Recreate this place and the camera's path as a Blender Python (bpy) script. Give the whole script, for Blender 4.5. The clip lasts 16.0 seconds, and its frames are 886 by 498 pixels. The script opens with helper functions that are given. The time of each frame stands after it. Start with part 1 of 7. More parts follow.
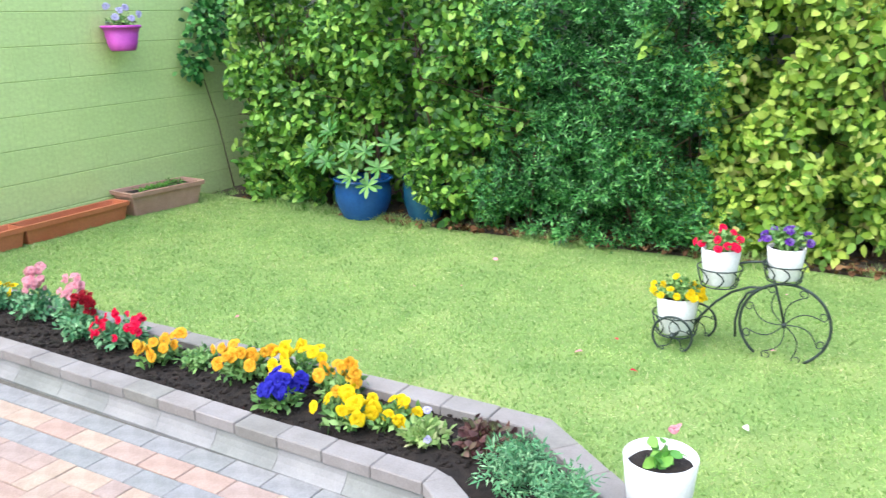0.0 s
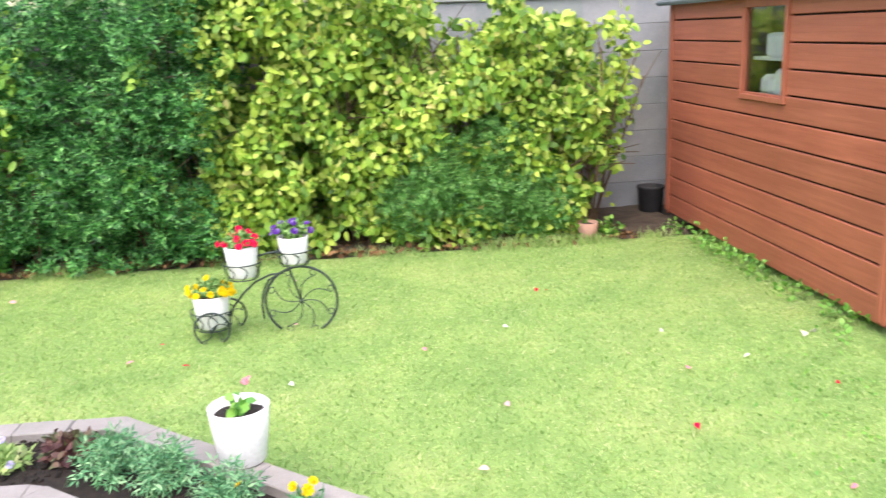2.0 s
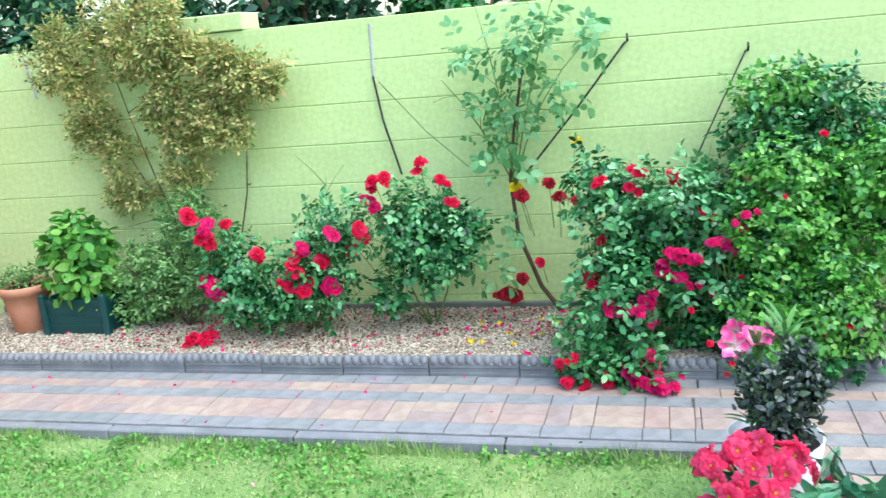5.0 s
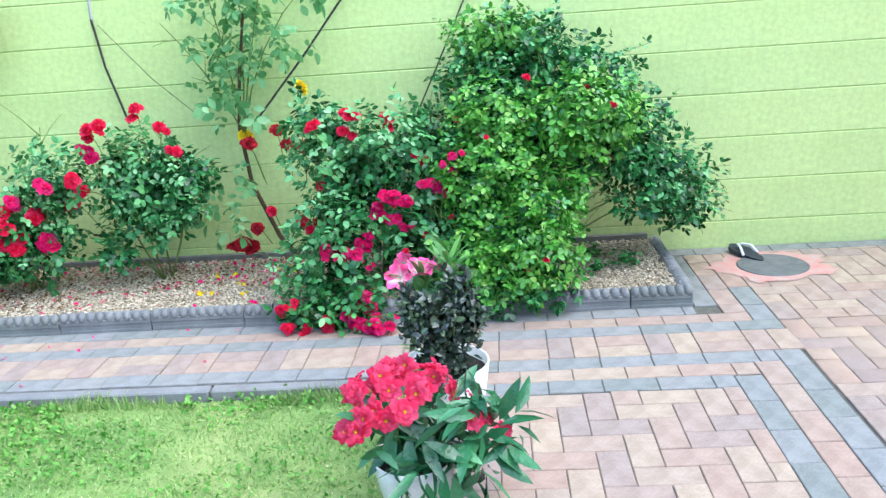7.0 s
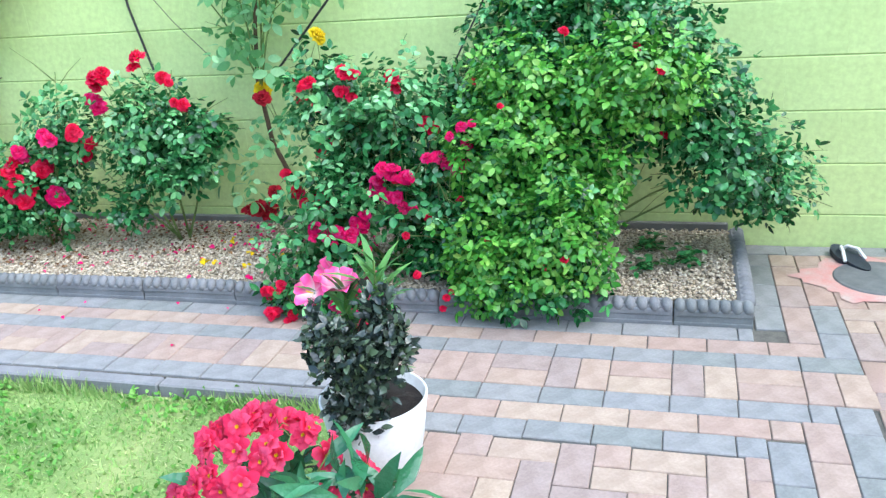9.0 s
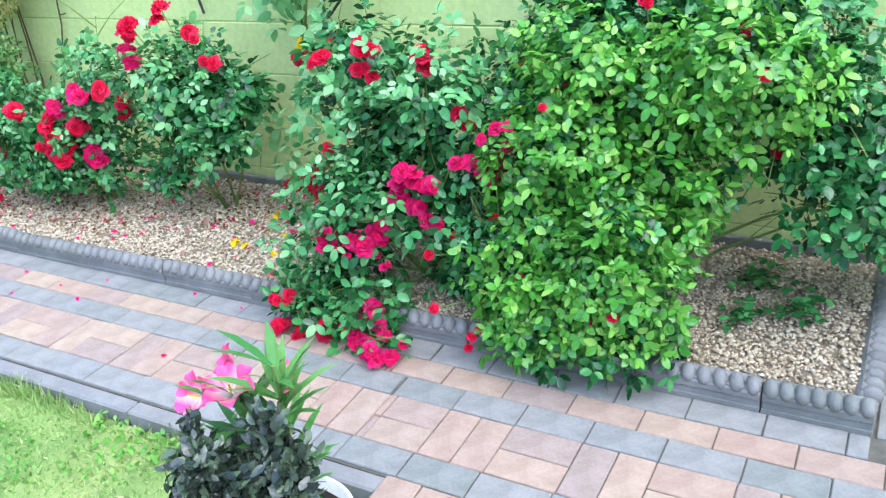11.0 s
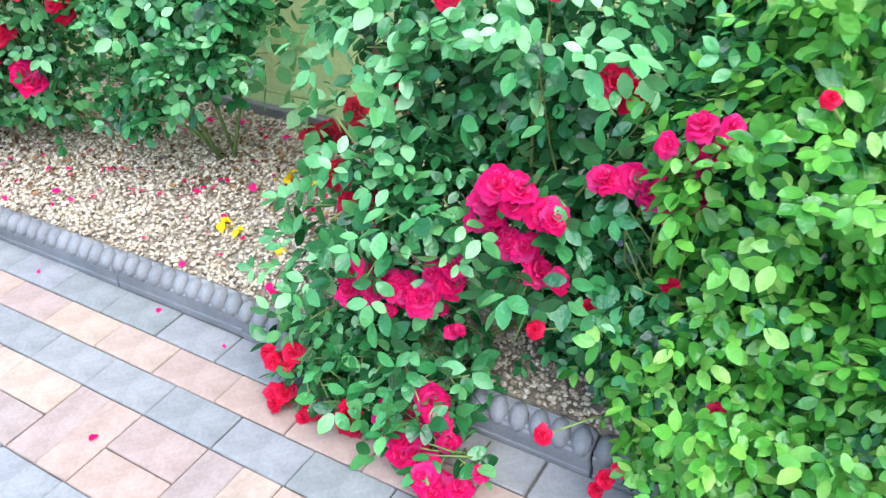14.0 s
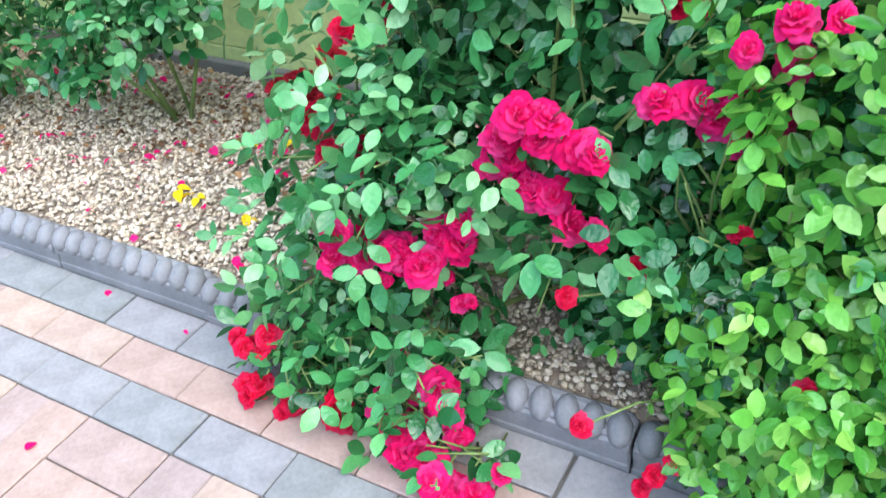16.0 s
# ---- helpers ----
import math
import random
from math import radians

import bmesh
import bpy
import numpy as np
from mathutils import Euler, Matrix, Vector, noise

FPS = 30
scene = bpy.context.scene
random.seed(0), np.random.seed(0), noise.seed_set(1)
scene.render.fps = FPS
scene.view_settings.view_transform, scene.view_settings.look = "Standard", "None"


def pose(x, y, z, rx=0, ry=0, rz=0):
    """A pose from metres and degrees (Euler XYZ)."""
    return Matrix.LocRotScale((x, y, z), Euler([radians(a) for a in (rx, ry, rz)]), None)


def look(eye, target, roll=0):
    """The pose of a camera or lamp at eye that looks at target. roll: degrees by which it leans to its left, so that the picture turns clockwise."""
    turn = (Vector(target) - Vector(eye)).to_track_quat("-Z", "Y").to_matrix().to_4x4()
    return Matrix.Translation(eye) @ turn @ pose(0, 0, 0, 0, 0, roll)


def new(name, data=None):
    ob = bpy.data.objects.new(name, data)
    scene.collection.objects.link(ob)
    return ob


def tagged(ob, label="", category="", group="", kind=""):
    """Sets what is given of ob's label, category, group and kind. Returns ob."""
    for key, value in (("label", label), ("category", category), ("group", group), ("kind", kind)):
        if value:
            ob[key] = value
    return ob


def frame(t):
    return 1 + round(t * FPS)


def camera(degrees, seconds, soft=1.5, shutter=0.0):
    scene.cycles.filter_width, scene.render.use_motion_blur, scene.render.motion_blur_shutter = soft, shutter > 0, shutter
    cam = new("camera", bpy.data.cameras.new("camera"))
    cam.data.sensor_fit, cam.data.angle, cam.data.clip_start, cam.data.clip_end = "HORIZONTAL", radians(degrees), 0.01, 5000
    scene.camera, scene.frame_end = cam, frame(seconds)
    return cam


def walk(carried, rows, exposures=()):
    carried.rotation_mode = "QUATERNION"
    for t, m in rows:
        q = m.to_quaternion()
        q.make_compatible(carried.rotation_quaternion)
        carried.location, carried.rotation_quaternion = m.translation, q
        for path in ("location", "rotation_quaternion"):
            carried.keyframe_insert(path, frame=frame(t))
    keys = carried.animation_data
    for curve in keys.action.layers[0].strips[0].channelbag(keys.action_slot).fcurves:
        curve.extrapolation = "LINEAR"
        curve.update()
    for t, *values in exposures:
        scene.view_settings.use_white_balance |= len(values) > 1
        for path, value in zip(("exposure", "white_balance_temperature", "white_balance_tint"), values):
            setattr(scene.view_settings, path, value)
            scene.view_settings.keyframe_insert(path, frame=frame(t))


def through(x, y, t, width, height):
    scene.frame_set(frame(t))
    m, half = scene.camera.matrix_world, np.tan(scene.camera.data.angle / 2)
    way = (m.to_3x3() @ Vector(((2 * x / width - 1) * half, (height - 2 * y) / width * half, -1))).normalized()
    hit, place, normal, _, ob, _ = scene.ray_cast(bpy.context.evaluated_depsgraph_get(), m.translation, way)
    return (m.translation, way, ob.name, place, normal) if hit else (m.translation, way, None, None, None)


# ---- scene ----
cam = camera(55.4, 16.0, soft=1.3, shutter=0.2)
PATH = [
    (0, (0.149, 0.375, 1.525), (-0.779, 2.063, 0.986), -1.1),
    (0.5, (0.159, 0.243, 1.528), (-0.493, 2.056, 0.99), -0.0),
    (1, (0.191, 0.057, 1.499), (-0.156, 1.954, 0.968), -0.2),
    (1.5, (0.143, -0.102, 1.536), (0.016, 1.825, 1.016), -0.6),
    (2, (0.091, -0.209, 1.527), (0.293, 1.718, 1.028), -2.3),
    (2.4, (0.137, -0.307, 1.503), (0.791, 1.514, 0.998), -2.5),
    (2.5, (0.154, -0.322, 1.505), (0.924, 1.453, 0.999), -2.4),
    (3, (0.218, -0.485, 1.513), (1.449, 1.015, 1.031), -2.4),
    (3.5, (0.235, -0.635, 1.522), (1.754, 0.581, 1.059), -3.0),
    (4, (0.232, -0.702, 1.531), (1.913, 0.283, 1.083), -4.0),
    (4.5, (0.25, -0.755, 1.547), (2.052, -0.017, 1.093), -4.8),
    (5, (0.266, -0.836, 1.53), (2.14, -0.323, 1.059), -5.2),
    (5.2, (0.239, -0.866, 1.531), (2.127, -0.407, 1.056), -5.5),
    (7.3, (0.391, -1.42, 1.388), (2.298, -1.301, 0.799), -4.3),
    (7.5, (0.468, -1.454, 1.385), (2.374, -1.338, 0.793), -4.6),
    (8, (0.671, -1.543, 1.397), (2.576, -1.4, 0.805), -5.2),
    (8.5, (0.836, -1.711, 1.39), (2.705, -1.381, 0.759), -4.8),
    (8.7, (0.909, -1.799, 1.376), (2.752, -1.38, 0.722), -4.6),
    (10.8, (1.874, -2.173, 1.49), (3.413, -1.262, 0.595), -6.3),
    (11, (1.934, -2.139, 1.48), (3.471, -1.224, 0.585), -6.0),
    (11.5, (2.133, -2.013, 1.456), (3.659, -1.095, 0.544), -6.0),
    (12, (2.331, -1.92, 1.409), (3.81, -0.971, 0.454), -6.4),
    (12.5, (2.546, -1.836, 1.37), (3.962, -0.839, 0.37), -7.0),
    (13, (2.671, -1.703, 1.361), (4.086, -0.721, 0.345), -7.2),
    (13.5, (2.805, -1.555, 1.322), (4.214, -0.628, 0.247), -6.7),
    (14, (2.915, -1.438, 1.263), (4.25, -0.492, 0.113), -5.8),
    (14.5, (3.033, -1.351, 1.199), (4.265, -0.379, -0.041), -6.5),
    (15, (3.037, -1.269, 1.075), (4.24, -0.319, -0.21), -6.5),
    (15.5, (3.033, -1.261, 1.029), (4.292, -0.364, -0.24), -5.7),
    (16, (3.049, -1.275, 1.081), (4.395, -0.401, -0.112), -6.2),
]
walk(cam, [(t, look(eye, target, roll)) for t, eye, target, roll in PATH], [(0.0, 1.52, 6300, 11), (1.5, 1.6, 6750, 16), (2.4, 1.65, 6950, 18), (3.0, 1.54, 6150, 12), (3.5, 1.48, 6050, 9), (4.0, 1.42, 5900, 6), (7.5, 1.44, 5680, 5), (11.0, 1.53, 5700, 8), (14.0, 1.78, 5800, 9), (16.0, 1.78, 5850, 11)])

# ---- light ----
SUN_EL, SUN_AZ = 60.0, 200.0
world = bpy.data.worlds.new("sky_world")
scene.world = world
world.use_nodes = True
wn = world.node_tree
sky = wn.nodes.new("ShaderNodeTexSky")
sky.sky_type = "NISHITA"
sky.sun_disc = False
sky.sun_elevation = radians(SUN_EL)
sky.sun_rotation = radians(SUN_AZ)
sky.dust_density = 2.5
sky.air_density = 1.4
sky.ozone_density = 1.0
wn.links.new(sky.outputs[0], wn.nodes["Background"].inputs[0])
wn.nodes["Background"].inputs[1].default_value = 0.15
sun_data = bpy.data.lights.new("sun", "SUN")
sun_data.energy = 1.5
sun_data.angle = radians(95)
sun_data.color = (1.0, 0.985, 0.95)
sun = new("sun", sun_data)
az = radians(SUN_AZ)
sun.matrix_world = look((math.sin(az) * 20, math.cos(az) * 20, 20 * math.tan(radians(SUN_EL))), (0, 0, 0))

# ---- materials ----
def nodes_of(name):
    m = bpy.data.materials.new(name)
    m.use_nodes = True
    nt = m.node_tree
    return m, nt, nt.nodes["Principled BSDF"]


def add(nt, kind, **values):
    n = nt.nodes.new(kind)
    for k, v in values.items():
        n.inputs[k].default_value = v
    return n


def ramp(nt, fac, stops):
    r = nt.nodes.new("ShaderNodeValToRGB")
    e = r.color_ramp.elements
    while len(e) < len(stops):
        e.new(0.5)
    for s, (p, c) in zip(e, stops):
        s.position, s.color = p, (*c, 1)
    nt.links.new(fac, r.inputs[0])
    return r.outputs[0]


def noise_tex(nt, scale, detail=4.0, rough=0.6, coord="Object"):
    tc = nt.nodes.new("ShaderNodeTexCoord")
    n = add(nt, "ShaderNodeTexNoise", Scale=scale, Detail=detail, Roughness=rough)
    nt.links.new(tc.outputs[coord], n.inputs["Vector"])
    return n.outputs["Fac"]


def blend(nt, a, b, fac, mode="MIX"):
    n = nt.nodes.new("ShaderNodeMix")
    n.data_type, n.blend_type = "RGBA", mode
    for sock, v in ((n.inputs[6], a), (n.inputs[7], b), (n.inputs[0], fac)):
        if isinstance(v, tuple):
            sock.default_value = (*v, 1)
        elif isinstance(v, float):
            sock.default_value = v
        else:
            nt.links.new(v, sock)
    return n.outputs[2]


def bump(nt, bsdf, height, strength, dist):
    b = add(nt, "ShaderNodeBump", Strength=strength, Distance=dist)
    nt.links.new(height, b.inputs["Height"])
    nt.links.new(b.outputs[0], bsdf.inputs["Normal"])


def surface(name, dark, light, scale, rough=0.8, fine=120.0, relief=0.3, dist=0.004, per=None, metal=0.0, coat=None):
    """A weathered surface: two colours mixed by broad stains and fine grain; per: extra tint by object or island."""
    m, nt, b = nodes_of(name)
    broad = noise_tex(nt, scale)
    grain = noise_tex(nt, fine, 5.0, 0.7)
    col = ramp(nt, broad, [(0.3, dark), (0.7, light)])
    g = ramp(nt, grain, [(0.25, (0.78, 0.78, 0.78)), (0.75, (1.1, 1.1, 1.1))])
    col = blend(nt, col, g, 0.8, "MULTIPLY")
    if per:
        src = nt.nodes.new("ShaderNodeObjectInfo").outputs["Random"] if per[0] == "object" else nt.nodes.new("ShaderNodeNewGeometry").outputs["Random Per Island"]
        col = blend(nt, col, ramp(nt, src, per[1]), per[2], per[3])
    nt.links.new(col, b.inputs["Base Color"])
    b.inputs["Roughness"].default_value = rough
    b.inputs["Metallic"].default_value = metal
    if coat:
        b.inputs["Coat Weight"].default_value = coat
    bump(nt, b, grain, relief, dist)
    return m


def leaf_mat(name, stops, rough=0.42, through=0.15, spec=0.32):
    """Leaves or petals: colour by island, some light let through."""
    m, nt, b = nodes_of(name)
    g = nt.nodes.new("ShaderNodeNewGeometry")
    col = ramp(nt, g.outputs["Random Per Island"], stops)
    patch = noise_tex(nt, 2.2, 2.0)
    col = blend(nt, col, ramp(nt, patch, [(0.3, (0.72, 0.8, 0.78)), (0.7, (1.1, 1.1, 1.0))]), 0.8, "MULTIPLY")
    vein = noise_tex(nt, 90.0, 2.0)
    col = blend(nt, col, ramp(nt, vein, [(0.3, (0.85, 0.87, 0.85)), (0.7, (1.08, 1.06, 1.05))]), 0.7, "MULTIPLY")
    nt.links.new(col, b.inputs["Base Color"])
    b.inputs["Roughness"].default_value = rough
    b.inputs["Specular IOR Level"].default_value = spec
    bump(nt, b, noise_tex(nt, 55.0, 2.0), 0.35, 0.012)
    t = nt.nodes.new("ShaderNodeBsdfTranslucent")
    nt.links.new(col, t.inputs["Color"])
    mix = add(nt, "ShaderNodeMixShader", Fac=through)
    nt.links.new(b.outputs[0], mix.inputs[1])
    nt.links.new(t.outputs[0], mix.inputs[2])
    nt.links.new(mix.outputs[0], nt.nodes["Material Output"].inputs["Surface"])
    return m


TINT = [(0.0, (0.86, 0.9, 0.84)), (0.5, (1.0, 1.0, 1.0)), (1.0, (1.06, 1.04, 1.0))]
M = {}
M["wall_green"] = surface("lime_green_masonry_paint", (0.55, 0.68, 0.27), (0.62, 0.75, 0.33), 1.3, 0.85, 38.0, 0.3, 0.005, ("object", TINT, 0.3, "MULTIPLY"))
M["joint_green"] = surface("green_painted_joint", (0.38, 0.5, 0.18), (0.45, 0.57, 0.23), 3.0, 0.9, 80.0, 0.4)
M["block_grey"] = surface("grey_concrete_block", (0.2, 0.21, 0.23), (0.31, 0.32, 0.345), 2.5, 0.92, 90.0, 0.6, 0.006, ("object", TINT, 0.9, "MULTIPLY"))
M["mortar"] = surface("grey_mortar", (0.1, 0.1, 0.1), (0.15, 0.15, 0.15), 4.0, 0.95)
M["plain_wall"] = surface("cream_render", (0.6, 0.58, 0.52), (0.68, 0.66, 0.6), 1.0, 0.9)
M["soil_ground"] = surface("brown_soil", (0.05, 0.035, 0.025), (0.12, 0.09, 0.06), 9.0, 0.95, 140.0, 0.9, 0.02)
M["black_soil"] = surface("dark_compost", (0.012, 0.009, 0.007), (0.045, 0.03, 0.022), 30.0, 0.95, 160.0, 1.0, 0.02)
M["sand_joint"] = surface("dark_jointing_sand", (0.08, 0.078, 0.065), (0.14, 0.13, 0.11), 30.0, 0.95)
BUFF = [(0.0, (0.98, 0.82, 0.76)), (0.25, (0.98, 0.9, 0.84)), (0.45, (1.07, 1.0, 0.87)), (0.6, (0.99, 0.86, 0.79)), (0.8, (0.92, 0.83, 0.81)), (1.0, (0.82, 0.78, 0.8))]
M["paver_buff"] = surface("buff_brindle_paver", (0.31, 0.25, 0.215), (0.44, 0.37, 0.325), 13.0, 0.85, 110.0, 0.8, 0.003, ("object", BUFF, 1.0, "MULTIPLY"))
M["paver_grey"] = surface("charcoal_grey_paver", (0.195, 0.196, 0.198), (0.295, 0.296, 0.298), 13.0, 0.85, 110.0, 0.8, 0.003, ("object", TINT, 1.0, "MULTIPLY"))
M["edging"] = surface("dark_grey_concrete_edging", (0.15, 0.155, 0.165), (0.25, 0.255, 0.265), 7.0, 0.85, 140.0, 0.5, 0.003, ("object", TINT, 1.0, "MULTIPLY"))
M["kerb"] = surface("pale_grey_concrete_kerb", (0.17, 0.17, 0.18), (0.27, 0.27, 0.28), 5.0, 0.9, 120.0, 0.5, 0.003, ("object", TINT, 1.0, "MULTIPLY"))
M["cap"] = surface("weathered_grey_cap_block", (0.21, 0.193, 0.183), (0.3, 0.28, 0.27), 5.0, 0.9, 130.0, 0.5, 0.003, ("object", TINT, 1.0, "MULTIPLY"))
M["capside"] = surface("grey_upright_block", (0.2, 0.2, 0.2), (0.3, 0.298, 0.295), 4.0, 0.9, 130.0, 0.5, 0.003, ("object", TINT, 1.0, "MULTIPLY"))
GRAV = [(0.0, (0.35, 0.31, 0.27)), (0.2, (0.75, 0.67, 0.55)), (0.6, (1.0, 0.95, 0.84)), (0.85, (1.1, 1.06, 1.0)), (1.0, (0.5, 0.46, 0.42))]
M["gravel"] = surface("cream_gravel", (0.54, 0.49, 0.41), (0.68, 0.62, 0.52), 10.0, 0.9, 200.0, 0.4, 0.002, ("island", GRAV, 1.0, "MULTIPLY"))
M["gravel_bed"] = surface("gravel_bed", (0.22, 0.17, 0.12), (0.5, 0.42, 0.32), 14.0, 0.95, 90.0, 1.0, 0.01)


def wood(name, dark, light, scale=(1.2, 26.0, 26.0)):
    m, nt, b = nodes_of(name)
    tc = nt.nodes.new("ShaderNodeTexCoord")
    mp = nt.nodes.new("ShaderNodeMapping")
    mp.inputs["Scale"].default_value = scale
    info = nt.nodes.new("ShaderNodeObjectInfo")
    nt.links.new(tc.outputs["Object"], mp.inputs["Vector"])
    nt.links.new(info.outputs["Random"], mp.inputs["Location"])
    grain = add(nt, "ShaderNodeTexNoise", Scale=1.6, Detail=6.0, Roughness=0.6, Distortion=0.6)
    nt.links.new(mp.outputs[0], grain.inputs["Vector"])
    stain = noise_tex(nt, 1.7)
    col = ramp(nt, grain.outputs["Fac"], [(0.3, dark), (0.72, light)])
    col = blend(nt, col, ramp(nt, stain, [(0.3, (0.86, 0.84, 0.84)), (0.7, (1.1, 1.1, 1.1))]), 0.8, "MULTIPLY")
    col = blend(nt, col, ramp(nt, info.outputs["Random"], TINT), 0.8, "MULTIPLY")
    nt.links.new(col, b.inputs["Base Color"])
    b.inputs["Roughness"].default_value = 0.62
    bump(nt, b, grain.outputs["Fac"], 0.35, 0.004)
    return m


M["shed_wood"] = wood("red_brown_stained_board", (0.28, 0.076, 0.04), (0.4, 0.12, 0.066))
M["door_wood"] = wood("red_brown_stained_door_board", (0.29, 0.08, 0.042), (0.41, 0.125, 0.068), (26.0, 26.0, 1.2))
# near-black colour standing in for shade in the shed's gaps
M["shed_shade"] = surface("shed_gap_shade", (0.02, 0.012, 0.008), (0.04, 0.02, 0.014), 5.0, 0.9)
M["felt"] = surface("grey_green_roofing_felt", (0.10, 0.12, 0.13), (0.16, 0.18, 0.19), 3.0, 0.95, 200.0, 0.7, 0.002)
M["steel"] = surface("galvanised_steel", (0.5, 0.5, 0.5), (0.65, 0.65, 0.66), 10.0, 0.35, 90.0, 0.1, 0.001, None, 0.9)
M["hinge"] = surface("stained_hinge_metal", (0.34, 0.17, 0.10), (0.45, 0.25, 0.16), 12.0, 0.5, 90.0, 0.1, 0.001, None, 0.2)
M["iron"] = surface("dark_green_painted_iron", (0.03, 0.045, 0.045), (0.07, 0.09, 0.085), 30.0, 0.45, 150.0, 0.2, 0.001, None, 0.5)
M["white"] = surface("white_plastic", (0.76, 0.76, 0.76), (0.82, 0.82, 0.82), 6.0, 0.4, 60.0, 0.03, 0.001)
M["terracotta"] = surface("terracotta", (0.52, 0.22, 0.12), (0.62, 0.29, 0.17), 6.0, 0.85, 100.0, 0.3, 0.002)
M["terracotta_red"] = surface("orange_red_terracotta_plastic", (0.52, 0.14, 0.06), (0.60, 0.19, 0.09), 5.0, 0.6, 60.0, 0.1, 0.001)
M["stone_pink"] = surface("pinkish_brown_trough_clay", (0.4, 0.22, 0.16), (0.52, 0.31, 0.24), 6.0, 0.85, 80.0, 0.4, 0.003)
M["blue_glaze"] = surface("blue_glazed_ceramic", (0.01, 0.06, 0.22), (0.02, 0.11, 0.36), 4.0, 0.18, 40.0, 0.05, 0.001)
M["teal_glaze"] = surface("teal_blue_glazed_ceramic", (0.012, 0.07, 0.15), (0.03, 0.14, 0.24), 4.0, 0.2, 40.0, 0.05, 0.001)
M["green_plastic"] = surface("dark_green_plastic", (0.006, 0.05, 0.05), (0.012, 0.075, 0.07), 5.0, 0.45, 60.0, 0.05, 0.001)
M["magenta"] = surface("magenta_plastic", (0.5, 0.06, 0.42), (0.6, 0.09, 0.5), 5.0, 0.45, 60.0, 0.05, 0.001)
M["black_rubber"] = surface("black_rubber", (0.008, 0.008, 0.01), (0.02, 0.02, 0.022), 12.0, 0.7, 90.0, 0.3, 0.002)
M["navy_rubber"] = surface("navy_rubber", (0.015, 0.02, 0.03), (0.03, 0.04, 0.055), 12.0, 0.7)
M["manhole"] = surface("grey_cast_cover", (0.10, 0.105, 0.11), (0.17, 0.175, 0.18), 14.0, 0.7, 90.0, 0.4, 0.002)
M["pink_paint"] = surface("pink_sprayed_dust", (0.55, 0.22, 0.2), (0.47, 0.37, 0.33), 11.0, 0.9)
M["rubble"] = surface("grey_rubble_stone", (0.22, 0.22, 0.22), (0.42, 0.41, 0.4), 9.0, 0.95, 60.0, 0.8, 0.006, ("object", TINT, 1.0, "MULTIPLY"))
M["cable"] = surface("black_cable", (0.01, 0.01, 0.01), (0.03, 0.03, 0.03), 20.0, 0.6)
M["cane"] = surface("dark_brown_stem", (0.06, 0.035, 0.02), (0.12, 0.075, 0.04), 20.0, 0.85)
M["green_stem"] = surface("green_stem", (0.1, 0.18, 0.04), (0.24, 0.32, 0.09), 20.0, 0.7)

L = {}
L["privet"] = leaf_mat("privet_leaf", [(0.0, (0.02, 0.08, 0.014)), (0.35, (0.075, 0.22, 0.03)), (0.75, (0.18, 0.38, 0.05)), (1.0, (0.36, 0.54, 0.1))])
L["fine"] = leaf_mat("fine_dark_leaf", [(0.0, (0.008, 0.045, 0.012)), (0.4, (0.03, 0.15, 0.035)), (0.75, (0.08, 0.3, 0.07)), (1.0, (0.22, 0.5, 0.15))])
L["golden"] = leaf_mat("golden_hedge_leaf", [(0.0, (0.04, 0.11, 0.016)), (0.3, (0.18, 0.35, 0.045)), (0.7, (0.38, 0.52, 0.08)), (0.95, (0.53, 0.62, 0.14)), (1.0, (0.58, 0.52, 0.2))], 0.45, 0.25, 0.3)
L["laurel"] = leaf_mat("laurel_leaf", [(0.0, (0.04, 0.15, 0.035)), (0.6, (0.1, 0.28, 0.06)), (1.0, (0.22, 0.42, 0.12))], 0.3)
L["rose"] = leaf_mat("rose_leaf", [(0.0, (0.01, 0.055, 0.015)), (0.4, (0.036, 0.18, 0.05)), (0.8, (0.085, 0.32, 0.095)), (1.0, (0.19, 0.46, 0.16))], 0.24, 0.1, 0.55)
L["rose_mid"] = leaf_mat("blue_green_rose_leaf", [(0.0, (0.035, 0.15, 0.045)), (0.4, (0.095, 0.31, 0.1)), (0.8, (0.19, 0.46, 0.17)), (1.0, (0.34, 0.6, 0.3))], 0.27, 0.14, 0.5)
L["glossy"] = leaf_mat("glossy_dark_green_leaf", [(0.0, (0.02, 0.1, 0.045)), (0.6, (0.05, 0.2, 0.085)), (1.0, (0.11, 0.32, 0.14))], 0.22, 0.1, 0.6)
L["rose_pale"] = leaf_mat("pale_blue_green_rose_leaf", [(0.0, (0.1, 0.29, 0.1)), (0.5, (0.22, 0.47, 0.2)), (1.0, (0.4, 0.65, 0.34))], 0.4, 0.38, 0.35)
L["rose_light"] = leaf_mat("young_rose_leaf", [(0.0, (0.04, 0.17, 0.022)), (0.4, (0.095, 0.33, 0.04)), (0.8, (0.19, 0.47, 0.065)), (1.0, (0.33, 0.58, 0.12))], 0.27, 0.13, 0.5)
L["climber"] = leaf_mat("variegated_climber_leaf", [(0.0, (0.1, 0.2, 0.05)), (0.3, (0.34, 0.41, 0.12)), (0.65, (0.58, 0.53, 0.2)), (1.0, (0.7, 0.5, 0.25))], 0.5, 0.25, 0.2)
L["climber_low"] = leaf_mat("grey_green_shrub_leaf", [(0.0, (0.07, 0.19, 0.055)), (0.5, (0.17, 0.35, 0.1)), (1.0, (0.36, 0.52, 0.19))])
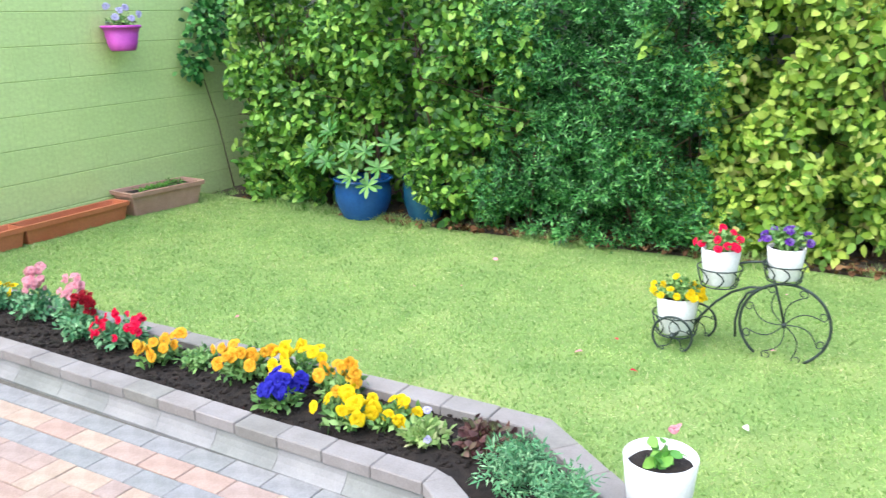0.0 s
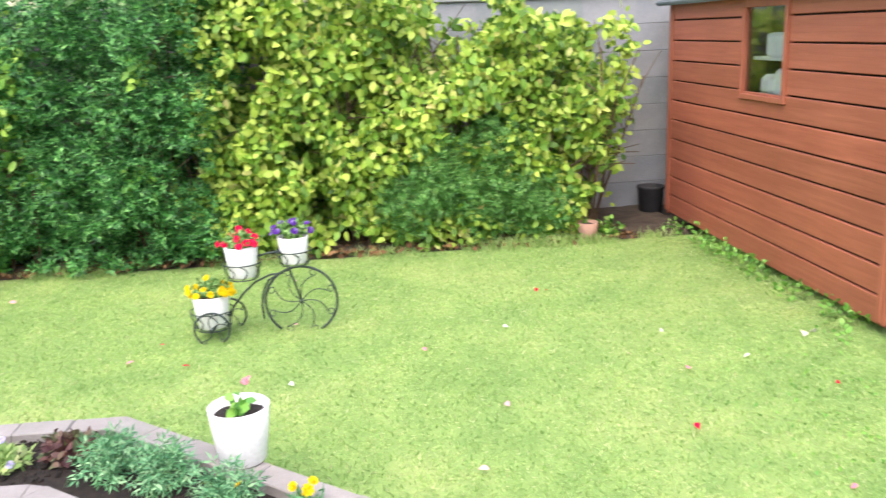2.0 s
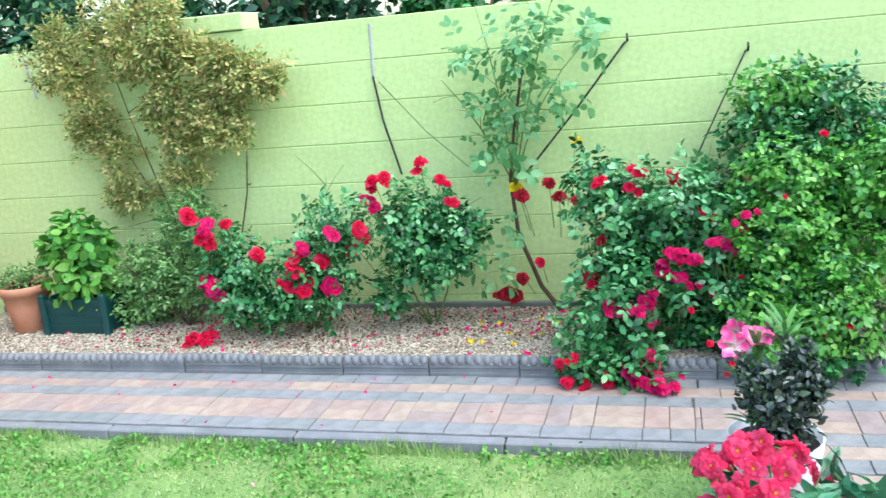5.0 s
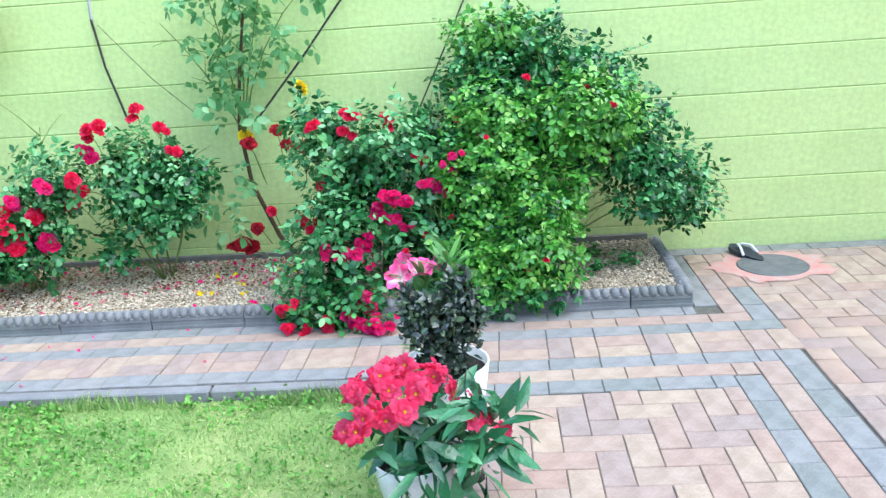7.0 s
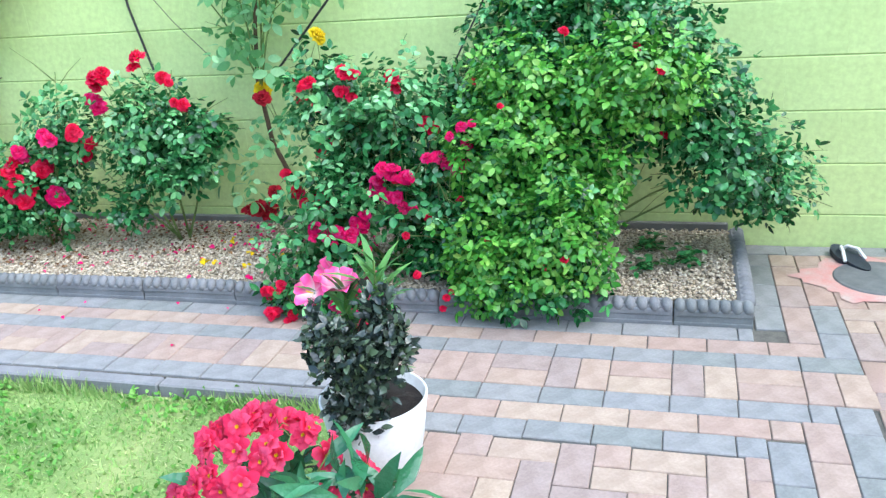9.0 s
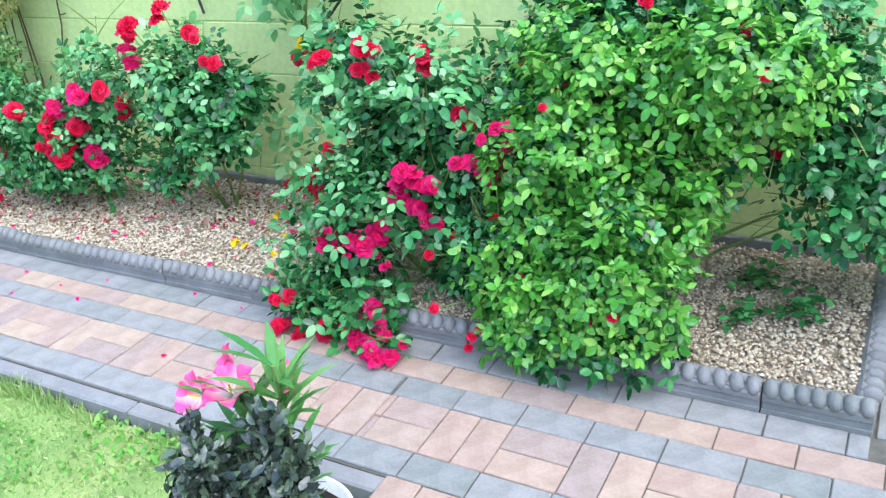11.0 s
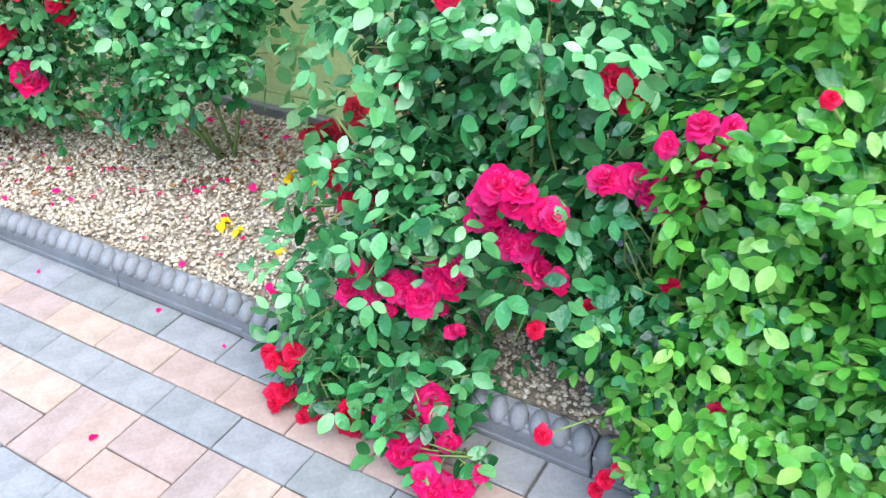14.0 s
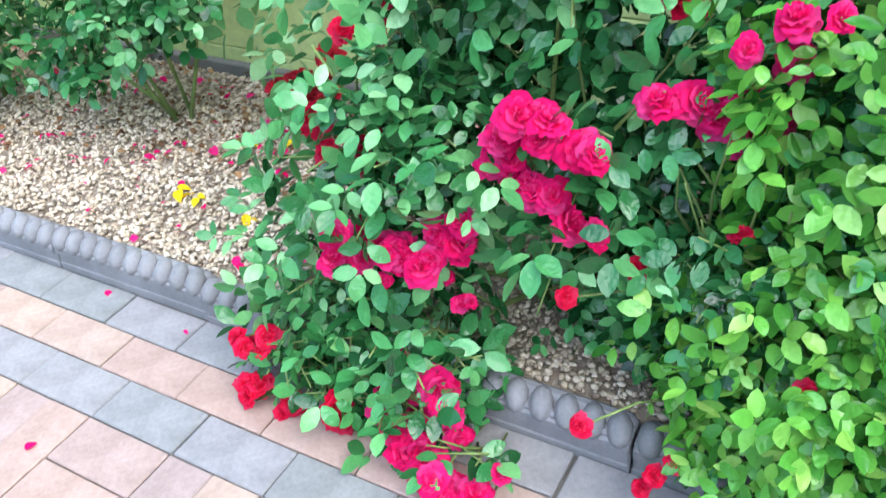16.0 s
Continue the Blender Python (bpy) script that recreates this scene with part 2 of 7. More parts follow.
L["hydrangea"] = leaf_mat("bright_green_leaf", [(0.0, (0.07, 0.24, 0.04)), (0.6, (0.15, 0.40, 0.06)), (1.0, (0.27, 0.5, 0.1))], 0.4)
L["conifer"] = leaf_mat("dark_conifer_leaf", [(0.0, (0.015, 0.06, 0.035)), (0.6, (0.04, 0.13, 0.06)), (1.0, (0.1, 0.22, 0.09))])
L["dark"] = leaf_mat("purple_black_leaf", [(0.0, (0.016, 0.026, 0.024)), (0.5, (0.045, 0.065, 0.05)), (0.8, (0.085, 0.12, 0.08)), (1.0, (0.15, 0.22, 0.12))], 0.22, 0.08, 0.7)
L["maroon"] = leaf_mat("maroon_leaf", [(0.0, (0.06, 0.02, 0.025)), (0.6, (0.13, 0.06, 0.05)), (1.0, (0.12, 0.16, 0.08))])
L["lily"] = leaf_mat("lily_leaf", [(0.0, (0.05, 0.18, 0.04)), (0.6, (0.1, 0.28, 0.06)), (1.0, (0.2, 0.4, 0.1))], 0.35)
L["marigold"] = leaf_mat("feathery_leaf", [(0.0, (0.06, 0.22, 0.10)), (0.6, (0.15, 0.37, 0.17)), (1.0, (0.3, 0.5, 0.28))])
L["pansy"] = leaf_mat("pansy_leaf", [(0.0, (0.07, 0.18, 0.04)), (0.6, (0.15, 0.3, 0.08)), (1.0, (0.3, 0.45, 0.16))])
L["grass"] = leaf_mat("grass_blade", [(0.0, (0.22, 0.38, 0.11)), (0.4, (0.32, 0.48, 0.16)), (0.85, (0.44, 0.56, 0.22)), (1.0, (0.6, 0.6, 0.34))], 0.6, 0.35, 0.2)
L["clover"] = leaf_mat("clover_leaf", [(0.0, (0.08, 0.25, 0.035)), (0.6, (0.16, 0.37, 0.06)), (1.0, (0.26, 0.47, 0.1))])
L["red"] = leaf_mat("red_rose_petal", [(0.0, (0.82, 0.004, 0.05)), (0.6, (0.9, 0.014, 0.09)), (1.0, (0.93, 0.05, 0.15))], 0.6, 0.42, 0.06)
L["pinkred"] = leaf_mat("magenta_red_rose_petal", [(0.0, (0.9, 0.006, 0.15)), (0.6, (0.95, 0.018, 0.23)), (1.0, (0.96, 0.08, 0.34))], 0.6, 0.48, 0.05)
L["yellow"] = leaf_mat("yellow_petal", [(0.0, (0.80, 0.50, 0.0)), (1.0, (0.88, 0.66, 0.01))], 0.6, 0.25, 0.2)
L["orange"] = leaf_mat("orange_petal", [(0.0, (0.80, 0.30, 0.01)), (1.0, (0.88, 0.50, 0.04))], 0.6, 0.25, 0.2)
L["blue"] = leaf_mat("royal_blue_petal", [(0.0, (0.012, 0.01, 0.25)), (1.0, (0.03, 0.03, 0.48))], 0.6, 0.2, 0.2)
L["violet"] = leaf_mat("violet_petal", [(0.0, (0.05, 0.01, 0.16)), (0.7, (0.12, 0.03, 0.33)), (1.0, (0.32, 0.22, 0.5))], 0.6, 0.2, 0.2)
L["lilac"] = leaf_mat("lilac_petal", [(0.0, (0.4, 0.34, 0.7)), (1.0, (0.62, 0.58, 0.8))], 0.6, 0.2, 0.2)
L["pink"] = leaf_mat("pale_pink_petal", [(0.0, (0.75, 0.22, 0.34)), (1.0, (0.85, 0.45, 0.52))], 0.6, 0.25, 0.2)
L["crimson"] = leaf_mat("dark_red_petal", [(0.0, (0.3, 0.005, 0.02)), (1.0, (0.5, 0.012, 0.03))], 0.6, 0.2, 0.2)
L["coral"] = leaf_mat("coral_red_petal", [(0.0, (0.9, 0.02, 0.11)), (1.0, (0.95, 0.12, 0.27))], 0.55, 0.42, 0.08)
L["white_petal"] = leaf_mat("white_petal", [(0.0, (0.75, 0.68, 0.66)), (1.0, (0.82, 0.8, 0.78))], 0.6, 0.3, 0.2)
L["brown_leaf"] = leaf_mat("dead_leaf", [(0.0, (0.10, 0.045, 0.02)), (0.6, (0.2, 0.1, 0.05)), (1.0, (0.35, 0.2, 0.1))], 0.8, 0.1, 0.2)


# ---- building tools ----
def mesh_of(name, verts, faces, material, smooth=False):
    me = bpy.data.meshes.new(name)
    me.from_pydata([tuple(v) for v in verts], [], [tuple(f) for f in faces])
    me.materials.append(material)
    if smooth:
        me.polygons.foreach_set("use_smooth", [True] * len(me.polygons))
    return me


def array_mesh(name, verts, faces, material, smooth=False):
    """A mesh from numpy arrays: verts (n, 3), faces (m, k), all with k corners."""
    me = bpy.data.meshes.new(name)
    m, k = faces.shape
    me.vertices.add(len(verts))
    me.vertices.foreach_set("co", np.ascontiguousarray(verts, dtype=np.float32).ravel())
    me.loops.add(m * k)
    me.loops.foreach_set("vertex_index", np.ascontiguousarray(faces, dtype=np.int32).ravel())
    me.polygons.add(m)
    me.polygons.foreach_set("loop_start", np.arange(0, m * k, k, dtype=np.int32))
    if smooth:
        me.polygons.foreach_set("use_smooth", np.ones(m, dtype=bool))
    me.materials.append(material)
    me.update(calc_edges=True)
    return me


def child(ob, parent):
    ob.parent = parent
    return ob


def bm_mesh(bm, name, material, smooth=False):
    me = bpy.data.meshes.new(name)
    bmesh.ops.recalc_face_normals(bm, faces=bm.faces[:])
    bm.to_mesh(me)
    bm.free()
    me.materials.append(material)
    if smooth:
        me.polygons.foreach_set("use_smooth", [True] * len(me.polygons))
    return me


def part(name, bm, material, parent, label="", smooth=False):
    """One mesh under a thing, in the thing's own space."""
    ob = new(name, bm_mesh(bm, name, material, smooth))
    ob.parent = parent
    return tagged(ob, label)


def thing(name, label, category, m=None, group="", kind=""):
    ob = new(name)
    ob.empty_display_size = 0.1
    if m is not None:
        ob.matrix_world = m
    return tagged(ob, label, category, group, kind)


def box(bm, x0, x1, y0, y1, z0, z1, bev=0.0, m=None):
    """A bevelled box added to bm."""
    r = bmesh.ops.create_cube(bm, size=1.0)
    vs = r["verts"]
    for v in vs:
        v.co = Vector(((x0 + x1) / 2 + v.co.x * (x1 - x0), (y0 + y1) / 2 + v.co.y * (y1 - y0), (z0 + z1) / 2 + v.co.z * (z1 - z0)))
    if bev:
        es = {e for v in vs for e in v.link_edges}
        r = bmesh.ops.bevel(bm, geom=list(es), offset=bev, segments=1, affect="EDGES", profile=0.5)
        vs = r["verts"]
    if m is not None:
        bmesh.ops.transform(bm, matrix=m, verts=list({v for v in vs}))
    return bm


def lathe(bm, profile, n=40, cap=False):
    """Turns a profile of (r, z) round the z axis."""
    rings = [[bm.verts.new((r * math.cos(2 * math.pi * i / n), r * math.sin(2 * math.pi * i / n), z)) for i in range(n)] for r, z in profile]
    for a, b in zip(rings, rings[1:]):
        for i in range(n):
            bm.faces.new((a[i], a[(i + 1) % n], b[(i + 1) % n], b[i]))
    if cap:
        bm.faces.new(rings[0][::-1])
    return bm


def tube(bm, pts, radius, n=6, taper=1.0):
    """A round rod along points."""
    pts = [Vector(p) for p in pts]
    rings = []
    side = None
    for i, p in enumerate(pts):
        d = (pts[min(i + 1, len(pts) - 1)] - pts[max(i - 1, 0)]).normalized()
        ref = side if side is not None else (Vector((0, 0, 1)) if abs(d.z) < 0.9 else Vector((1, 0, 0)))
        a = (ref - d * ref.dot(d)).normalized()
        side = a
        b = d.cross(a)
        r = radius * (1 + (taper - 1) * i / max(1, len(pts) - 1))
        rings.append([bm.verts.new(p + (a * math.cos(2 * math.pi * k / n) + b * math.sin(2 * math.pi * k / n)) * r) for k in range(n)])
    for a, b in zip(rings, rings[1:]):
        for k in range(n):
            bm.faces.new((a[k], a[(k + 1) % n], b[(k + 1) % n], b[k]))
    bm.faces.new(rings[0][::-1])
    bm.faces.new(rings[-1])
    return bm


def curve_pts(fn, n):
    return [fn(i / (n - 1)) for i in range(n)]


RNG = np.random.default_rng(7)
# outline of a leaf along +x, in a fold about its midrib: base, sides, tip
def leaf_shape(rows, fold=0.22, curl=0.18):
    """A leaf of unit length from rows of (place along, half width): folded about the midrib, its tip bent down."""
    vs, fs = [(0, 0, 0)], []
    for t, w in rows:
        z = -curl * t * t
        vs += [(t, w, z + fold * w), (t, 0, z), (t, -w, z + fold * w)]
    vs.append((1, 0, -curl))
    n = len(rows)
    fs += [(0, 2, 1), (0, 3, 2)]
    for k in range(n - 1):
        a, c = 1 + 3 * k, 4 + 3 * k
        for q in (0, 1):
            fs += [(a + q, a + q + 1, c + q), (a + q + 1, c + q + 1, c + q)]
    a, e = 1 + 3 * (n - 1), 1 + 3 * n
    fs += [(a, a + 1, e), (a + 1, a + 2, e)]
    return np.array(vs, dtype=float), np.array(fs)


BROAD = leaf_shape(((0.14, 0.16), (0.4, 0.27), (0.75, 0.18)))
ROUND = leaf_shape(((0.08, 0.13), (0.3, 0.27), (0.58, 0.3), (0.83, 0.18)), 0.18, 0.16)
OVAL = leaf_shape(((0.12, 0.17), (0.4, 0.3), (0.72, 0.23)), 0.2, 0.2)
NARROW = (np.array([(0, 0, 0), (0.4, 0.11, 0.03), (1, 0, -0.1), (0.4, -0.11, 0.03)]), np.array([(0, 2, 1), (0, 3, 2)]))
SMALL = (np.array([(0, 0, 0), (0.5, 0.25, 0.05), (1, 0, -0.05), (0.5, -0.25, 0.05)]), np.array([(0, 2, 1), (0, 3, 2)]))
SLIM = (np.array([(0, 0, 0), (0.45, 0.16, 0.04), (1, 0, -0.06), (0.45, -0.16, 0.04)]), np.array([(0, 2, 1), (0, 3, 2)]))
BLADE = (np.array([(0, 0.07, 0), (0, -0.07, 0), (1, 0, 0)]), np.array([(0, 1, 2)]))


def unit(a):
    return a / np.maximum(np.linalg.norm(a, axis=1, keepdims=True), 1e-9)


def leaves(pos, way, face, size, shape):
    """Leaf blades at pos, pointing along way, with their faces turned to face; size in metres."""
    way = unit(way)
    side = unit(np.cross(face, way))
    up = np.cross(way, side)
    tv, tf = shape
    v = pos[:, None, :] + size[:, None, None] * (tv[None, :, 0:1] * way[:, None, :] + tv[None, :, 1:2] * side[:, None, :] + tv[None, :, 2:3] * up[:, None, :])
    k = len(tv)
    f = (np.arange(len(pos)) * k)[:, None, None] + tf[None]
    return v.reshape(-1, 3), f.reshape(-1, 3)


def merge(sets):
    vs, fs, off = [], [], 0
    for v, f in sets:
        vs.append(v)
        fs.append(f + off)
        off += len(v)
    return np.concatenate(vs), np.concatenate(fs)


def in_blobs(blobs, n, skin=0.5):
    """Points in ellipsoids (x, y, z, rx, ry, rz), more of them towards the skin, and the outward way at each."""
    b = np.array(blobs, dtype=float)
    w = (b[:, 3] * b[:, 4] + b[:, 4] * b[:, 5] + b[:, 3] * b[:, 5])
    k = RNG.choice(len(b), n, p=w / w.sum())
    d = unit(RNG.normal(size=(n, 3)))
    r = np.clip(1 - np.abs(RNG.normal(size=n)) * (1 - skin), 0.05, 1) * (1 + 0.06 * RNG.normal(size=n))
    lump = np.array([0.82 + 0.3 * noise.noise(Vector((*(d[i] * 2.6 + b[k[i], :3] * 3),))) for i in range(n)])
    p = b[k, :3] + d * b[k, 3:] * (r * lump)[:, None]
    return p, d


def bush_leaves(blobs, n, size, shape, skin=0.55, floor=0.0, droop=0.2, per=1):
    """Leaves, or sprigs of several leaflets, over a bush."""
    p, d = in_blobs(blobs, n, skin)
    way = unit(d * 0.6 + RNG.normal(size=(n, 3)) * 0.8 + np.array([0, 0, -droop]))
    face = unit(d * 0.7 + RNG.normal(size=(n, 3)) * 0.5 + np.array([0, 0, 0.7]))
    s = size * RNG.uniform(0.65, 1.25, n)
    if per > 1:
        side = unit(np.cross(face, way))
        ps, ws, fs, ss = [p + way * (s * 1.7)[:, None]], [way], [face], [s]
        for j in range((per - 1) // 2):
            for sg in (1, -1):
                ps.append(p + way * (s * (0.75 + 0.85 * j))[:, None] + side * (s * 0.08 * sg)[:, None])
                ws.append(way * 0.45 + side * sg + RNG.normal(size=(n, 3)) * 0.15)
                fs.append(face + RNG.normal(size=(n, 3)) * 0.25)
                ss.append(s * RNG.uniform(0.75, 1.0, n))
        p, way, face, s = (np.concatenate(x) for x in (ps, ws, fs, ss))
    keep = p[:, 2] > floor
    return leaves(p[keep], way[keep], face[keep], s[keep], shape)


def foliage(name, sets, material, parent, label=""):
    v, f = merge(sets) if isinstance(sets, list) else sets
    ob = new(name, array_mesh(name, v, f, material, True))
    ob.parent = parent
    return tagged(ob, label, kind="stuff")


def stem_mesh(bm, base, tips, radius, sag=0.15, twigs=0, seed=1):
    """Curved stems from a base to several tips, with side twigs."""
    rnd = random.Random(seed)
    base = Vector(base)
    for tip in tips:
        tip = Vector(tip)
        b0 = base + Vector((rnd.uniform(-0.03, 0.03), rnd.uniform(-0.03, 0.03), 0))
        mid = b0.lerp(tip, 0.5) + Vector((rnd.uniform(-1, 1), rnd.uniform(-1, 1), rnd.uniform(0.3, 1))) * sag * (tip - b0).length
        pts = [b0.lerp(mid, t).lerp(mid.lerp(tip, t), t) for t in (0, 0.25, 0.5, 0.75, 1)]
        tube(bm, pts, radius, 5, 0.4)
        for _ in range(twigs):
            t = rnd.uniform(0.3, 0.95)
            p = b0.lerp(mid, t).lerp(mid.lerp(tip, t), t)
            q = p + Vector((rnd.uniform(-1, 1), rnd.uniform(-1, 1), rnd.uniform(-0.2, 1))) * 0.22 * (tip - b0).length
            tube(bm, [p, p.lerp(q, 0.5) + Vector((0, 0, 0.01)), q], radius * 0.45, 4, 0.5)
    return bm


def petal_ring(vs, fs, n, r0, r1, z0, z1, width, twist, cup=0.35):
    """A ring of broad rounded petals, added to lists."""
    for i in range(n):
        a = 2 * math.pi * (i + twist) / n
        c, s = math.cos(a), math.sin(a)
        o = len(vs)
        for t, w in ((0.0, 0.35), (0.55, 1.0), (1.0, 0.62)):
            r = r0 + (r1 - r0) * t
            z = z0 + (z1 - z0) * (t ** 1.4)
            for k in (-1, 0, 1):
                rr, ww = r - abs(k) * cup * width * 0.25, k * w * width / 2
                vs.append((rr * c - ww * s, rr * s + ww * c, z + abs(k) * 0.06 * width + ((0.03 + 0.09 * t) * width if (i + k) % 2 else 0)))
        for j in range(2):
            for k in range(2):
                q = o + j * 3 + k
                fs.append((q, q + 1, q + 4, q + 3))


def ruffled_ring(vs, fs, n, r0, r1, z0, z1, width, twist, wave, rnd):
    """A ring of broad petals with wavy, uneven rims, added to lists."""
    for i in range(n):
        a = 2 * math.pi * (i + twist + rnd.uniform(-0.18, 0.18)) / n
        c, s = math.cos(a), math.sin(a)
        o = len(vs)
        grow, ph = rnd.uniform(0.85, 1.15), rnd.uniform(0, 6.28)
        for t, w in ((0.0, 0.3), (0.5, 0.85), (0.85, 1.0), (1.0, 0.8)):
            for k in (-1.0, -0.5, 0.0, 0.5, 1.0):
                r = r0 + (r1 * grow - r0) * t * (1 - 0.22 * k * k) + wave * 0.35 * t * t * math.sin(k * 5 + ph)
                z = z0 + (z1 - z0) * t ** 1.5 + wave * t * t * math.sin(k * 4.3 + ph * 1.7) + 0.05 * k * k - (0.09 if t == 1.0 else 0.0)
                ww = k * w * width / 2
                vs.append((r * c - ww * s, r * s + ww * c, z))
        for j in range(3):
            for k in range(4):
                q = o + j * 5 + k
                fs.append((q, q + 1, q + 6, q + 5))


def bloom_mesh(name, material, kind="rose"):
    """A flower of size one, facing +z."""
    vs, fs = [], []
    if kind == "rose":
        for n, r0, r1, z0, z1, w, tw in ((6, 0.06, 0.5, 0.0, 0.08, 0.5, 0.0), (5, 0.05, 0.4, 0.05, 0.24, 0.46, 0.5), (5, 0.03, 0.28, 0.1, 0.36, 0.36, 0.2), (4, 0.0, 0.15, 0.15, 0.42, 0.26, 0.6), (3, 0.0, 0.06, 0.2, 0.42, 0.14, 0.1)):
            ruffled_ring(vs, fs, n, r0, r1, z0, z1, w, tw, 0.075, random.Random(len(name) * 7 + n))
    elif kind == "flat":
        ruffled_ring(vs, fs, 5, 0.03, 0.52, 0.02, 0.12, 0.6, 0.0, 0.05, random.Random(len(name)))
        petal_ring(vs, fs, 3, 0.0, 0.2, 0.05, 0.14, 0.25, 0.4)
    else:
        petal_ring(vs, fs, 8, 0.02, 0.5, 0.0, 0.06, 0.34, 0.0)
        petal_ring(vs, fs, 6, 0.02, 0.32, 0.05, 0.14, 0.26, 0.5)
        petal_ring(vs, fs, 4, 0.0, 0.15, 0.1, 0.2, 0.2, 0.2)
    return mesh_of(name, vs, fs, material, True)


BLOOM = {}
for key, kind in (("red", "rose"), ("pinkred", "rose"), ("crimson", "rose"), ("yellow", "rose")):
    BLOOM[key] = bloom_mesh(key + "_rose", L[key], kind)
for key in ("violet", "blue", "orange", "lilac", "pink"):
    BLOOM[key + "_flat"] = bloom_mesh(key + "_flower", L[key], "flat")
vs, fs = [], []
ruffled_ring(vs, fs, 6, 0.03, 0.55, 0.02, 0.16, 0.42, 0.0, 0.06, random.Random(8))
ruffled_ring(vs, fs, 4, 0.02, 0.34, 0.05, 0.24, 0.3, 0.4, 0.05, random.Random(9))
BLOOM["coral_flat"] = mesh_of("coral_flower", vs, fs, L["coral"], True)
BLOOM["yellow_flat"] = bloom_mesh("yellow_flower", L["yellow"], "flat")
BLOOM["red_flat"] = bloom_mesh("red_flower", L["red"], "flat")
BLOOM["yellow_daisy"] = bloom_mesh("yellow_daisy", L["yellow"], "daisy")
lp_mat, nt, b = nodes_of("pink_lily_petal_with_white_base")
tc = nt.nodes.new("ShaderNodeTexCoord")
sep = nt.nodes.new("ShaderNodeSeparateXYZ")
nt.links.new(tc.outputs["Object"], sep.inputs[0])
col = ramp(nt, sep.outputs[0], [(0.04, (0.82, 0.74, 0.66)), (0.14, (0.84, 0.36, 0.46)), (0.28, (0.8, 0.05, 0.24)), (0.55, (0.84, 0.13, 0.34))])
nt.links.new(blend(nt, col, ramp(nt, noise_tex(nt, 12.0), [(0.3, (0.9, 0.8, 0.86)), (0.7, (1.05, 1.05, 1.05))]), 0.8, "MULTIPLY"), b.inputs["Base Color"])
b.inputs["Roughness"].default_value = 0.5
M["lily_petal"] = lp_mat
vs, fs = [], []
ruffled_ring(vs, fs, 1, 0.02, 0.58, 0.0, 0.42, 0.36, 0.0, 0.035, random.Random(4))
LILY_PETAL = mesh_of("lily_petal", vs, fs, M["lily_petal"], True)
vs, fs = [], []
petal_ring(vs, fs, 1, 0.0, 0.05, 0.05, 0.4, 0.05, 0.0)
BLOOM["lily"] = mesh_of("lily_stamen", vs, fs, L["yellow"], True)


def bloom(key, p, size, parent, face=None, name="bloom", seed=0):
    """A flower head under its plant."""
    rnd = random.Random(hash_of(p) + seed)
    d = Vector(face if face else (-0.55, -0.35, 0.75)) + Vector((rnd.uniform(-0.5, 0.5), rnd.uniform(-0.5, 0.5), rnd.uniform(-0.4, 0.4)))
    ob = new(name, BLOOM[key])
    q = d.to_track_quat("Z", "Y") @ Euler((0, 0, rnd.uniform(0, 6.28))).to_quaternion()
    ob.parent = parent
    ob.matrix_basis = Matrix.LocRotScale(Vector(p), q, Vector((size, size, size * rnd.uniform(0.8, 1.1))))
    return ob


def hash_of(p):
    return int(abs(p[0]) * 1000 + abs(p[1]) * 7000 + abs(p[2]) * 31000)


# ---- large structure ----
LAWN_Z = -0.045
ground = new("ground", mesh_of("ground", [(-300, -300, -0.12), (300, -300, -0.12), (300, 300, -0.12), (-300, 300, -0.12)], [(0, 1, 2, 3)], M["soil_ground"]))
tagged(ground, "bare brown soil that carries the whole garden", "ground", kind="structure")

LAWN = [(-5.35, 5.8), (3.215, 5.8), (3.215, -1.08), (1.9, -1.08), (1.45, 0.6), (0.72, 1.7), (-0.857, 3.02), (-5.35, 3.2)]


def inside(x, y, poly):
    c = np.zeros(len(x), dtype=bool)
    for (x0, y0), (x1, y1) in zip(poly, poly[1:] + poly[:1]):
        hit = ((y0 > y) != (y1 > y)) & (x < (x1 - x0) * (y - y0) / (y1 - y0 + 1e-12) + x0)
        c ^= hit
    return c


def lawn_material():
    m, nt, b = nodes_of("lawn_turf")
    broad = noise_tex(nt, 1.1, 3.0)
    mid = noise_tex(nt, 9.0, 4.0)
    fine = noise_tex(nt, 160.0, 3.0, 0.8)
    col = ramp(nt, broad, [(0.3, (0.175, 0.285, 0.09)), (0.5, (0.215, 0.32, 0.108)), (0.66, (0.28, 0.355, 0.138)), (0.8, (0.38, 0.385, 0.195))])
    col = blend(nt, col, ramp(nt, mid, [(0.3, (0.75, 0.82, 0.7)), (0.7, (1.15, 1.1, 1.05))]), 0.9, "MULTIPLY")
    col = blend(nt, col, ramp(nt, fine, [(0.3, (0.76, 0.8, 0.7)), (0.65, (1.1, 1.08, 1.08))]), 0.9, "MULTIPLY")
    nt.links.new(col, b.inputs["Base Color"])
    b.inputs["Roughness"].default_value = 0.8
    b.inputs["Specular IOR Level"].default_value = 0.15
    bump(nt, b, fine, 0.4, 0.012)
    return m


def lawn_z(x):
    """The lawn rises a little towards the west wall."""
    return LAWN_Z + 0.075 * np.clip((-3.2 - x) / 1.8, 0, 1)


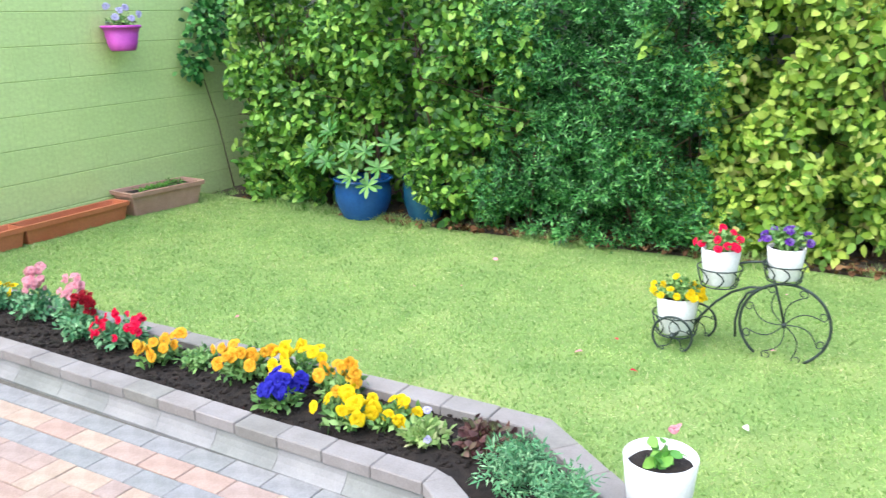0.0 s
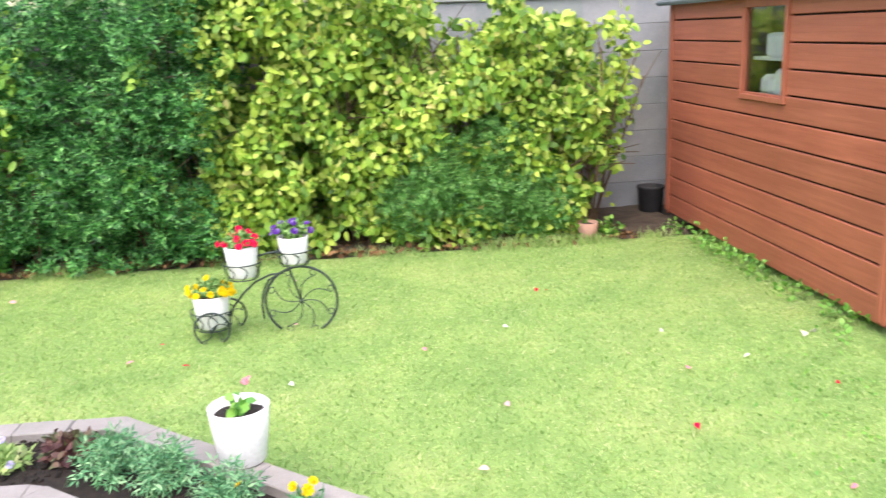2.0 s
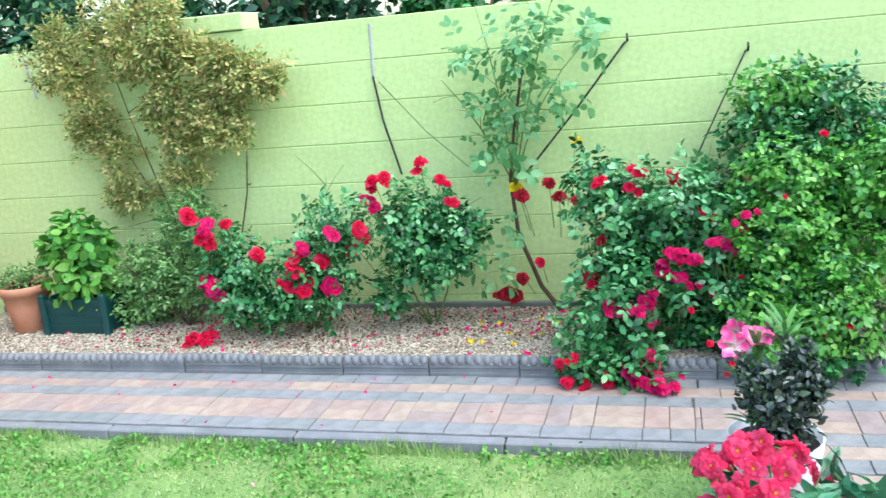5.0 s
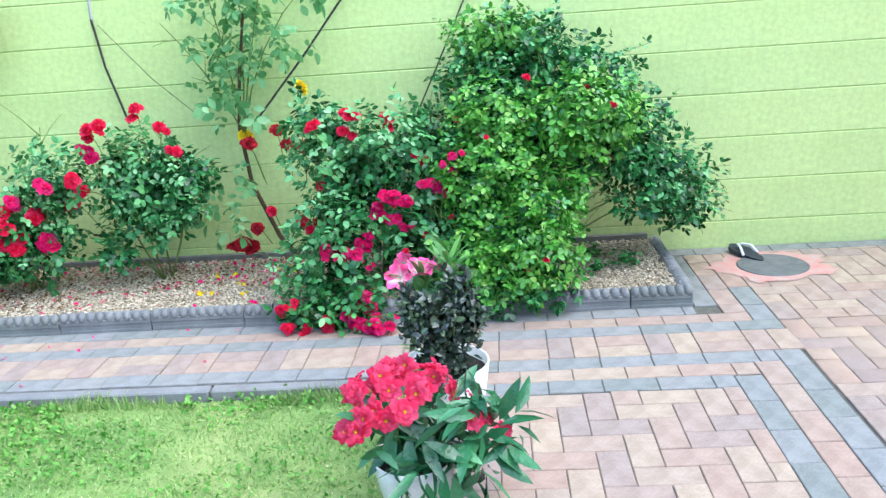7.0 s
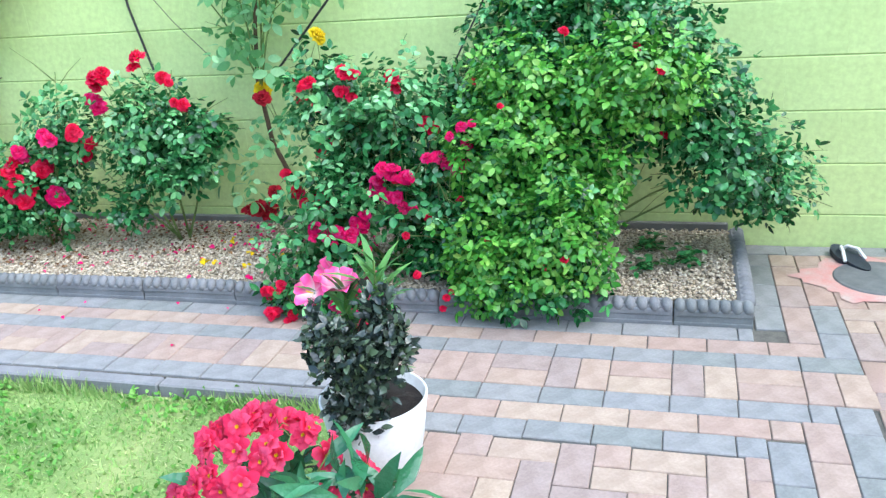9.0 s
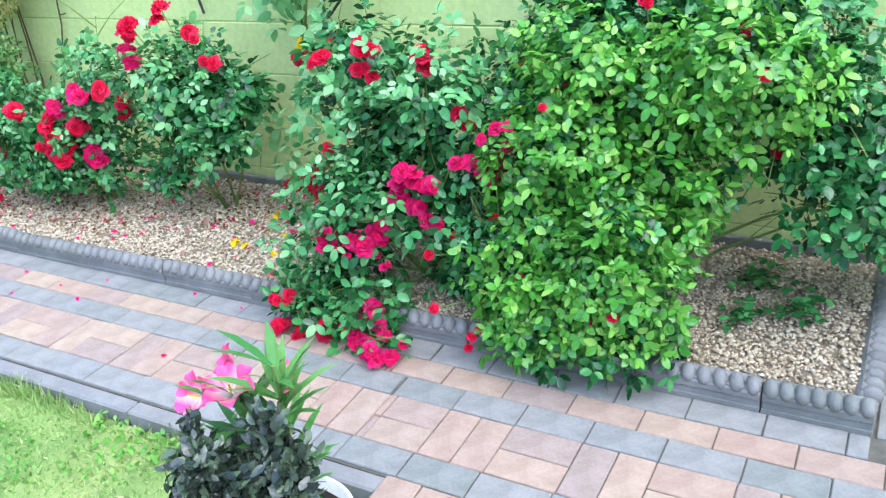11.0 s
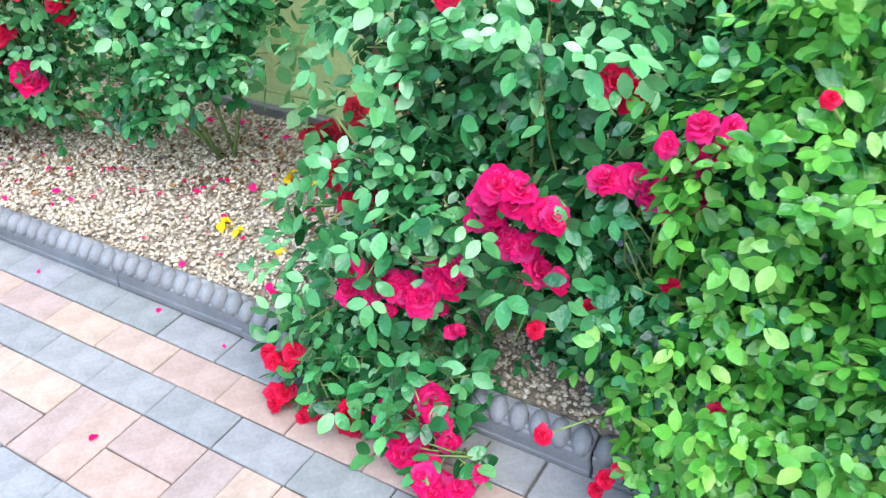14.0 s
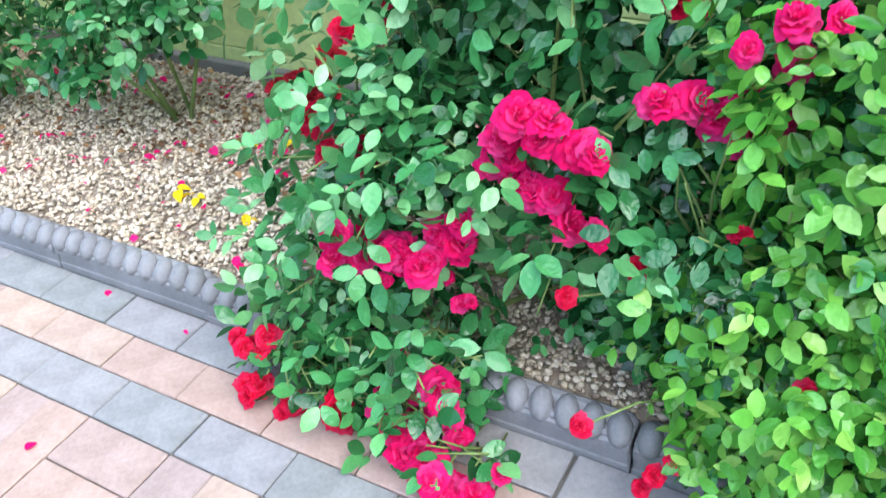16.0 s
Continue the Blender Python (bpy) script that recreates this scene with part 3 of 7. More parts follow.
bm = bmesh.new()
corners = [(-3.2, 5.8), (3.215, 5.8), (3.215, -1.08), (1.9, -1.08), (1.45, 0.6), (0.72, 1.7), (-0.857, 3.02), (-3.2, 3.1)]
flat = [bm.verts.new((x, y, LAWN_Z)) for x, y in corners]
rise = [bm.verts.new((-5.0, y, LAWN_Z + 0.075)) for y in (3.2, 5.8)]
edge_w = [bm.verts.new((-5.35, y, LAWN_Z + 0.075)) for y in (3.2, 5.8)]
bm.faces.new(flat)
bm.faces.new((flat[7], flat[0], rise[1], rise[0]))
bm.faces.new((rise[0], rise[1], edge_w[1], edge_w[0]))
bmesh.ops.recalc_face_normals(bm, faces=bm.faces[:])
lawn = new("lawn", bm_mesh(bm, "lawn", lawn_material()))
tagged(lawn, "short mown light green lawn with yellowish worn patches", "lawn", kind="structure")


def grass(n):
    x = RNG.uniform(-5.3, 3.21, n * 2)
    y = RNG.uniform(-1.08, 5.75, n * 2)
    w = inside(x, y, LAWN)
    x, y = x[w][:n], y[w][:n]
    k = len(x)
    h = RNG.uniform(0.010, 0.022, k) * (1 + 0.5 * (RNG.random(k) < 0.1))
    d = RNG.normal(size=(k, 3)) * 0.8 + np.array([0, 0, 0.6])
    d[:, 2] = np.abs(d[:, 2])
    return leaves(np.stack([x, y, lawn_z(x)], 1), d, RNG.normal(size=(k, 3)) * 0.5 + np.array([0, 0, 1.0]), h, (BLADE[0] * np.array([1, 2.2, 1]), BLADE[1]))


v, f = grass(260000)
blades = new("grass", array_mesh("grass", v, f, L["grass"]))
tagged(blades, "dense short green grass blades of the lawn", "grass", kind="stuff")


def block_mesh(name, w, h, d, material, bev=0.0035):
    bm = bmesh.new()
    box(bm, -w / 2, w / 2, -d, 0, -h / 2, h / 2)
    es = [e for e in bm.edges if abs(e.verts[0].co.x - e.verts[1].co.x) > 0.01]
    bmesh.ops.bevel(bm, geom=es, offset=bev, segments=1, affect="EDGES", profile=0.5)
    return bm_mesh(bm, name, material)


def block_wall(name, label, m, length, z0, pitch, courses, material, core, start=0.0, thick=0.2, built=None, top=None):
    """A wall of blocks in courses, with its face at local y = 0 and its length along local x."""
    bm = bmesh.new()
    box(bm, 0, length, 0.004, thick, z0 - 0.1, top if top else z0 + courses * pitch - 0.004)
    wall = new(name, bm_mesh(bm, name, core))
    wall.matrix_world = m
    tagged(wall, label, "wall", kind="structure")
    w = 0.45
    full = block_mesh("block", w - 0.0006, pitch - 0.0035, 0.03, material)
    cuts = {}
    lo, hi = built if built else (0, length)
    for c in range(courses):
        x = -w / 2 if c % 2 else 0.0
        while x < length - 0.01:
            a, b = max(x, 0), min(x + w, length)
            x += w
            if b < lo or a > hi or b - a < 0.03:
                continue
            if b - a > w - 0.01:
                me = full
            else:
                key = round(b - a, 2)
                me = cuts.setdefault(key, block_mesh("block", b - a - 0.0012, pitch - 0.0035, 0.03, material))
            ob = new("block", me)
            ob.parent = wall
            ob.matrix_basis = pose((a + b) / 2, 0.0 + 0.03, z0 + (c + 0.5) * pitch, 0, 0, 0)
    return wall


# faces look along local -y
east = block_wall("wall_east", "tall garden wall of lime green painted concrete blocks", pose(4.73, 6.9, 0, 0, 0, -90), 12.6, -0.085, 0.2235, 8, M["wall_green"], M["joint_green"])
west = block_wall("wall_west", "lime green painted concrete block wall beside the lawn", pose(-5.35, 0.4, 0, 0, 0, 90), 6.5, -0.07, 0.2365, 8, M["wall_green"], M["joint_green"])
north = block_wall("wall_north", "bare grey concrete block wall behind the hedge", pose(-5.35, 6.85, 0, 0, 0, 0), 10.08, -0.03, 0.2225, 8, M["block_grey"], M["mortar"], built=(5.2, 10.1))
bm = bmesh.new()
box(bm, -0.03, 10.1, -0.03, 0.23, 1.751, 1.80, 0.008)
cope = part("coping", bm, M["block_grey"], north, "flat concrete coping")
bm = bmesh.new()
box(bm, 4.80, 5.48, -0.015, 0.2, 1.705, 1.80, 0.006)
part("raised_block", bm, M["wall_green"], east)
bm = bmesh.new()
box(bm, -5.6, 5.0, -6.0, -5.8, -0.1, 2.6)
south = new("wall_south", bm_mesh(bm, "wall_south", M["plain_wall"]))
tagged(south, "plain cream rendered house wall behind the patio", "wall", kind="structure")
bm = bmesh.new()
box(bm, -5.6, -5.4, -5.8, 0.38, -0.1, 1.82)
tagged(new("wall_west_2", bm_mesh(bm, "wall_west_2", M["plain_wall"])), "plain rendered garden wall beside the patio", "wall", kind="structure")

# base under the pavers
def slab(name, label, pts, z, material, thick=0.08):
    bm = bmesh.new()
    f = bm.faces.new([bm.verts.new((x, y, z)) for x, y in pts])
    r = bmesh.ops.extrude_face_region(bm, geom=[f])
    for v in [g for g in r["geom"] if isinstance(g, bmesh.types.BMVert)]:
        v.co.z -= thick
    ob = new(name, bm_mesh(bm, name, material))
    return tagged(ob, label, "paving", kind="structure")


path = slab("path", "block paved path in buff and charcoal rows", [(3.285, -0.95), (3.9, -0.95), (3.9, 3.47), (3.285, 3.47)], -0.008, M["sand_joint"])
patio = slab("patio", "block paved patio with herringbone field and charcoal border", [(1.5, -5.78), (4.72, -5.78), (4.72, -2.16), (3.9, -2.16), (3.9, -0.951), (3.285, -0.951), (3.285, -1.09), (1.5, -1.09)], -0.008, M["sand_joint"])
terrace = slab("terrace", "block paved terrace in buff and charcoal rows beside the raised bed", [(-5.38, -5.78), (1.49, -5.78), (1.49, -0.96), (1.88, -0.96), (1.43, 0.58), (0.7, 1.66), (0.02, 1.56), (-1.06, 2.4), (-5.38, 2.5)], -0.028, M["sand_joint"])

GAP, PAVER = 0.0014, 0.197


class Paving:
    """Pavers with shared meshes, laid under one surface."""

    def __init__(self, owner, z, depth=0.03, limit=300):
        self.owner, self.z, self.depth, self.limit = owner, z, depth, limit
        self.meshes, self.count, self.rest = {}, 0, {}

    def lay(self, x0, x1, y0, y1, key):
        x0, x1, y0, y1 = x0 + GAP, x1 - GAP, y0 + GAP, y1 - GAP
        if x1 - x0 < 0.015 or y1 - y0 < 0.015:
            return
        jz = random.uniform(-0.0015, 0.0015)
        if self.count < self.limit:
            k = (round(x1 - x0, 3), round(y1 - y0, 3), key)
            if k not in self.meshes:
                bm = bmesh.new()
                box(bm, -k[0] / 2, k[0] / 2, -k[1] / 2, k[1] / 2, -self.depth, 0, 0.0028)
                self.meshes[k] = bm_mesh(bm, "paver", M[key])
            ob = new("paver", self.meshes[k])
            ob.parent = self.owner
            ob.matrix_basis = pose((x0 + x1) / 2, (y0 + y1) / 2, self.z + jz, random.uniform(-0.3, 0.3), random.uniform(-0.3, 0.3), random.uniform(-0.4, 0.4))
            self.count += 1
        else:
            self.rest.setdefault(key, []).append((x0, x1, y0, y1, self.z + jz))

    def row_y(self, x0, x1, y0, y1, key, joint=0.0):
        """A course along y, with one of its joints at the given place."""
        y = joint + math.floor((y0 - joint) / PAVER) * PAVER
        while y < y1:
            self.lay(x0, x1, max(y, y0), min(y + PAVER, y1), key)
            y += PAVER

    def row_x(self, x0, x1, y0, y1, key, start=0.0):
        x = x0 - start
        while x < x1:
            self.lay(max(x, x0), min(x + PAVER, x1), y0, y1, key)
            x += PAVER

    def basket(self, x0, x1, y0, y1, joint):
        """Two courses wide: a pair laid along y, then a pair across."""
        y, k, mid = joint + math.floor((y0 - joint) / (2 * PAVER)) * 2 * PAVER, 0, (x0 + x1) / 2
        while y < y1:
            step = PAVER if k % 3 == 0 else PAVER / 2
            lo, hi = max(y, y0), min(y + step, y1)
            if hi > lo:
                for a, b in ((x0, mid), (mid, x1)) if k % 3 == 0 else ((x0, x1),):
                    self.lay(a, b, lo, hi, "paver_buff")
            y += step
            k += 1

    def herring(self, x0, x1, y0, y1, poly=None):
        u = PAVER / 2
        for i in range(-2, int((x1 - x0) / u) + 2):
            for j in range(-2, int((y1 - y0) / u) + 2):
                s = (i - j) % 4
                if s == 0:
                    r = (x0 + i * u, x0 + (i + 2) * u, y1 - (j + 1) * u, y1 - j * u)
                elif s == 2:
                    r = (x0 + i * u, x0 + (i + 1) * u, y1 - (j + 1) * u, y1 - (j - 1) * u)
                else:
                    continue
                r = (max(r[0], x0), min(r[1], x1), max(r[2], y0), min(r[3], y1))
                if r[1] - r[0] > 0.02 and r[3] - r[2] > 0.02:
                    if poly is None or inside(np.array([(r[0] + r[1]) / 2]), np.array([(r[2] + r[3]) / 2]), poly)[0]:
                        self.lay(*r, "paver_buff")

    def finish(self):
        for key, rs in self.rest.items():
            sets = []
            for x0, x1, y0, y1, z in rs:
                e = 0.0028
                vv = np.array([(x0, y0, z - e), (x1, y0, z - e), (x1, y1, z - e), (x0, y1, z - e), (x0 + e, y0 + e, z), (x1 - e, y0 + e, z), (x1 - e, y1 - e, z), (x0 + e, y1 - e, z),
                               (x0, y0, z - 0.02), (x1, y0, z - 0.02), (x1, y1, z - 0.02), (x0, y1, z - 0.02)])
                ff = [(4, 5, 6, 7)] + [(k, (k + 1) % 4, 4 + (k + 1) % 4, 4 + k) for k in range(4)] + [(8 + k, 8 + (k + 1) % 4, (k + 1) % 4, k) for k in range(4)]
                sets.append((vv, np.array(ff)))
            v, f = merge(sets)
            ob = new("pavers", array_mesh("pavers", v, f, M[key + "_far"]))
            ob.parent = self.owner
            tagged(ob, kind="stuff")


M["paver_buff_far"] = surface("buff_brindle_paver_field", (0.33, 0.262, 0.225), (0.43, 0.352, 0.305), 6.0, 0.85, 150.0, 0.5, 0.003, ("island", BUFF, 1.0, "MULTIPLY"))
M["paver_grey_far"] = surface("charcoal_grey_paver_field", (0.175, 0.18, 0.19), (0.26, 0.265, 0.275), 6.0, 0.85, 150.0, 0.5, 0.003, ("island", TINT, 1.0, "MULTIPLY"))

# low kerb between lawn and path
kerb = thing("kerb", "low pale concrete kerb between the lawn and the path", "kerb", kind="structure")
for k in range(6):
    y0 = -1.1 + k * 0.9
    bm = bmesh.new()
    box(bm, 3.226, 3.283, y0 + 0.003, min(y0 + 0.9, 3.42) - 0.003, -0.12, -0.004, 0.006)
    part("kerb_stone", bm, M["kerb"], kerb)
bm = bmesh.new()
box(bm, 1.9, 3.22, -1.115, -1.075, -0.12, -0.03, 0.006)
part("kerb_stone", bm, M["kerb"], kerb)

# rope-topped edging
EDGE_X = 3.88


def edging_mesh(length):
    bm = bmesh.new()
    box(bm, 0, length, 0, 0.05, -0.06, 0.07, 0.004)
    box(bm, 0.0, length, -0.005, 0.054, 0.034, 0.06, 0.004)
    box(bm, 0.0, length, 0.018, 0.052, 0.05, 0.084, 0.012)
    box(bm, 0.0, length, -0.003, 0.002, -0.03, 0.012, 0.002)
    n = max(2, round(length / 0.0415))
    for i in range(n):
        r = bmesh.ops.create_uvsphere(bm, u_segments=10, v_segments=7, radius=1.0)
        m = pose((i + 0.5) * length / n, 0.014, 0.07, 24, 0, 0) @ pose(0, 0, 0, 0, 12, 14) @ Matrix.Diagonal((0.0205, 0.03, 0.025, 1))
        bmesh.ops.transform(bm, matrix=m, verts=r["verts"])
    me = bm_mesh(bm, "edging_piece", M["edging"])
    me.polygons.foreach_set("use_smooth", [len(p.vertices) < 5 and p.area < 0.0006 for p in me.polygons])
    return me


edging = thing("edging", "dark grey rope-topped concrete edging along the gravel bed", "edging", kind="structure")
full_edge = edging_mesh(0.433)
ys = [-0.16 + 0.4375 * k for k in range(-4, 8)]
for k, y in enumerate(ys):
    ob = new("edging_piece", full_edge)
    ob.parent = edging
    ob.matrix_basis = pose(EDGE_X + random.uniform(-0.003, 0.003), y + 0.435, random.uniform(-0.004, 0.004), random.uniform(-1, 1), 0, -90 + random.uniform(-0.5, 0.5))
ob = new("edging_piece", edging_mesh(0.27))
ob.parent = edging
ob.matrix_basis = pose(EDGE_X, -1.912, 0.002, 0, 0, -90)
for k in range(2):
    ob = new("edging_piece", full_edge if k == 0 else edging_mesh(0.35))
    ob.parent = edging
    ob.matrix_basis = pose(EDGE_X + 0.055 + k * 0.437, -2.182, -0.008 * k, 0, 0, 0)

# gravel bed
BED_Y0, BED_Y1 = -2.13, 3.42
bm = bmesh.new()
box(bm, EDGE_X + 0.05, 4.725, BED_Y0, BED_Y1, -0.1, 0.062)
tagged(new("gravel_bed", bm_mesh(bm, "gravel_bed", M["gravel_bed"])), "raised bed floor under cream gravel along the green wall", "bed", kind="structure")
M["wall_foot"] = surface("dark_grey_wall_foot", (0.13, 0.13, 0.12), (0.22, 0.22, 0.2), 6.0, 0.9)
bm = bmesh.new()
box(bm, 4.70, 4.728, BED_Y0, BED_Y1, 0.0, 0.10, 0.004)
tagged(new("wall_foot_trim", bm_mesh(bm, "wall_foot_trim", M["wall_foot"])), "dark grey strip along the base of the wall", "trim", kind="structure")


def stones(n, x0, x1, y0, y1, z, s0, s1, name, label, material, parent=None):
    ico = bmesh.new()
    bmesh.ops.create_icosphere(ico, subdivisions=1, radius=1.0)
    tv = np.array([v.co[:] for v in ico.verts])
    tf = np.array([[v.index for v in f.verts] for f in ico.faces])
    ico.free()
    p = np.stack([RNG.uniform(x0, x1, n), RNG.uniform(y0, y1, n), np.full(n, z) + RNG.uniform(-0.004, 0.008, n)], 1)
    s = RNG.uniform(s0, s1, n)[:, None] * RNG.uniform(0.6, 1.15, (n, 3)) * np.array([1, 1, 0.7])
    a = RNG.uniform(0, 6.28, n)
    jit = tv[None] * (1 + RNG.uniform(-0.28, 0.28, (n, len(tv), 1)))
    q = jit * s[:, None, :]
    c, sn = np.cos(a)[:, None], np.sin(a)[:, None]
    v = np.stack([q[..., 0] * c - q[..., 1] * sn, q[..., 0] * sn + q[..., 1] * c, q[..., 2]], -1) + p[:, None, :]
    f = (np.arange(n) * len(tv))[:, None, None] + tf[None]
    ob = new(name, array_mesh(name, v.reshape(-1, 3), f.reshape(-1, 3), material))
    return tagged(ob, label, "gravel", kind="stuff")


stones(46000, EDGE_X + 0.06, 4.69, BED_Y0, 3.3, 0.069, 0.0038, 0.0086, "gravel", "cream and tan angular gravel filling the rose bed", M["gravel"])


# ---- raised flower bed ----
OUT = [(-5.34, 3.17), (-0.857, 3.0), (0.66, 1.73)]
INN = [(-5.34, 2.625), (-1.06, 2.407), (0.02, 1.57)]
CAP_Z = 0.10
bm = bmesh.new()
poly = [(-5.34, 3.11), (-0.9, 2.94), (0.58, 1.7), (0.06, 1.66), (-1.02, 2.47), (-5.34, 2.68)]
f = bm.faces.new([bm.verts.new((x, y, 0.062)) for x, y in poly])
r = bmesh.ops.extrude_face_region(bm, geom=[f])
for v in [g for g in r["geom"] if isinstance(g, bmesh.types.BMVert)]:
    v.co.z = -0.1
bed_soil = new("flower_bed_soil", bm_mesh(bm, "flower_bed_soil", M["black_soil"]))
tagged(bed_soil, "black compost filling the raised flower bed", "soil", kind="structure")
stones(2600, -4.9, -1.0, 2.56, 2.98, 0.064, 0.004, 0.013, "soil_crumbs", "dark crumbs of compost on the flower bed", M["black_soil"])

bed_edge = thing("bed_edging", "low wall of grey cap blocks round the raised flower bed", "edging", kind="structure")


def quad_block(pts, z0, z1, material, name, parent, bev=0.004):
    bm = bmesh.new()
    f = bm.faces.new([bm.verts.new((x, y, z1)) for x, y in pts])
    r = bmesh.ops.extrude_face_region(bm, geom=[f])
    for v in [g for g in r["geom"] if isinstance(g, bmesh.types.BMVert)]:
        v.co.z = z0
    bmesh.ops.bevel(bm, geom=bm.edges[:], offset=bev, segments=1, affect="EDGES", profile=0.5)
    return part(name, bm, material, parent)


COVE = ((0.0, -0.08), (-0.03, -0.08), (-0.034, -0.016), (-0.024, -0.008), (-0.008, 0.008), (0.004, 0.028), (0.01, 0.05), (0.08, 0.05), (0.08, -0.08))


def cove_block(p, q, s):
    """An upright block whose face sweeps out to its foot; s points into the bed."""
    bm = bmesh.new()
    ends = [[bm.verts.new((e.x + s.x * d, e.y + s.y * d, z)) for d, z in COVE] for e in (p, q)]
    n = len(COVE)
    for i in range(n):
        bm.faces.new((ends[0][i], ends[1][i], ends[1][(i + 1) % n], ends[0][(i + 1) % n]))
    bm.faces.new(ends[0][::-1])
    bm.faces.new(ends[1])
    bmesh.ops.recalc_face_normals(bm, faces=bm.faces[:])
    part("cove_block", bm, M["capside"], bed_edge, smooth=False)


def cap_run(line, inward, width, step=0.2, cove=False):
    """Cap blocks along a line, over upright or coved blocks."""
    for (ax, ay), (bx, by) in zip(line, line[1:]):
        d = Vector((bx - ax, by - ay))
        e = d.normalized()
        s = Vector((-e.y, e.x)) * inward
        n = max(1, round(d.length / step))
        for k in range(n):
            p = Vector((ax, ay)) + e * (d.length * k / n + 0.0012)
            q = Vector((ax, ay)) + e * (d.length * (k + 1) / n - 0.0012)
            jz = random.uniform(-0.003, 0.003)
            quad_block([p, q, q + s * width, p + s * width], CAP_Z - 0.048 + jz, CAP_Z + jz, M["cap"], "cap_block", bed_edge)
            if not cove:
                o = s * 0.02
                quad_block([p + o, q + o, q + o + s * (width - 0.03), p + o + s * (width - 0.03)], -0.08, CAP_Z - 0.052, M["capside"], "upright_block", bed_edge)
        n = max(1, round(d.length / 0.3)) if cove else 0
        for k in range(n):
            cove_block(Vector((ax, ay)) + e * (d.length * k / n + 0.001), Vector((ax, ay)) + e * (d.length * (k + 1) / n - 0.001), s)


cap_run(OUT, -1, 0.108)
cap_run(INN, 1, 0.1, 0.2, True)
quad_block([(-1.058, 2.411), (-0.998, 2.482), (-1.058, 2.505)], CAP_Z - 0.05, CAP_Z, M["cap"], "cap_block", bed_edge, 0.003)
cap_run([(0.66, 1.73), (0.02, 1.57)], -1, 0.108)


# ---- shed ----
SW, SL, SH = 1.82, 2.95, 1.70
shed = thing("garden_shed", "red-brown stained wooden shed with felt apex roof, door closed", "shed", pose(2.68, 3.5, 0))
AP = 2.04


def board_mesh(w, h, t, material, bev=0.004):
    bm = bmesh.new()
    box(bm, -w / 2, w / 2, 0, t, -h / 2, h / 2, bev)
    return bm_mesh(bm, "board", material)


def boards(face, a, b, zs, pitch, depth=0.022):
    """Cladding boards along a wall between a and b: face(x along, z) gives the pose."""
    me = board_mesh(b - a, pitch - 0.011, depth, M["shed_wood"])
    for z in zs:
        ob = new("board", me)
        ob.parent = shed
        ob.matrix_basis = face((a + b) / 2, z)


PITCH = 0.154
ZS = [-0.017 + PITCH * (k + 0.5) for k in range(11)]
front = lambda x, z: pose(x, -0.003, z) @ pose(0, 0, 0, 1.2)
side = lambda y, z: pose(-0.003, y, z + 0.018, 0, 0, -90) @ pose(0, 0, 0, 1.2)
boards(front, 0.105, 0.545, ZS, PITCH)
boards(front, 1.285, 1.725, ZS, PITCH)
boards(lambda x, z: pose(1.823, x, z, 0, 0, 90), 0.0, SL, ZS, PITCH)
boards(lambda x, z: pose(x, SL + 0.003, z, 0, 0, 180), 0.0, SW, ZS, PITCH)
WY0, WY1, WZ0, WZ1 = 1.14, 1.66, 1.06, 1.6
for k, z in enumerate(ZS):
    if z - PITCH / 2 > WZ0 - 0.06 and z + PITCH / 2 < WZ1 + 0.2:
        boards(side, 0.0, WY0 - 0.03, [z], PITCH)
        boards(side, WY1 + 0.03, SL, [z], PITCH)
    else:
        boards(side, 0.0, SL, [z], PITCH)
# inner panels coloured near black so board grooves read as shaded lines
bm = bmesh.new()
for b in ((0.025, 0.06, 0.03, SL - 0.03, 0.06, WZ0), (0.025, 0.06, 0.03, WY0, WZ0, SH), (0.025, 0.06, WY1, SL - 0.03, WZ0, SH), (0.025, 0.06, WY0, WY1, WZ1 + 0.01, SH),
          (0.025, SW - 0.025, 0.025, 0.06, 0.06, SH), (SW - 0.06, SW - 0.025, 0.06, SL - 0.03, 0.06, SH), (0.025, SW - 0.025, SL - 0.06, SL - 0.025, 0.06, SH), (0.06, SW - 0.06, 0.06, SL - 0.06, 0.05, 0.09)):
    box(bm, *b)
part("inner_frame", bm, M["shed_shade"], shed)
for x0, x1, y0, y1 in ((-0.012, 0.1, -0.014, 0.03), (1.73, 1.832, -0.014, 0.03), (-0.014, 0.0, 0.03, 0.07), (-0.014, 0.03, SL - 0.05, SL + 0.012)):
    bm = bmesh.new()
    box(bm, x0, x1, y0, y1, 0.02, SH + 0.02, 0.005)
    part("corner_post", bm, M["door_wood"], shed)
# gable
bm = bmesh.new()
gv = [(0.0, -0.002, SH - 0.02), (SW, -0.002, SH - 0.02), (SW / 2, -0.002, AP - 0.03)]
fr = [bm.verts.new(p) for p in gv]
bk = [bm.verts.new((x, y + 0.03, z)) for x, y, z in gv]
bm.faces.new(fr)
bm.faces.new(bk[::-1])
for i in range(3):
    bm.faces.new((fr[i], bk[i], bk[(i + 1) % 3], fr[(i + 1) % 3]))
part("gable", bm, M["shed_wood"], shed)
bm = bmesh.new()
box(bm, 0.49, 1.37, -0.035, -0.004, 1.752, 1.845, 0.005)
part("lintel_board", bm, M["shed_wood"], shed)
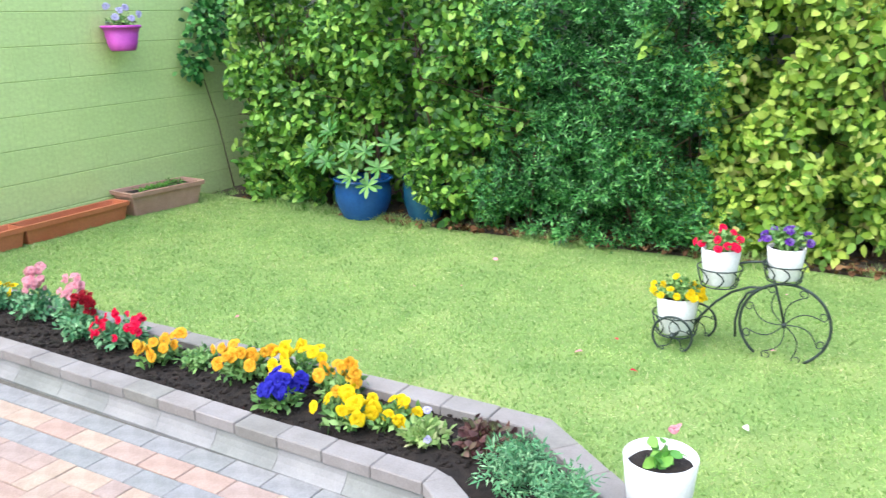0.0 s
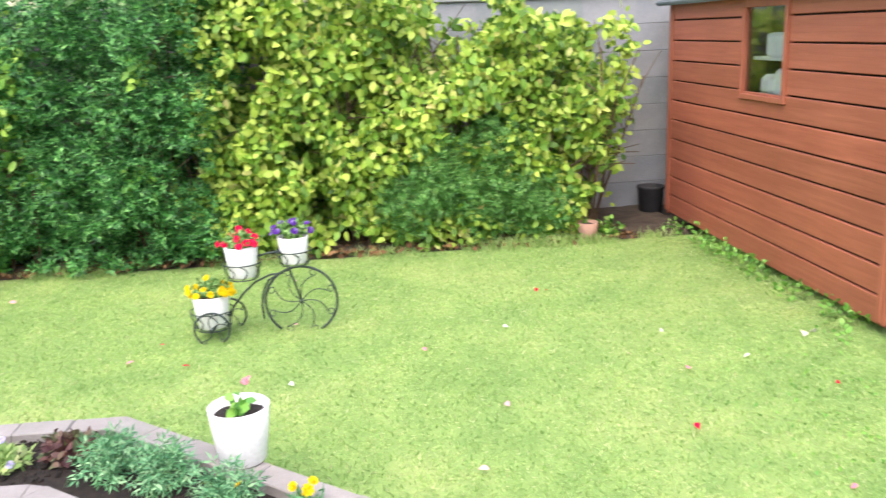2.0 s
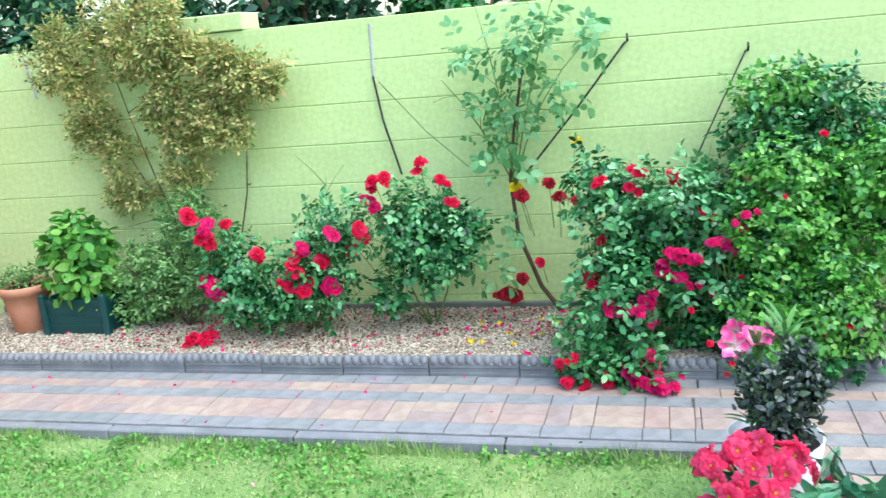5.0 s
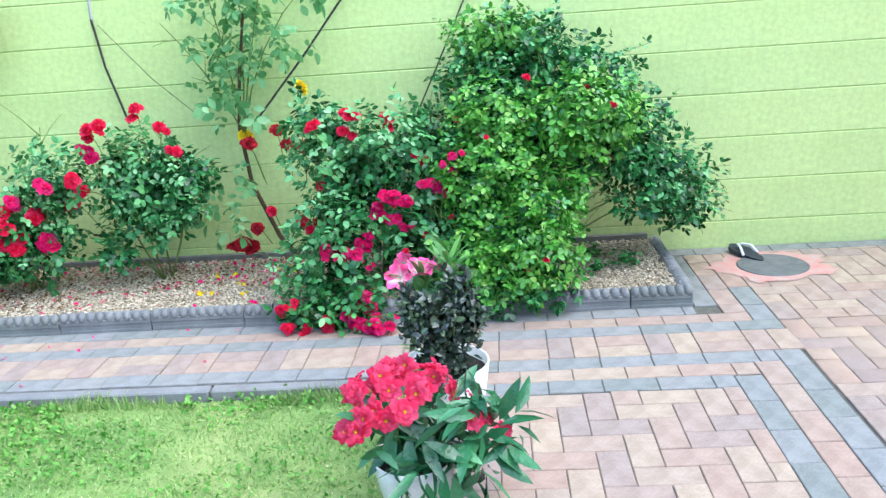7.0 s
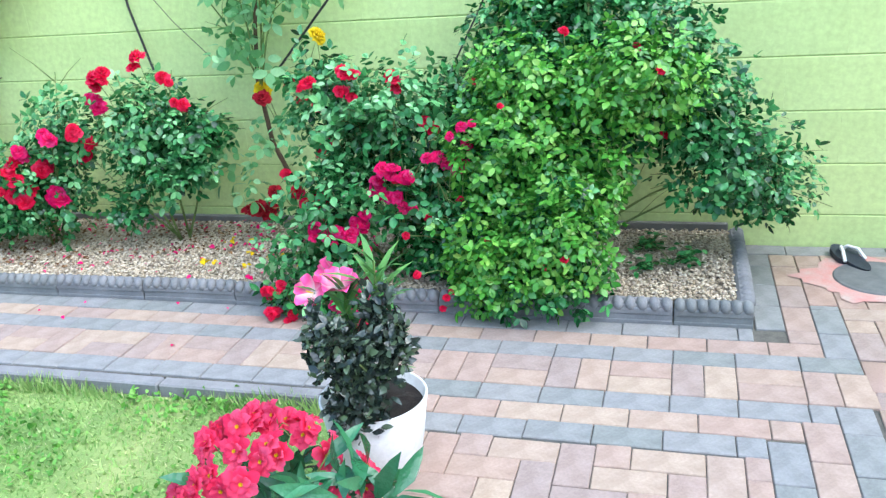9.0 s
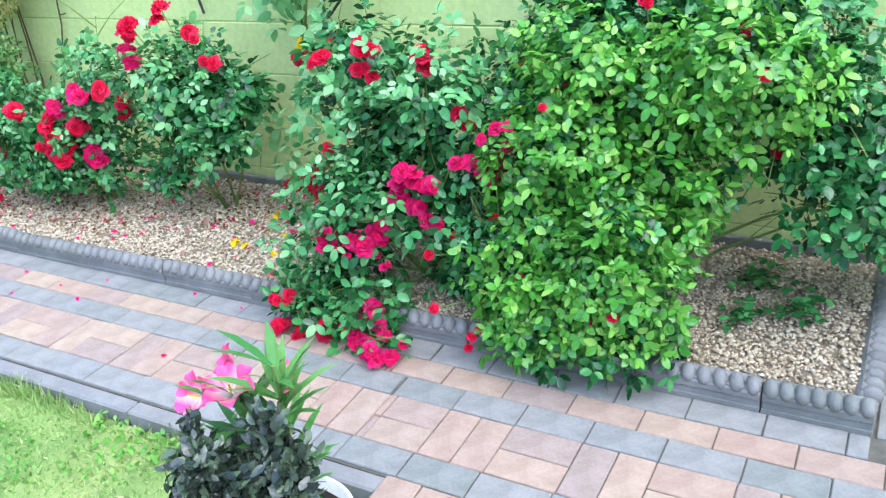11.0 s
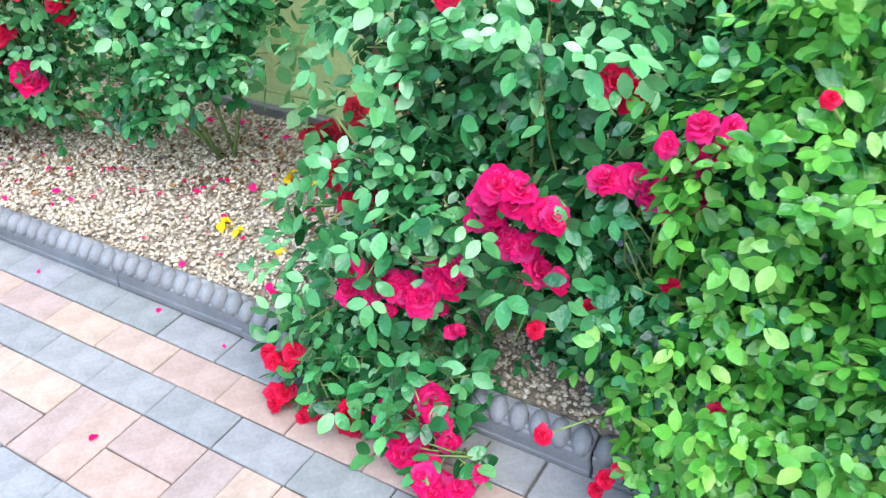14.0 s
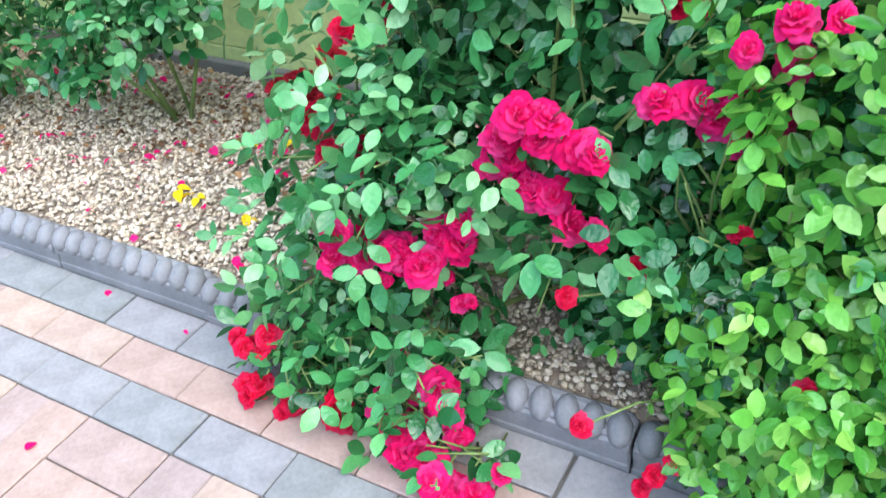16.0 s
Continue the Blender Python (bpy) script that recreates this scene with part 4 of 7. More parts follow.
# roof
slope = math.degrees(math.atan2(AP - SH, SW / 2))
half_len = math.hypot(SW / 2 + 0.1, (AP - SH) * (SW / 2 + 0.1) / (SW / 2))
for sg in (-1, 1):
    bm = bmesh.new()
    box(bm, 0, half_len, -0.09, SL + 0.09, 0.0, 0.022, 0.004, pose(SW / 2, 0, AP, 0, slope, 0) if sg > 0 else pose(SW / 2, 0, AP) @ Matrix.Diagonal((-1, 1, 1, 1)) @ pose(0, 0, 0, 0, slope, 0))
    part("roof_panel", bm, M["felt"], shed, "grey-green roofing felt")
    bm = bmesh.new()
    box(bm, 0, half_len, -0.115, -0.092, -0.075, 0.018, 0.004, pose(SW / 2, 0, AP, 0, slope, 0) if sg > 0 else pose(SW / 2, 0, AP) @ Matrix.Diagonal((-1, 1, 1, 1)) @ pose(0, 0, 0, 0, slope, 0))
    part("barge_board", bm, M["shed_wood"], shed)
    ex = SW / 2 + sg * (SW / 2 + 0.085)
    bm = bmesh.new()
    box(bm, ex - 0.01, ex + 0.01, -0.08, SL + 0.08, SH - 0.045, SH - 0.004, 0.003)
    part("fascia", bm, M["felt"], shed)
# door
door = new("door", None)
door.parent = shed
door.empty_display_size = 0.1
DX0, DX1, DZ0, DZ1 = 0.558, 1.272, 0.07, 1.742
nb = 5
for k in range(nb):
    w = (DX1 - DX0) / nb
    bm = bmesh.new()
    box(bm, DX0 + k * w + 0.0025, DX0 + (k + 1) * w - 0.0025, -0.03, -0.006, DZ0, DZ1, 0.005)
    part("door_board", bm, M["door_wood"], door)
# solid dark strip painted as the shade in the gap beside the door
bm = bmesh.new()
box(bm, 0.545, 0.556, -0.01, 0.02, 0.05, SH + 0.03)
part("door_gap", bm, M["shed_shade"], door)
for z in (0.22, 0.965, 1.58):
    bm = bmesh.new()
    box(bm, DX1 - 0.005, DX1 + 0.03, -0.04, -0.03, z - 0.05, z + 0.05, 0.002)
    vs = [bm.verts.new(p) for p in ((DX1, -0.036, z - 0.018), (DX1, -0.036, z + 0.018), (DX1 - 0.13, -0.036, z + 0.006), (DX1 - 0.13, -0.036, z - 0.006))]
    bk = [bm.verts.new((v.co.x, v.co.y + 0.007, v.co.z)) for v in vs]
    bm.faces.new(vs)
    for i in range(4):
        bm.faces.new((vs[i], vs[(i + 1) % 4], bk[(i + 1) % 4], bk[i]))
    part("hinge", bm, M["hinge"], door, "painted tee hinge")
bm = bmesh.new()
box(bm, DX0 + 0.01, DX0 + 0.15, -0.038, -0.03, 0.945, 0.99, 0.002)
tube(bm, [(DX0 - 0.04, -0.046, 0.968), (DX0 + 0.14, -0.046, 0.968)], 0.008, 8)
box(bm, DX0 + 0.1, DX0 + 0.14, -0.062, -0.036, 0.95, 0.985, 0.004)
box(bm, DX0 - 0.05, DX0 - 0.025, -0.05, -0.004, 0.95, 0.985, 0.002)
part("bolt", bm, M["steel"], door, "galvanised tower bolt")
# window
win = new("window", None)
win.parent = shed
win.empty_display_size = 0.1
for b in ((WY0 - 0.035, WY0, WZ0 - 0.035, SH), (WY1, WY1 + 0.035, WZ0 - 0.035, SH), (WY0, WY1, WZ1, SH), (WY0, WY1, WZ0 - 0.035, WZ0)):
    bm = bmesh.new()
    box(bm, -0.022, 0.03, b[0], b[1], b[2], b[3], 0.004)
    part("window_frame", bm, M["door_wood"], win)
gl, nt, b = nodes_of("window_glass")
b.inputs["Base Color"].default_value = (0.9, 0.95, 0.93, 1)
b.inputs["Transmission Weight"].default_value = 1.0
b.inputs["Roughness"].default_value = 0.03
bm = bmesh.new()
box(bm, 0.008, 0.012, WY0, WY1, WZ0, WZ1)
part("pane", bm, gl, win)
bm = bmesh.new()
box(bm, 0.065, 0.3, WY0 - 0.1, WY1 + 0.1, 0.98, 1.05, 0.005)
box(bm, 0.07, 0.2, WY0 + 0.04, WY0 + 0.26, 1.05, 1.22, 0.02)
box(bm, 0.075, 0.22, WY0 + 0.3, WY0 + 0.46, 1.05, 1.18, 0.03)
box(bm, 0.07, 0.2, WY0 - 0.05, WY1 + 0.05, 1.27, 1.29, 0.004)
box(bm, 0.075, 0.18, WY0 + 0.1, WY0 + 0.4, 1.29, 1.44, 0.02)
shelf = part("shelf", bm, M["white"], shed, "cluttered shelf behind the window")

# slabs on edge at the shed door, and rubble
for k, (x, y, w, rz) in enumerate(((3.31, 3.42, 0.2, -10), (3.53, 3.41, 0.24, -3), (3.78, 3.42, 0.22, 3))):
    bm = bmesh.new()
    box(bm, -w / 2, w / 2, -0.03, 0.03, -0.04, 0.045 + 0.012 * k, 0.006)
    ob = new("stone_slab", bm_mesh(bm, "stone_slab", M["kerb"]))
    ob.matrix_world = pose(x, y, 0, 0, 0, rz)
    tagged(ob, "pale grey stone slab on edge at the shed door", "slab", group="door slabs")
for x, y, z, rz, s in ((4.06, 3.34, 0.09, 20, 1.0), (4.16, 3.30, 0.12, -15, 1.0), (4.12, 3.36, 0.165, 8, 0.9), (4.24, 3.38, 0.19, 30, 0.85), (4.08, 3.40, 0.13, 50, 0.8), (4.2, 3.34, 0.23, -5, 0.7)):
    bm = bmesh.new()
    box(bm, -0.1, 0.1, -0.05, 0.05, -0.03, 0.03, 0.012)
    for v in bm.verts:
        v.co += noise.noise_vector(v.co * 9 + Vector((x * 7, y * 5, z))) * 0.012
    ob = new("broken_block", bm_mesh(bm, "broken_block", M["rubble"]))
    ob.matrix_world = pose(x, y, z, random.uniform(-8, 8), random.uniform(-8, 8), rz) @ Matrix.Diagonal((s, s, s, 1))
    tagged(ob, "grey broken concrete block stacked beside the shed", "block", group="rubble pile")


# ---- paving, piece by piece ----
pp = Paving(path, 0.0)
pt = Paving(patio, 0.0)
for x0, x1, end, seam, key, joint in ((3.783, 3.878, -2.18, -0.95, "paver_grey", -0.158), (3.688, 3.783, -2.39, -0.86, "paver_buff", -0.25), (3.59, 3.688, -2.49, -0.92, "paver_grey", -0.337), (3.289, 3.389, -2.375, -0.83, "paver_grey", -0.33)):
    pp.row_y(x0, x1, seam, 3.39, key, joint)
    pt.row_y(x0, x1, end, seam, key, joint)
pp.basket(3.389, 3.59, -0.95, 3.36, -0.335)
pt.basket(3.389, 3.59, -2.585, -0.95, -0.335)
pp.finish()
pt.row_y(3.19, 3.289, -2.272, -1.095, "paver_buff", -1.2)
pt.row_y(3.092, 3.19, -2.17, -1.12, "paver_grey", -1.3)
pt.row_x(1.6, 3.19, -2.272, -2.17, "paver_grey")
pt.row_x(1.6, 3.289, -2.375, -2.272, "paver_buff", 0.08)
pt.row_x(1.6, 3.389, -2.478, -2.375, "paver_grey", 0.13)
pt.row_x(3.688, 4.1, -2.49, -2.39, "paver_grey", 0.02)
pt.row_x(3.88, 4.6, -2.29, -2.19, "paver_grey")
pt.row_x(3.783, 4.6, -2.39, -2.29, "paver_buff", 0.1)
pt.row_y(4.61, 4.715, -4.4, -2.19, "paver_grey")
pt.herring(2.0, 3.092, -2.17, -1.12)
pt.row_x(4.1, 4.6, -2.49, -2.39, "paver_buff")
pt.herring(3.688, 4.61, -3.9, -2.49)
pt.herring(2.3, 3.688, -3.2, -2.49)
pt.herring(1.5, 2.0, -2.17, -1.0)
pt.row_x(1.5, 3.05, -1.12, -1.0, "paver_buff")
pt.herring(2.0, 4.61, -5.7, -3.9)
pt.herring(1.5, 2.0, -5.7, -2.49)
pt.herring(2.0, 2.3, -3.9, -2.49)
pt.herring(2.3, 3.688, -3.9, -3.2)
pt.finish()

terrace.matrix_world = pose(-1.8, 2.31, 0, 0, 0, -1.75) @ pose(1.8, -2.31, 0)
tr = Paving(terrace, -0.02)
tr.row_x(-4.6, -1.08, 2.31, 2.41, "paver_grey")
tr.row_x(-4.6, -0.97, 2.207, 2.31, "paver_buff", 0.1)
tr.row_x(-4.6, -0.85, 2.105, 2.207, "paver_grey", 0.05)
tr.herring(-3.9, -0.6, 1.2, 2.105)
tr.herring(-5.3, 1.45, -5.7, -0.99)
tr.herring(-5.3, -3.9, -0.99, 2.129)
tr.herring(-3.9, 1.4, -0.99, 1.2, [(-5.4, -1.0), (1.85, -1.0), (1.4, 0.55), (0.7, 1.6), (-5.4, 1.6)])
tr.herring(-0.95, 0.5, 1.2, 2.33, [(-0.6, 1.2), (0.5, 1.2), (0.0, 1.56), (-0.85, 2.28), (-0.85, 2.105), (-0.6, 2.105)])
tr.finish()


# ---- hedge ----
bm = bmesh.new()
bmesh.ops.create_grid(bm, x_segments=150, y_segments=18, size=1.0, matrix=pose(-1.35, 6.28, LAWN_Z) @ Matrix.Diagonal((3.98, 0.56, 1, 1)))
for v in bm.verts:
    v.co.z += 0.012 * noise.noise(v.co * 3) + 0.012 * noise.noise(v.co * 14) + (0.03 if v.co.y > 5.85 else -0.02)
tagged(new("hedge_soil", bm_mesh(bm, "hedge_soil", M["soil_ground"], True)), "dry brown soil and litter under the hedge", "soil", kind="structure")

def slab_points(n, x0, x1, y0, y1, z0, z1, front=0.5, wave=0.12):
    """Points in an upright hedge, most of them near its front (low y) and top."""
    x = RNG.uniform(x0, x1, n)
    z = RNG.uniform(z0, z1, n)
    x += np.array([0.28 * noise.noise(Vector((2.0, x0 + b * 1.7, 0.5))) for b in z]) + RNG.normal(size=n) * 0.08
    t = np.abs(RNG.normal(size=n)) * (1 - front)
    bulge = np.array([noise.noise(Vector((a * 1.6, b * 1.8, 3.1))) for a, b in zip(x, z)])
    bulge += 0.5 * np.array([noise.noise(Vector((a * 4.5, b * 4.5, 8.3))) for a, b in zip(x, z)])
    y = y0 + wave * bulge + t * (y1 - y0) - 0.05 * np.sin((z - z0) / (z1 - z0) * 3.1)
    gap = np.array([noise.noise(Vector((a * 3.3, b * 3.3, 21.0))) for a, b in zip(x, z)])
    edge = np.abs(x - (x0 + x1) / 2) / ((x1 - x0) / 2)
    y += np.clip(edge - 0.8, 0, 1) * 0.9 + np.clip(gap - 0.15, 0, 1) * 1.3
    return np.stack([x, y, z], 1)


def hedge_leaves(p, size, shape, out=(0, -1, 0.35)):
    n = len(p)
    way = RNG.normal(size=(n, 3)) * 0.8 + np.array([0, -0.5, -0.15])
    face = RNG.normal(size=(n, 3)) * 0.55 + np.array(out)
    return leaves(p, way, face, size * RNG.uniform(0.6, 1.3, n), shape)


def sprig_needles(pts, size):
    """Short upright sprigs of narrow leaves."""
    way0 = unit(RNG.normal(size=(len(pts), 3)) * 0.7 + np.array([0, -0.5, 0.5]))
    sets = []
    for k in range(9):
        a = k * 2.4
        s = np.cross(way0, np.array([0.3, 0.2, 0.93]))
        s = unit(s)
        t = np.cross(way0, s)
        rad = s * math.cos(a) + t * math.sin(a)
        p = pts + way0 * (size * 0.22 * k)
        sets.append(leaves(p, way0 * 0.55 + rad, way0, np.full(len(pts), size) * RNG.uniform(0.7, 1.2, len(pts)) * (1 - 0.05 * k), SLIM))
    return sets


def hedge_thing(name, label, x0, x1, seed, material, sets, woody=10, z1=1.6, y=6.1):
    ob = thing(name, label, "hedge", pose((x0 + x1) / 2, y, LAWN_Z), group="hedge along the grey wall")
    inv = Matrix.Translation((-(x0 + x1) / 2, -y, -LAWN_Z))
    rnd = random.Random(seed)
    bm = bmesh.new()
    for k in range(woody):
        bx = rnd.uniform(x0 + 0.1, x1 - 0.1)
        stem_mesh(bm, (bx, y + rnd.uniform(-0.15, 0.15), -0.08), [(bx + rnd.uniform(-0.35, 0.35), y + rnd.uniform(-0.25, 0.2), z1 * rnd.uniform(0.7, 1.0)) for _ in range(3)], 0.012, 0.1, 4, seed + k)
    st = tagged(part("stem", bm, M["cane"], ob), kind="stuff")
    st.matrix_basis = inv
    fo = foliage("foliage", sets, material, ob)
    fo.matrix_basis = inv
    return ob


TOPZ = 1.9
p1 = slab_points(21000, -4.95, -2.3, 5.78, 6.6, 0.02, TOPZ, 0.62, 0.24)
keep = ~((p1[:, 0] > -4.0) & (p1[:, 0] < -2.8) & (p1[:, 2] < 0.36) & (p1[:, 1] < 6.15)) & ~((np.abs(p1[:, 0] + 3.22 - 0.25 * (p1[:, 2] - 0.7)) < 0.09) & (p1[:, 2] < 1.3))
hedge_thing("privet_hedge", "dense mid green privet hedge growing behind two blue pots", -4.95, -2.3, 3, L["privet"], [hedge_leaves(p1[keep], 0.07, OVAL)])
p2 = slab_points(6200, -2.6, -0.75, 5.74, 6.5, 0.0, TOPZ, 0.7, 0.24)
p2b = slab_points(2600, -2.75, -1.1, 5.72, 6.1, 0.6, TOPZ, 0.7, 0.2)
hedge_thing("fine_leaved_hedge", "dark blue-green fine-leaved evergreen shrub in the hedge", -2.75, -0.85, 5, L["fine"], sprig_needles(p2, 0.058) + [hedge_leaves(slab_points(3500, -2.75, -0.8, 6.2, 6.6, 0.0, TOPZ, 0.5, 0.08), 0.085, BROAD)])
p2b = p2b[np.array([noise.noise(Vector((q[0] * 1.5, 9.0, q[2] * 1.5))) > -0.02 for q in p2b])]
hedge_thing("privet_hedge", "mid green privet shoots growing through the evergreen shrub", -2.75, -1.1, 7, L["privet"], [hedge_leaves(p2b, 0.07, OVAL)], 4)
p3 = slab_points(29000, -1.2, 2.02, 5.82, 6.6, 0.0, 2.04, 0.6, 0.16)
hole = np.array([noise.noise(Vector((a * 2.4, 5.5, c * 2.4))) for a, b, c in p3]) > 0.34
low_top = 1.95 - 0.2 * np.clip(p3[:, 0], -0.6, 2) + 0.12 * np.sin(p3[:, 0] * 9) * np.sin(p3[:, 0] * 3.7)
p3 = p3[~hole & (p3[:, 2] < low_top)]
hedge_thing("golden_hedge", "yellow-green golden privet hedge with thin woody gaps", -1.2, 2.25, 9, L["golden"], [hedge_leaves(p3, 0.07, OVAL), hedge_leaves(slab_points(5000, -1.1, 1.9, 6.3, 6.65, 0.1, 1.6, 0.5, 0.08), 0.085, BROAD)], 13, 1.55)
p4 = in_blobs([(1.0, 5.9, 0.35, 0.35, 0.2, 0.4), (1.35, 5.88, 0.3, 0.4, 0.2, 0.36), (1.15, 5.92, 0.7, 0.3, 0.18, 0.3), (1.55, 5.9, 0.22, 0.28, 0.18, 0.28), (0.72, 5.86, 0.5, 0.3, 0.18, 0.42), (0.5, 5.88, 0.3, 0.28, 0.18, 0.3)], 4800, 0.6)[0]
p4 = p4[p4[:, 2] > -0.04]
hedge_thing("low_evergreen_shrub", "low dark green fine-leaved shrub at the foot of the hedge", 0.75, 1.8, 11, L["laurel"], sprig_needles(p4, 0.042), 4, 0.7)
iv = in_blobs([(-5.2, 6.05, 1.45, 0.16, 0.4, 0.35), (-5.25, 5.85, 1.15, 0.08, 0.25, 0.2), (-5.25, 6.2, 1.8, 0.15, 0.4, 0.3)], 900, 0.4)
ivy = thing("ivy", "dark green ivy spilling over the green wall corner", "climber", pose(-5.25, 6.3, 0.9))
fo = foliage("foliage", [leaves(iv[0], iv[1] + RNG.normal(size=(900, 3)) * 0.5 + np.array([0, 0, -0.5]), iv[1] + np.array([1.2, -0.4, 0.3]), RNG.uniform(0.04, 0.08, 900), ROUND)], L["fine"], ivy)
fo.matrix_basis = pose(5.25, -6.3, -0.9)
bm = bmesh.new()
tube(bm, [(0.0, -0.1, -0.9), (-0.03, -0.2, -0.3), (-0.04, -0.35, 0.2), (0.0, -0.5, 0.3)], 0.006, 5, 0.5)
tagged(part("stem", bm, M["cane"], ivy), kind="stuff")


# conifers and trees beyond the green wall
def tree_behind(name, label, x, y, h, r, material, n, size, seed):
    ob = thing(name, label, "tree", pose(x, y, -0.1), group="trees beyond the wall")
    bm = bmesh.new()
    stem_mesh(bm, (0, 0, 0), [(0.1, 0.05, h * 0.92), (-0.15, 0.3, h * 0.7), (0.15, -0.3, h * 0.75)], 0.07, 0.05, 6, seed)
    part("trunk", bm, M["cane"], ob)
    blobs = []
    rnd = random.Random(seed)
    for k in range(14):
        z = h * (0.35 + 0.6 * k / 13)
        w = r * (1.15 - 0.75 * k / 13)
        blobs.append((rnd.uniform(-0.35, 0.35) * w, rnd.uniform(-0.6, 0.6) * w, z, w * 0.62, w * 0.75, h * 0.13))
    foliage("crown", [bush_leaves(blobs, n, size, BROAD, 0.55)], material, ob)
    return ob


for k, (x, y, h, r, mk) in enumerate(((5.75, 3.6, 2.9, 0.85, "conifer"), (5.8, 2.5, 2.6, 0.75, "conifer"), (5.75, 1.4, 2.9, 0.7, "conifer"), (5.8, 0.6, 2.3, 0.7, "fine"), (5.9, -0.2, 2.05, 0.6, "privet"), (5.8, 4.7, 3.1, 0.9, "conifer"))):
    tree_behind("conifer_tree" if mk == "conifer" else "shrub_tree", "dark green conifer showing above the garden wall" if mk == "conifer" else "green leafy shrub showing above the garden wall", x, y, h, r, L[mk], 7000, 0.085, 20 + k)


# ---- pots and planters ----
def round_pot(name, label, m, r0, r1, h, material, soil=0.86, rim=0.0, group="", wall=0.008, saucer=False):
    """A round pot of base radius r0, rim radius r1; with a hollow and its soil."""
    ob = thing(name, label, "pot", m, group)
    bm = bmesh.new()
    prof = [(0.0, 0.002), (r0 * 0.92, 0.0), (r0, 0.008), (r0 + (r1 - r0) * 0.55, h * 0.5)]
    if rim:
        prof += [(r0 + (r1 - r0) * 0.82, h - rim), (r1 + 0.008, h - rim + 0.004), (r1 + 0.012, h - 0.006)]
    prof += [(r1 + (0.008 if rim else 0.0), h - 0.003), (r1 + (0.004 if rim else -0.003), h), (r1 - wall, h - 0.003), (r1 - wall - (r1 - r0) * 0.3, h * 0.6), (0.0, h * 0.55)]
    lathe(bm, prof, 44)
    part("shell", bm, material, ob, smooth=True)
    rs = r0 + (r1 - r0) * soil - wall
    bm = bmesh.new()
    lathe(bm, [(rs, h * soil - 0.004), (rs * 0.66, h * soil + 0.004), (rs * 0.3, h * soil + 0.008), (0.001, h * soil + 0.006)], 28)
    for v in bm.verts:
        v.co.z += 0.005 * noise.noise(v.co * 40)
    part("soil", bm, M["black_soil"], ob)
    return ob


def trough(name, label, m, length, depth, h, flare, material, lip=0.012, soil=0.85):
    """A long planter with sloping sides, a rolled lip and soil."""
    ob = thing(name, label, "planter", m)
    bm = bmesh.new()

    def ring(k, z, inset=0.0):
        a, b = length / 2 + flare * k - inset, depth / 2 + flare * k - inset
        return [bm.verts.new(p) for p in ((-a, -b, z), (a, -b, z), (a, b, z), (-a, b, z))]

    rings = [ring(0, 0), ring(0.85, h - 0.035), ring(0.85, h - 0.033, -lip), ring(1, h, -lip), ring(1, h, 0.012), ring(0.6, h * 0.6, 0.014)]
    for a, b in zip(rings, rings[1:]):
        for i in range(4):
            bm.faces.new((a[i], a[(i + 1) % 4], b[(i + 1) % 4], b[i]))
    bm.faces.new(rings[0][::-1])
    bm.faces.new(rings[-1])
    bmesh.ops.bevel(bm, geom=[e for e in bm.edges if abs(e.verts[0].co.z - e.verts[1].co.z) > 0.001], offset=0.008, segments=2, affect="EDGES", profile=0.5)
    part("shell", bm, material, ob)
    bm = bmesh.new()
    a, b, z = length / 2 + flare * soil - 0.016, depth / 2 + flare * soil - 0.016, h * soil
    bmesh.ops.create_grid(bm, x_segments=14, y_segments=5, size=1.0, matrix=pose(0, 0, z) @ Matrix.Diagonal((a, b, 1, 1)))
    for v in bm.verts:
        v.co.z += 0.008 * noise.noise(v.co * 25)
    part("soil", bm, M["black_soil"], ob)
    return ob


def plant(name, label, category, at, material, sets, stem_tips=(), stem_r=0.004, group="", twigs=2, stem_mat="green_stem", seed=1):
    """A plant with stems and foliage, in its own space at its root."""
    ob = thing(name, label, category, pose(*at), group)
    if stem_tips:
        bm = bmesh.new()
        stem_mesh(bm, (0, 0, 0), stem_tips, stem_r, 0.12, twigs, seed)
        tagged(part("stem", bm, M[stem_mat], ob), kind="stuff")
    if sets:
        foliage("foliage", sets, material, ob)
    return ob


# west wall planters
trough("terracotta_trough", "orange-red terracotta trough, empty, at the foot of the wall", pose(-5.15, 4.37, 0.03, 0, 0, 90), 0.84, 0.13, 0.14, 0.02, M["terracotta_red"], soil=0.6)
trough("terracotta_trough", "orange-red terracotta trough, empty, at the foot of the wall", pose(-5.15, 3.5, 0.03, 0, 0, 90), 0.8, 0.13, 0.14, 0.02, M["terracotta_red"], soil=0.6)
trough("clay_trough", "pinkish-brown clay trough with low green weeds", pose(-5.13, 5.19, 0.03, 0, 0, 82), 0.6, 0.2, 0.19, 0.035, M["stone_pink"], 0.018)
plant("weeds", "low bright green weeds filling a clay trough", "weeds", (-5.13, 5.22, 0.19), L["hydrangea"], [bush_leaves([(0, 0.05 * k - 0.2, 0.03, 0.08, 0.06, 0.03) for k in range(9)], 420, 0.022, SMALL, 0.3)])
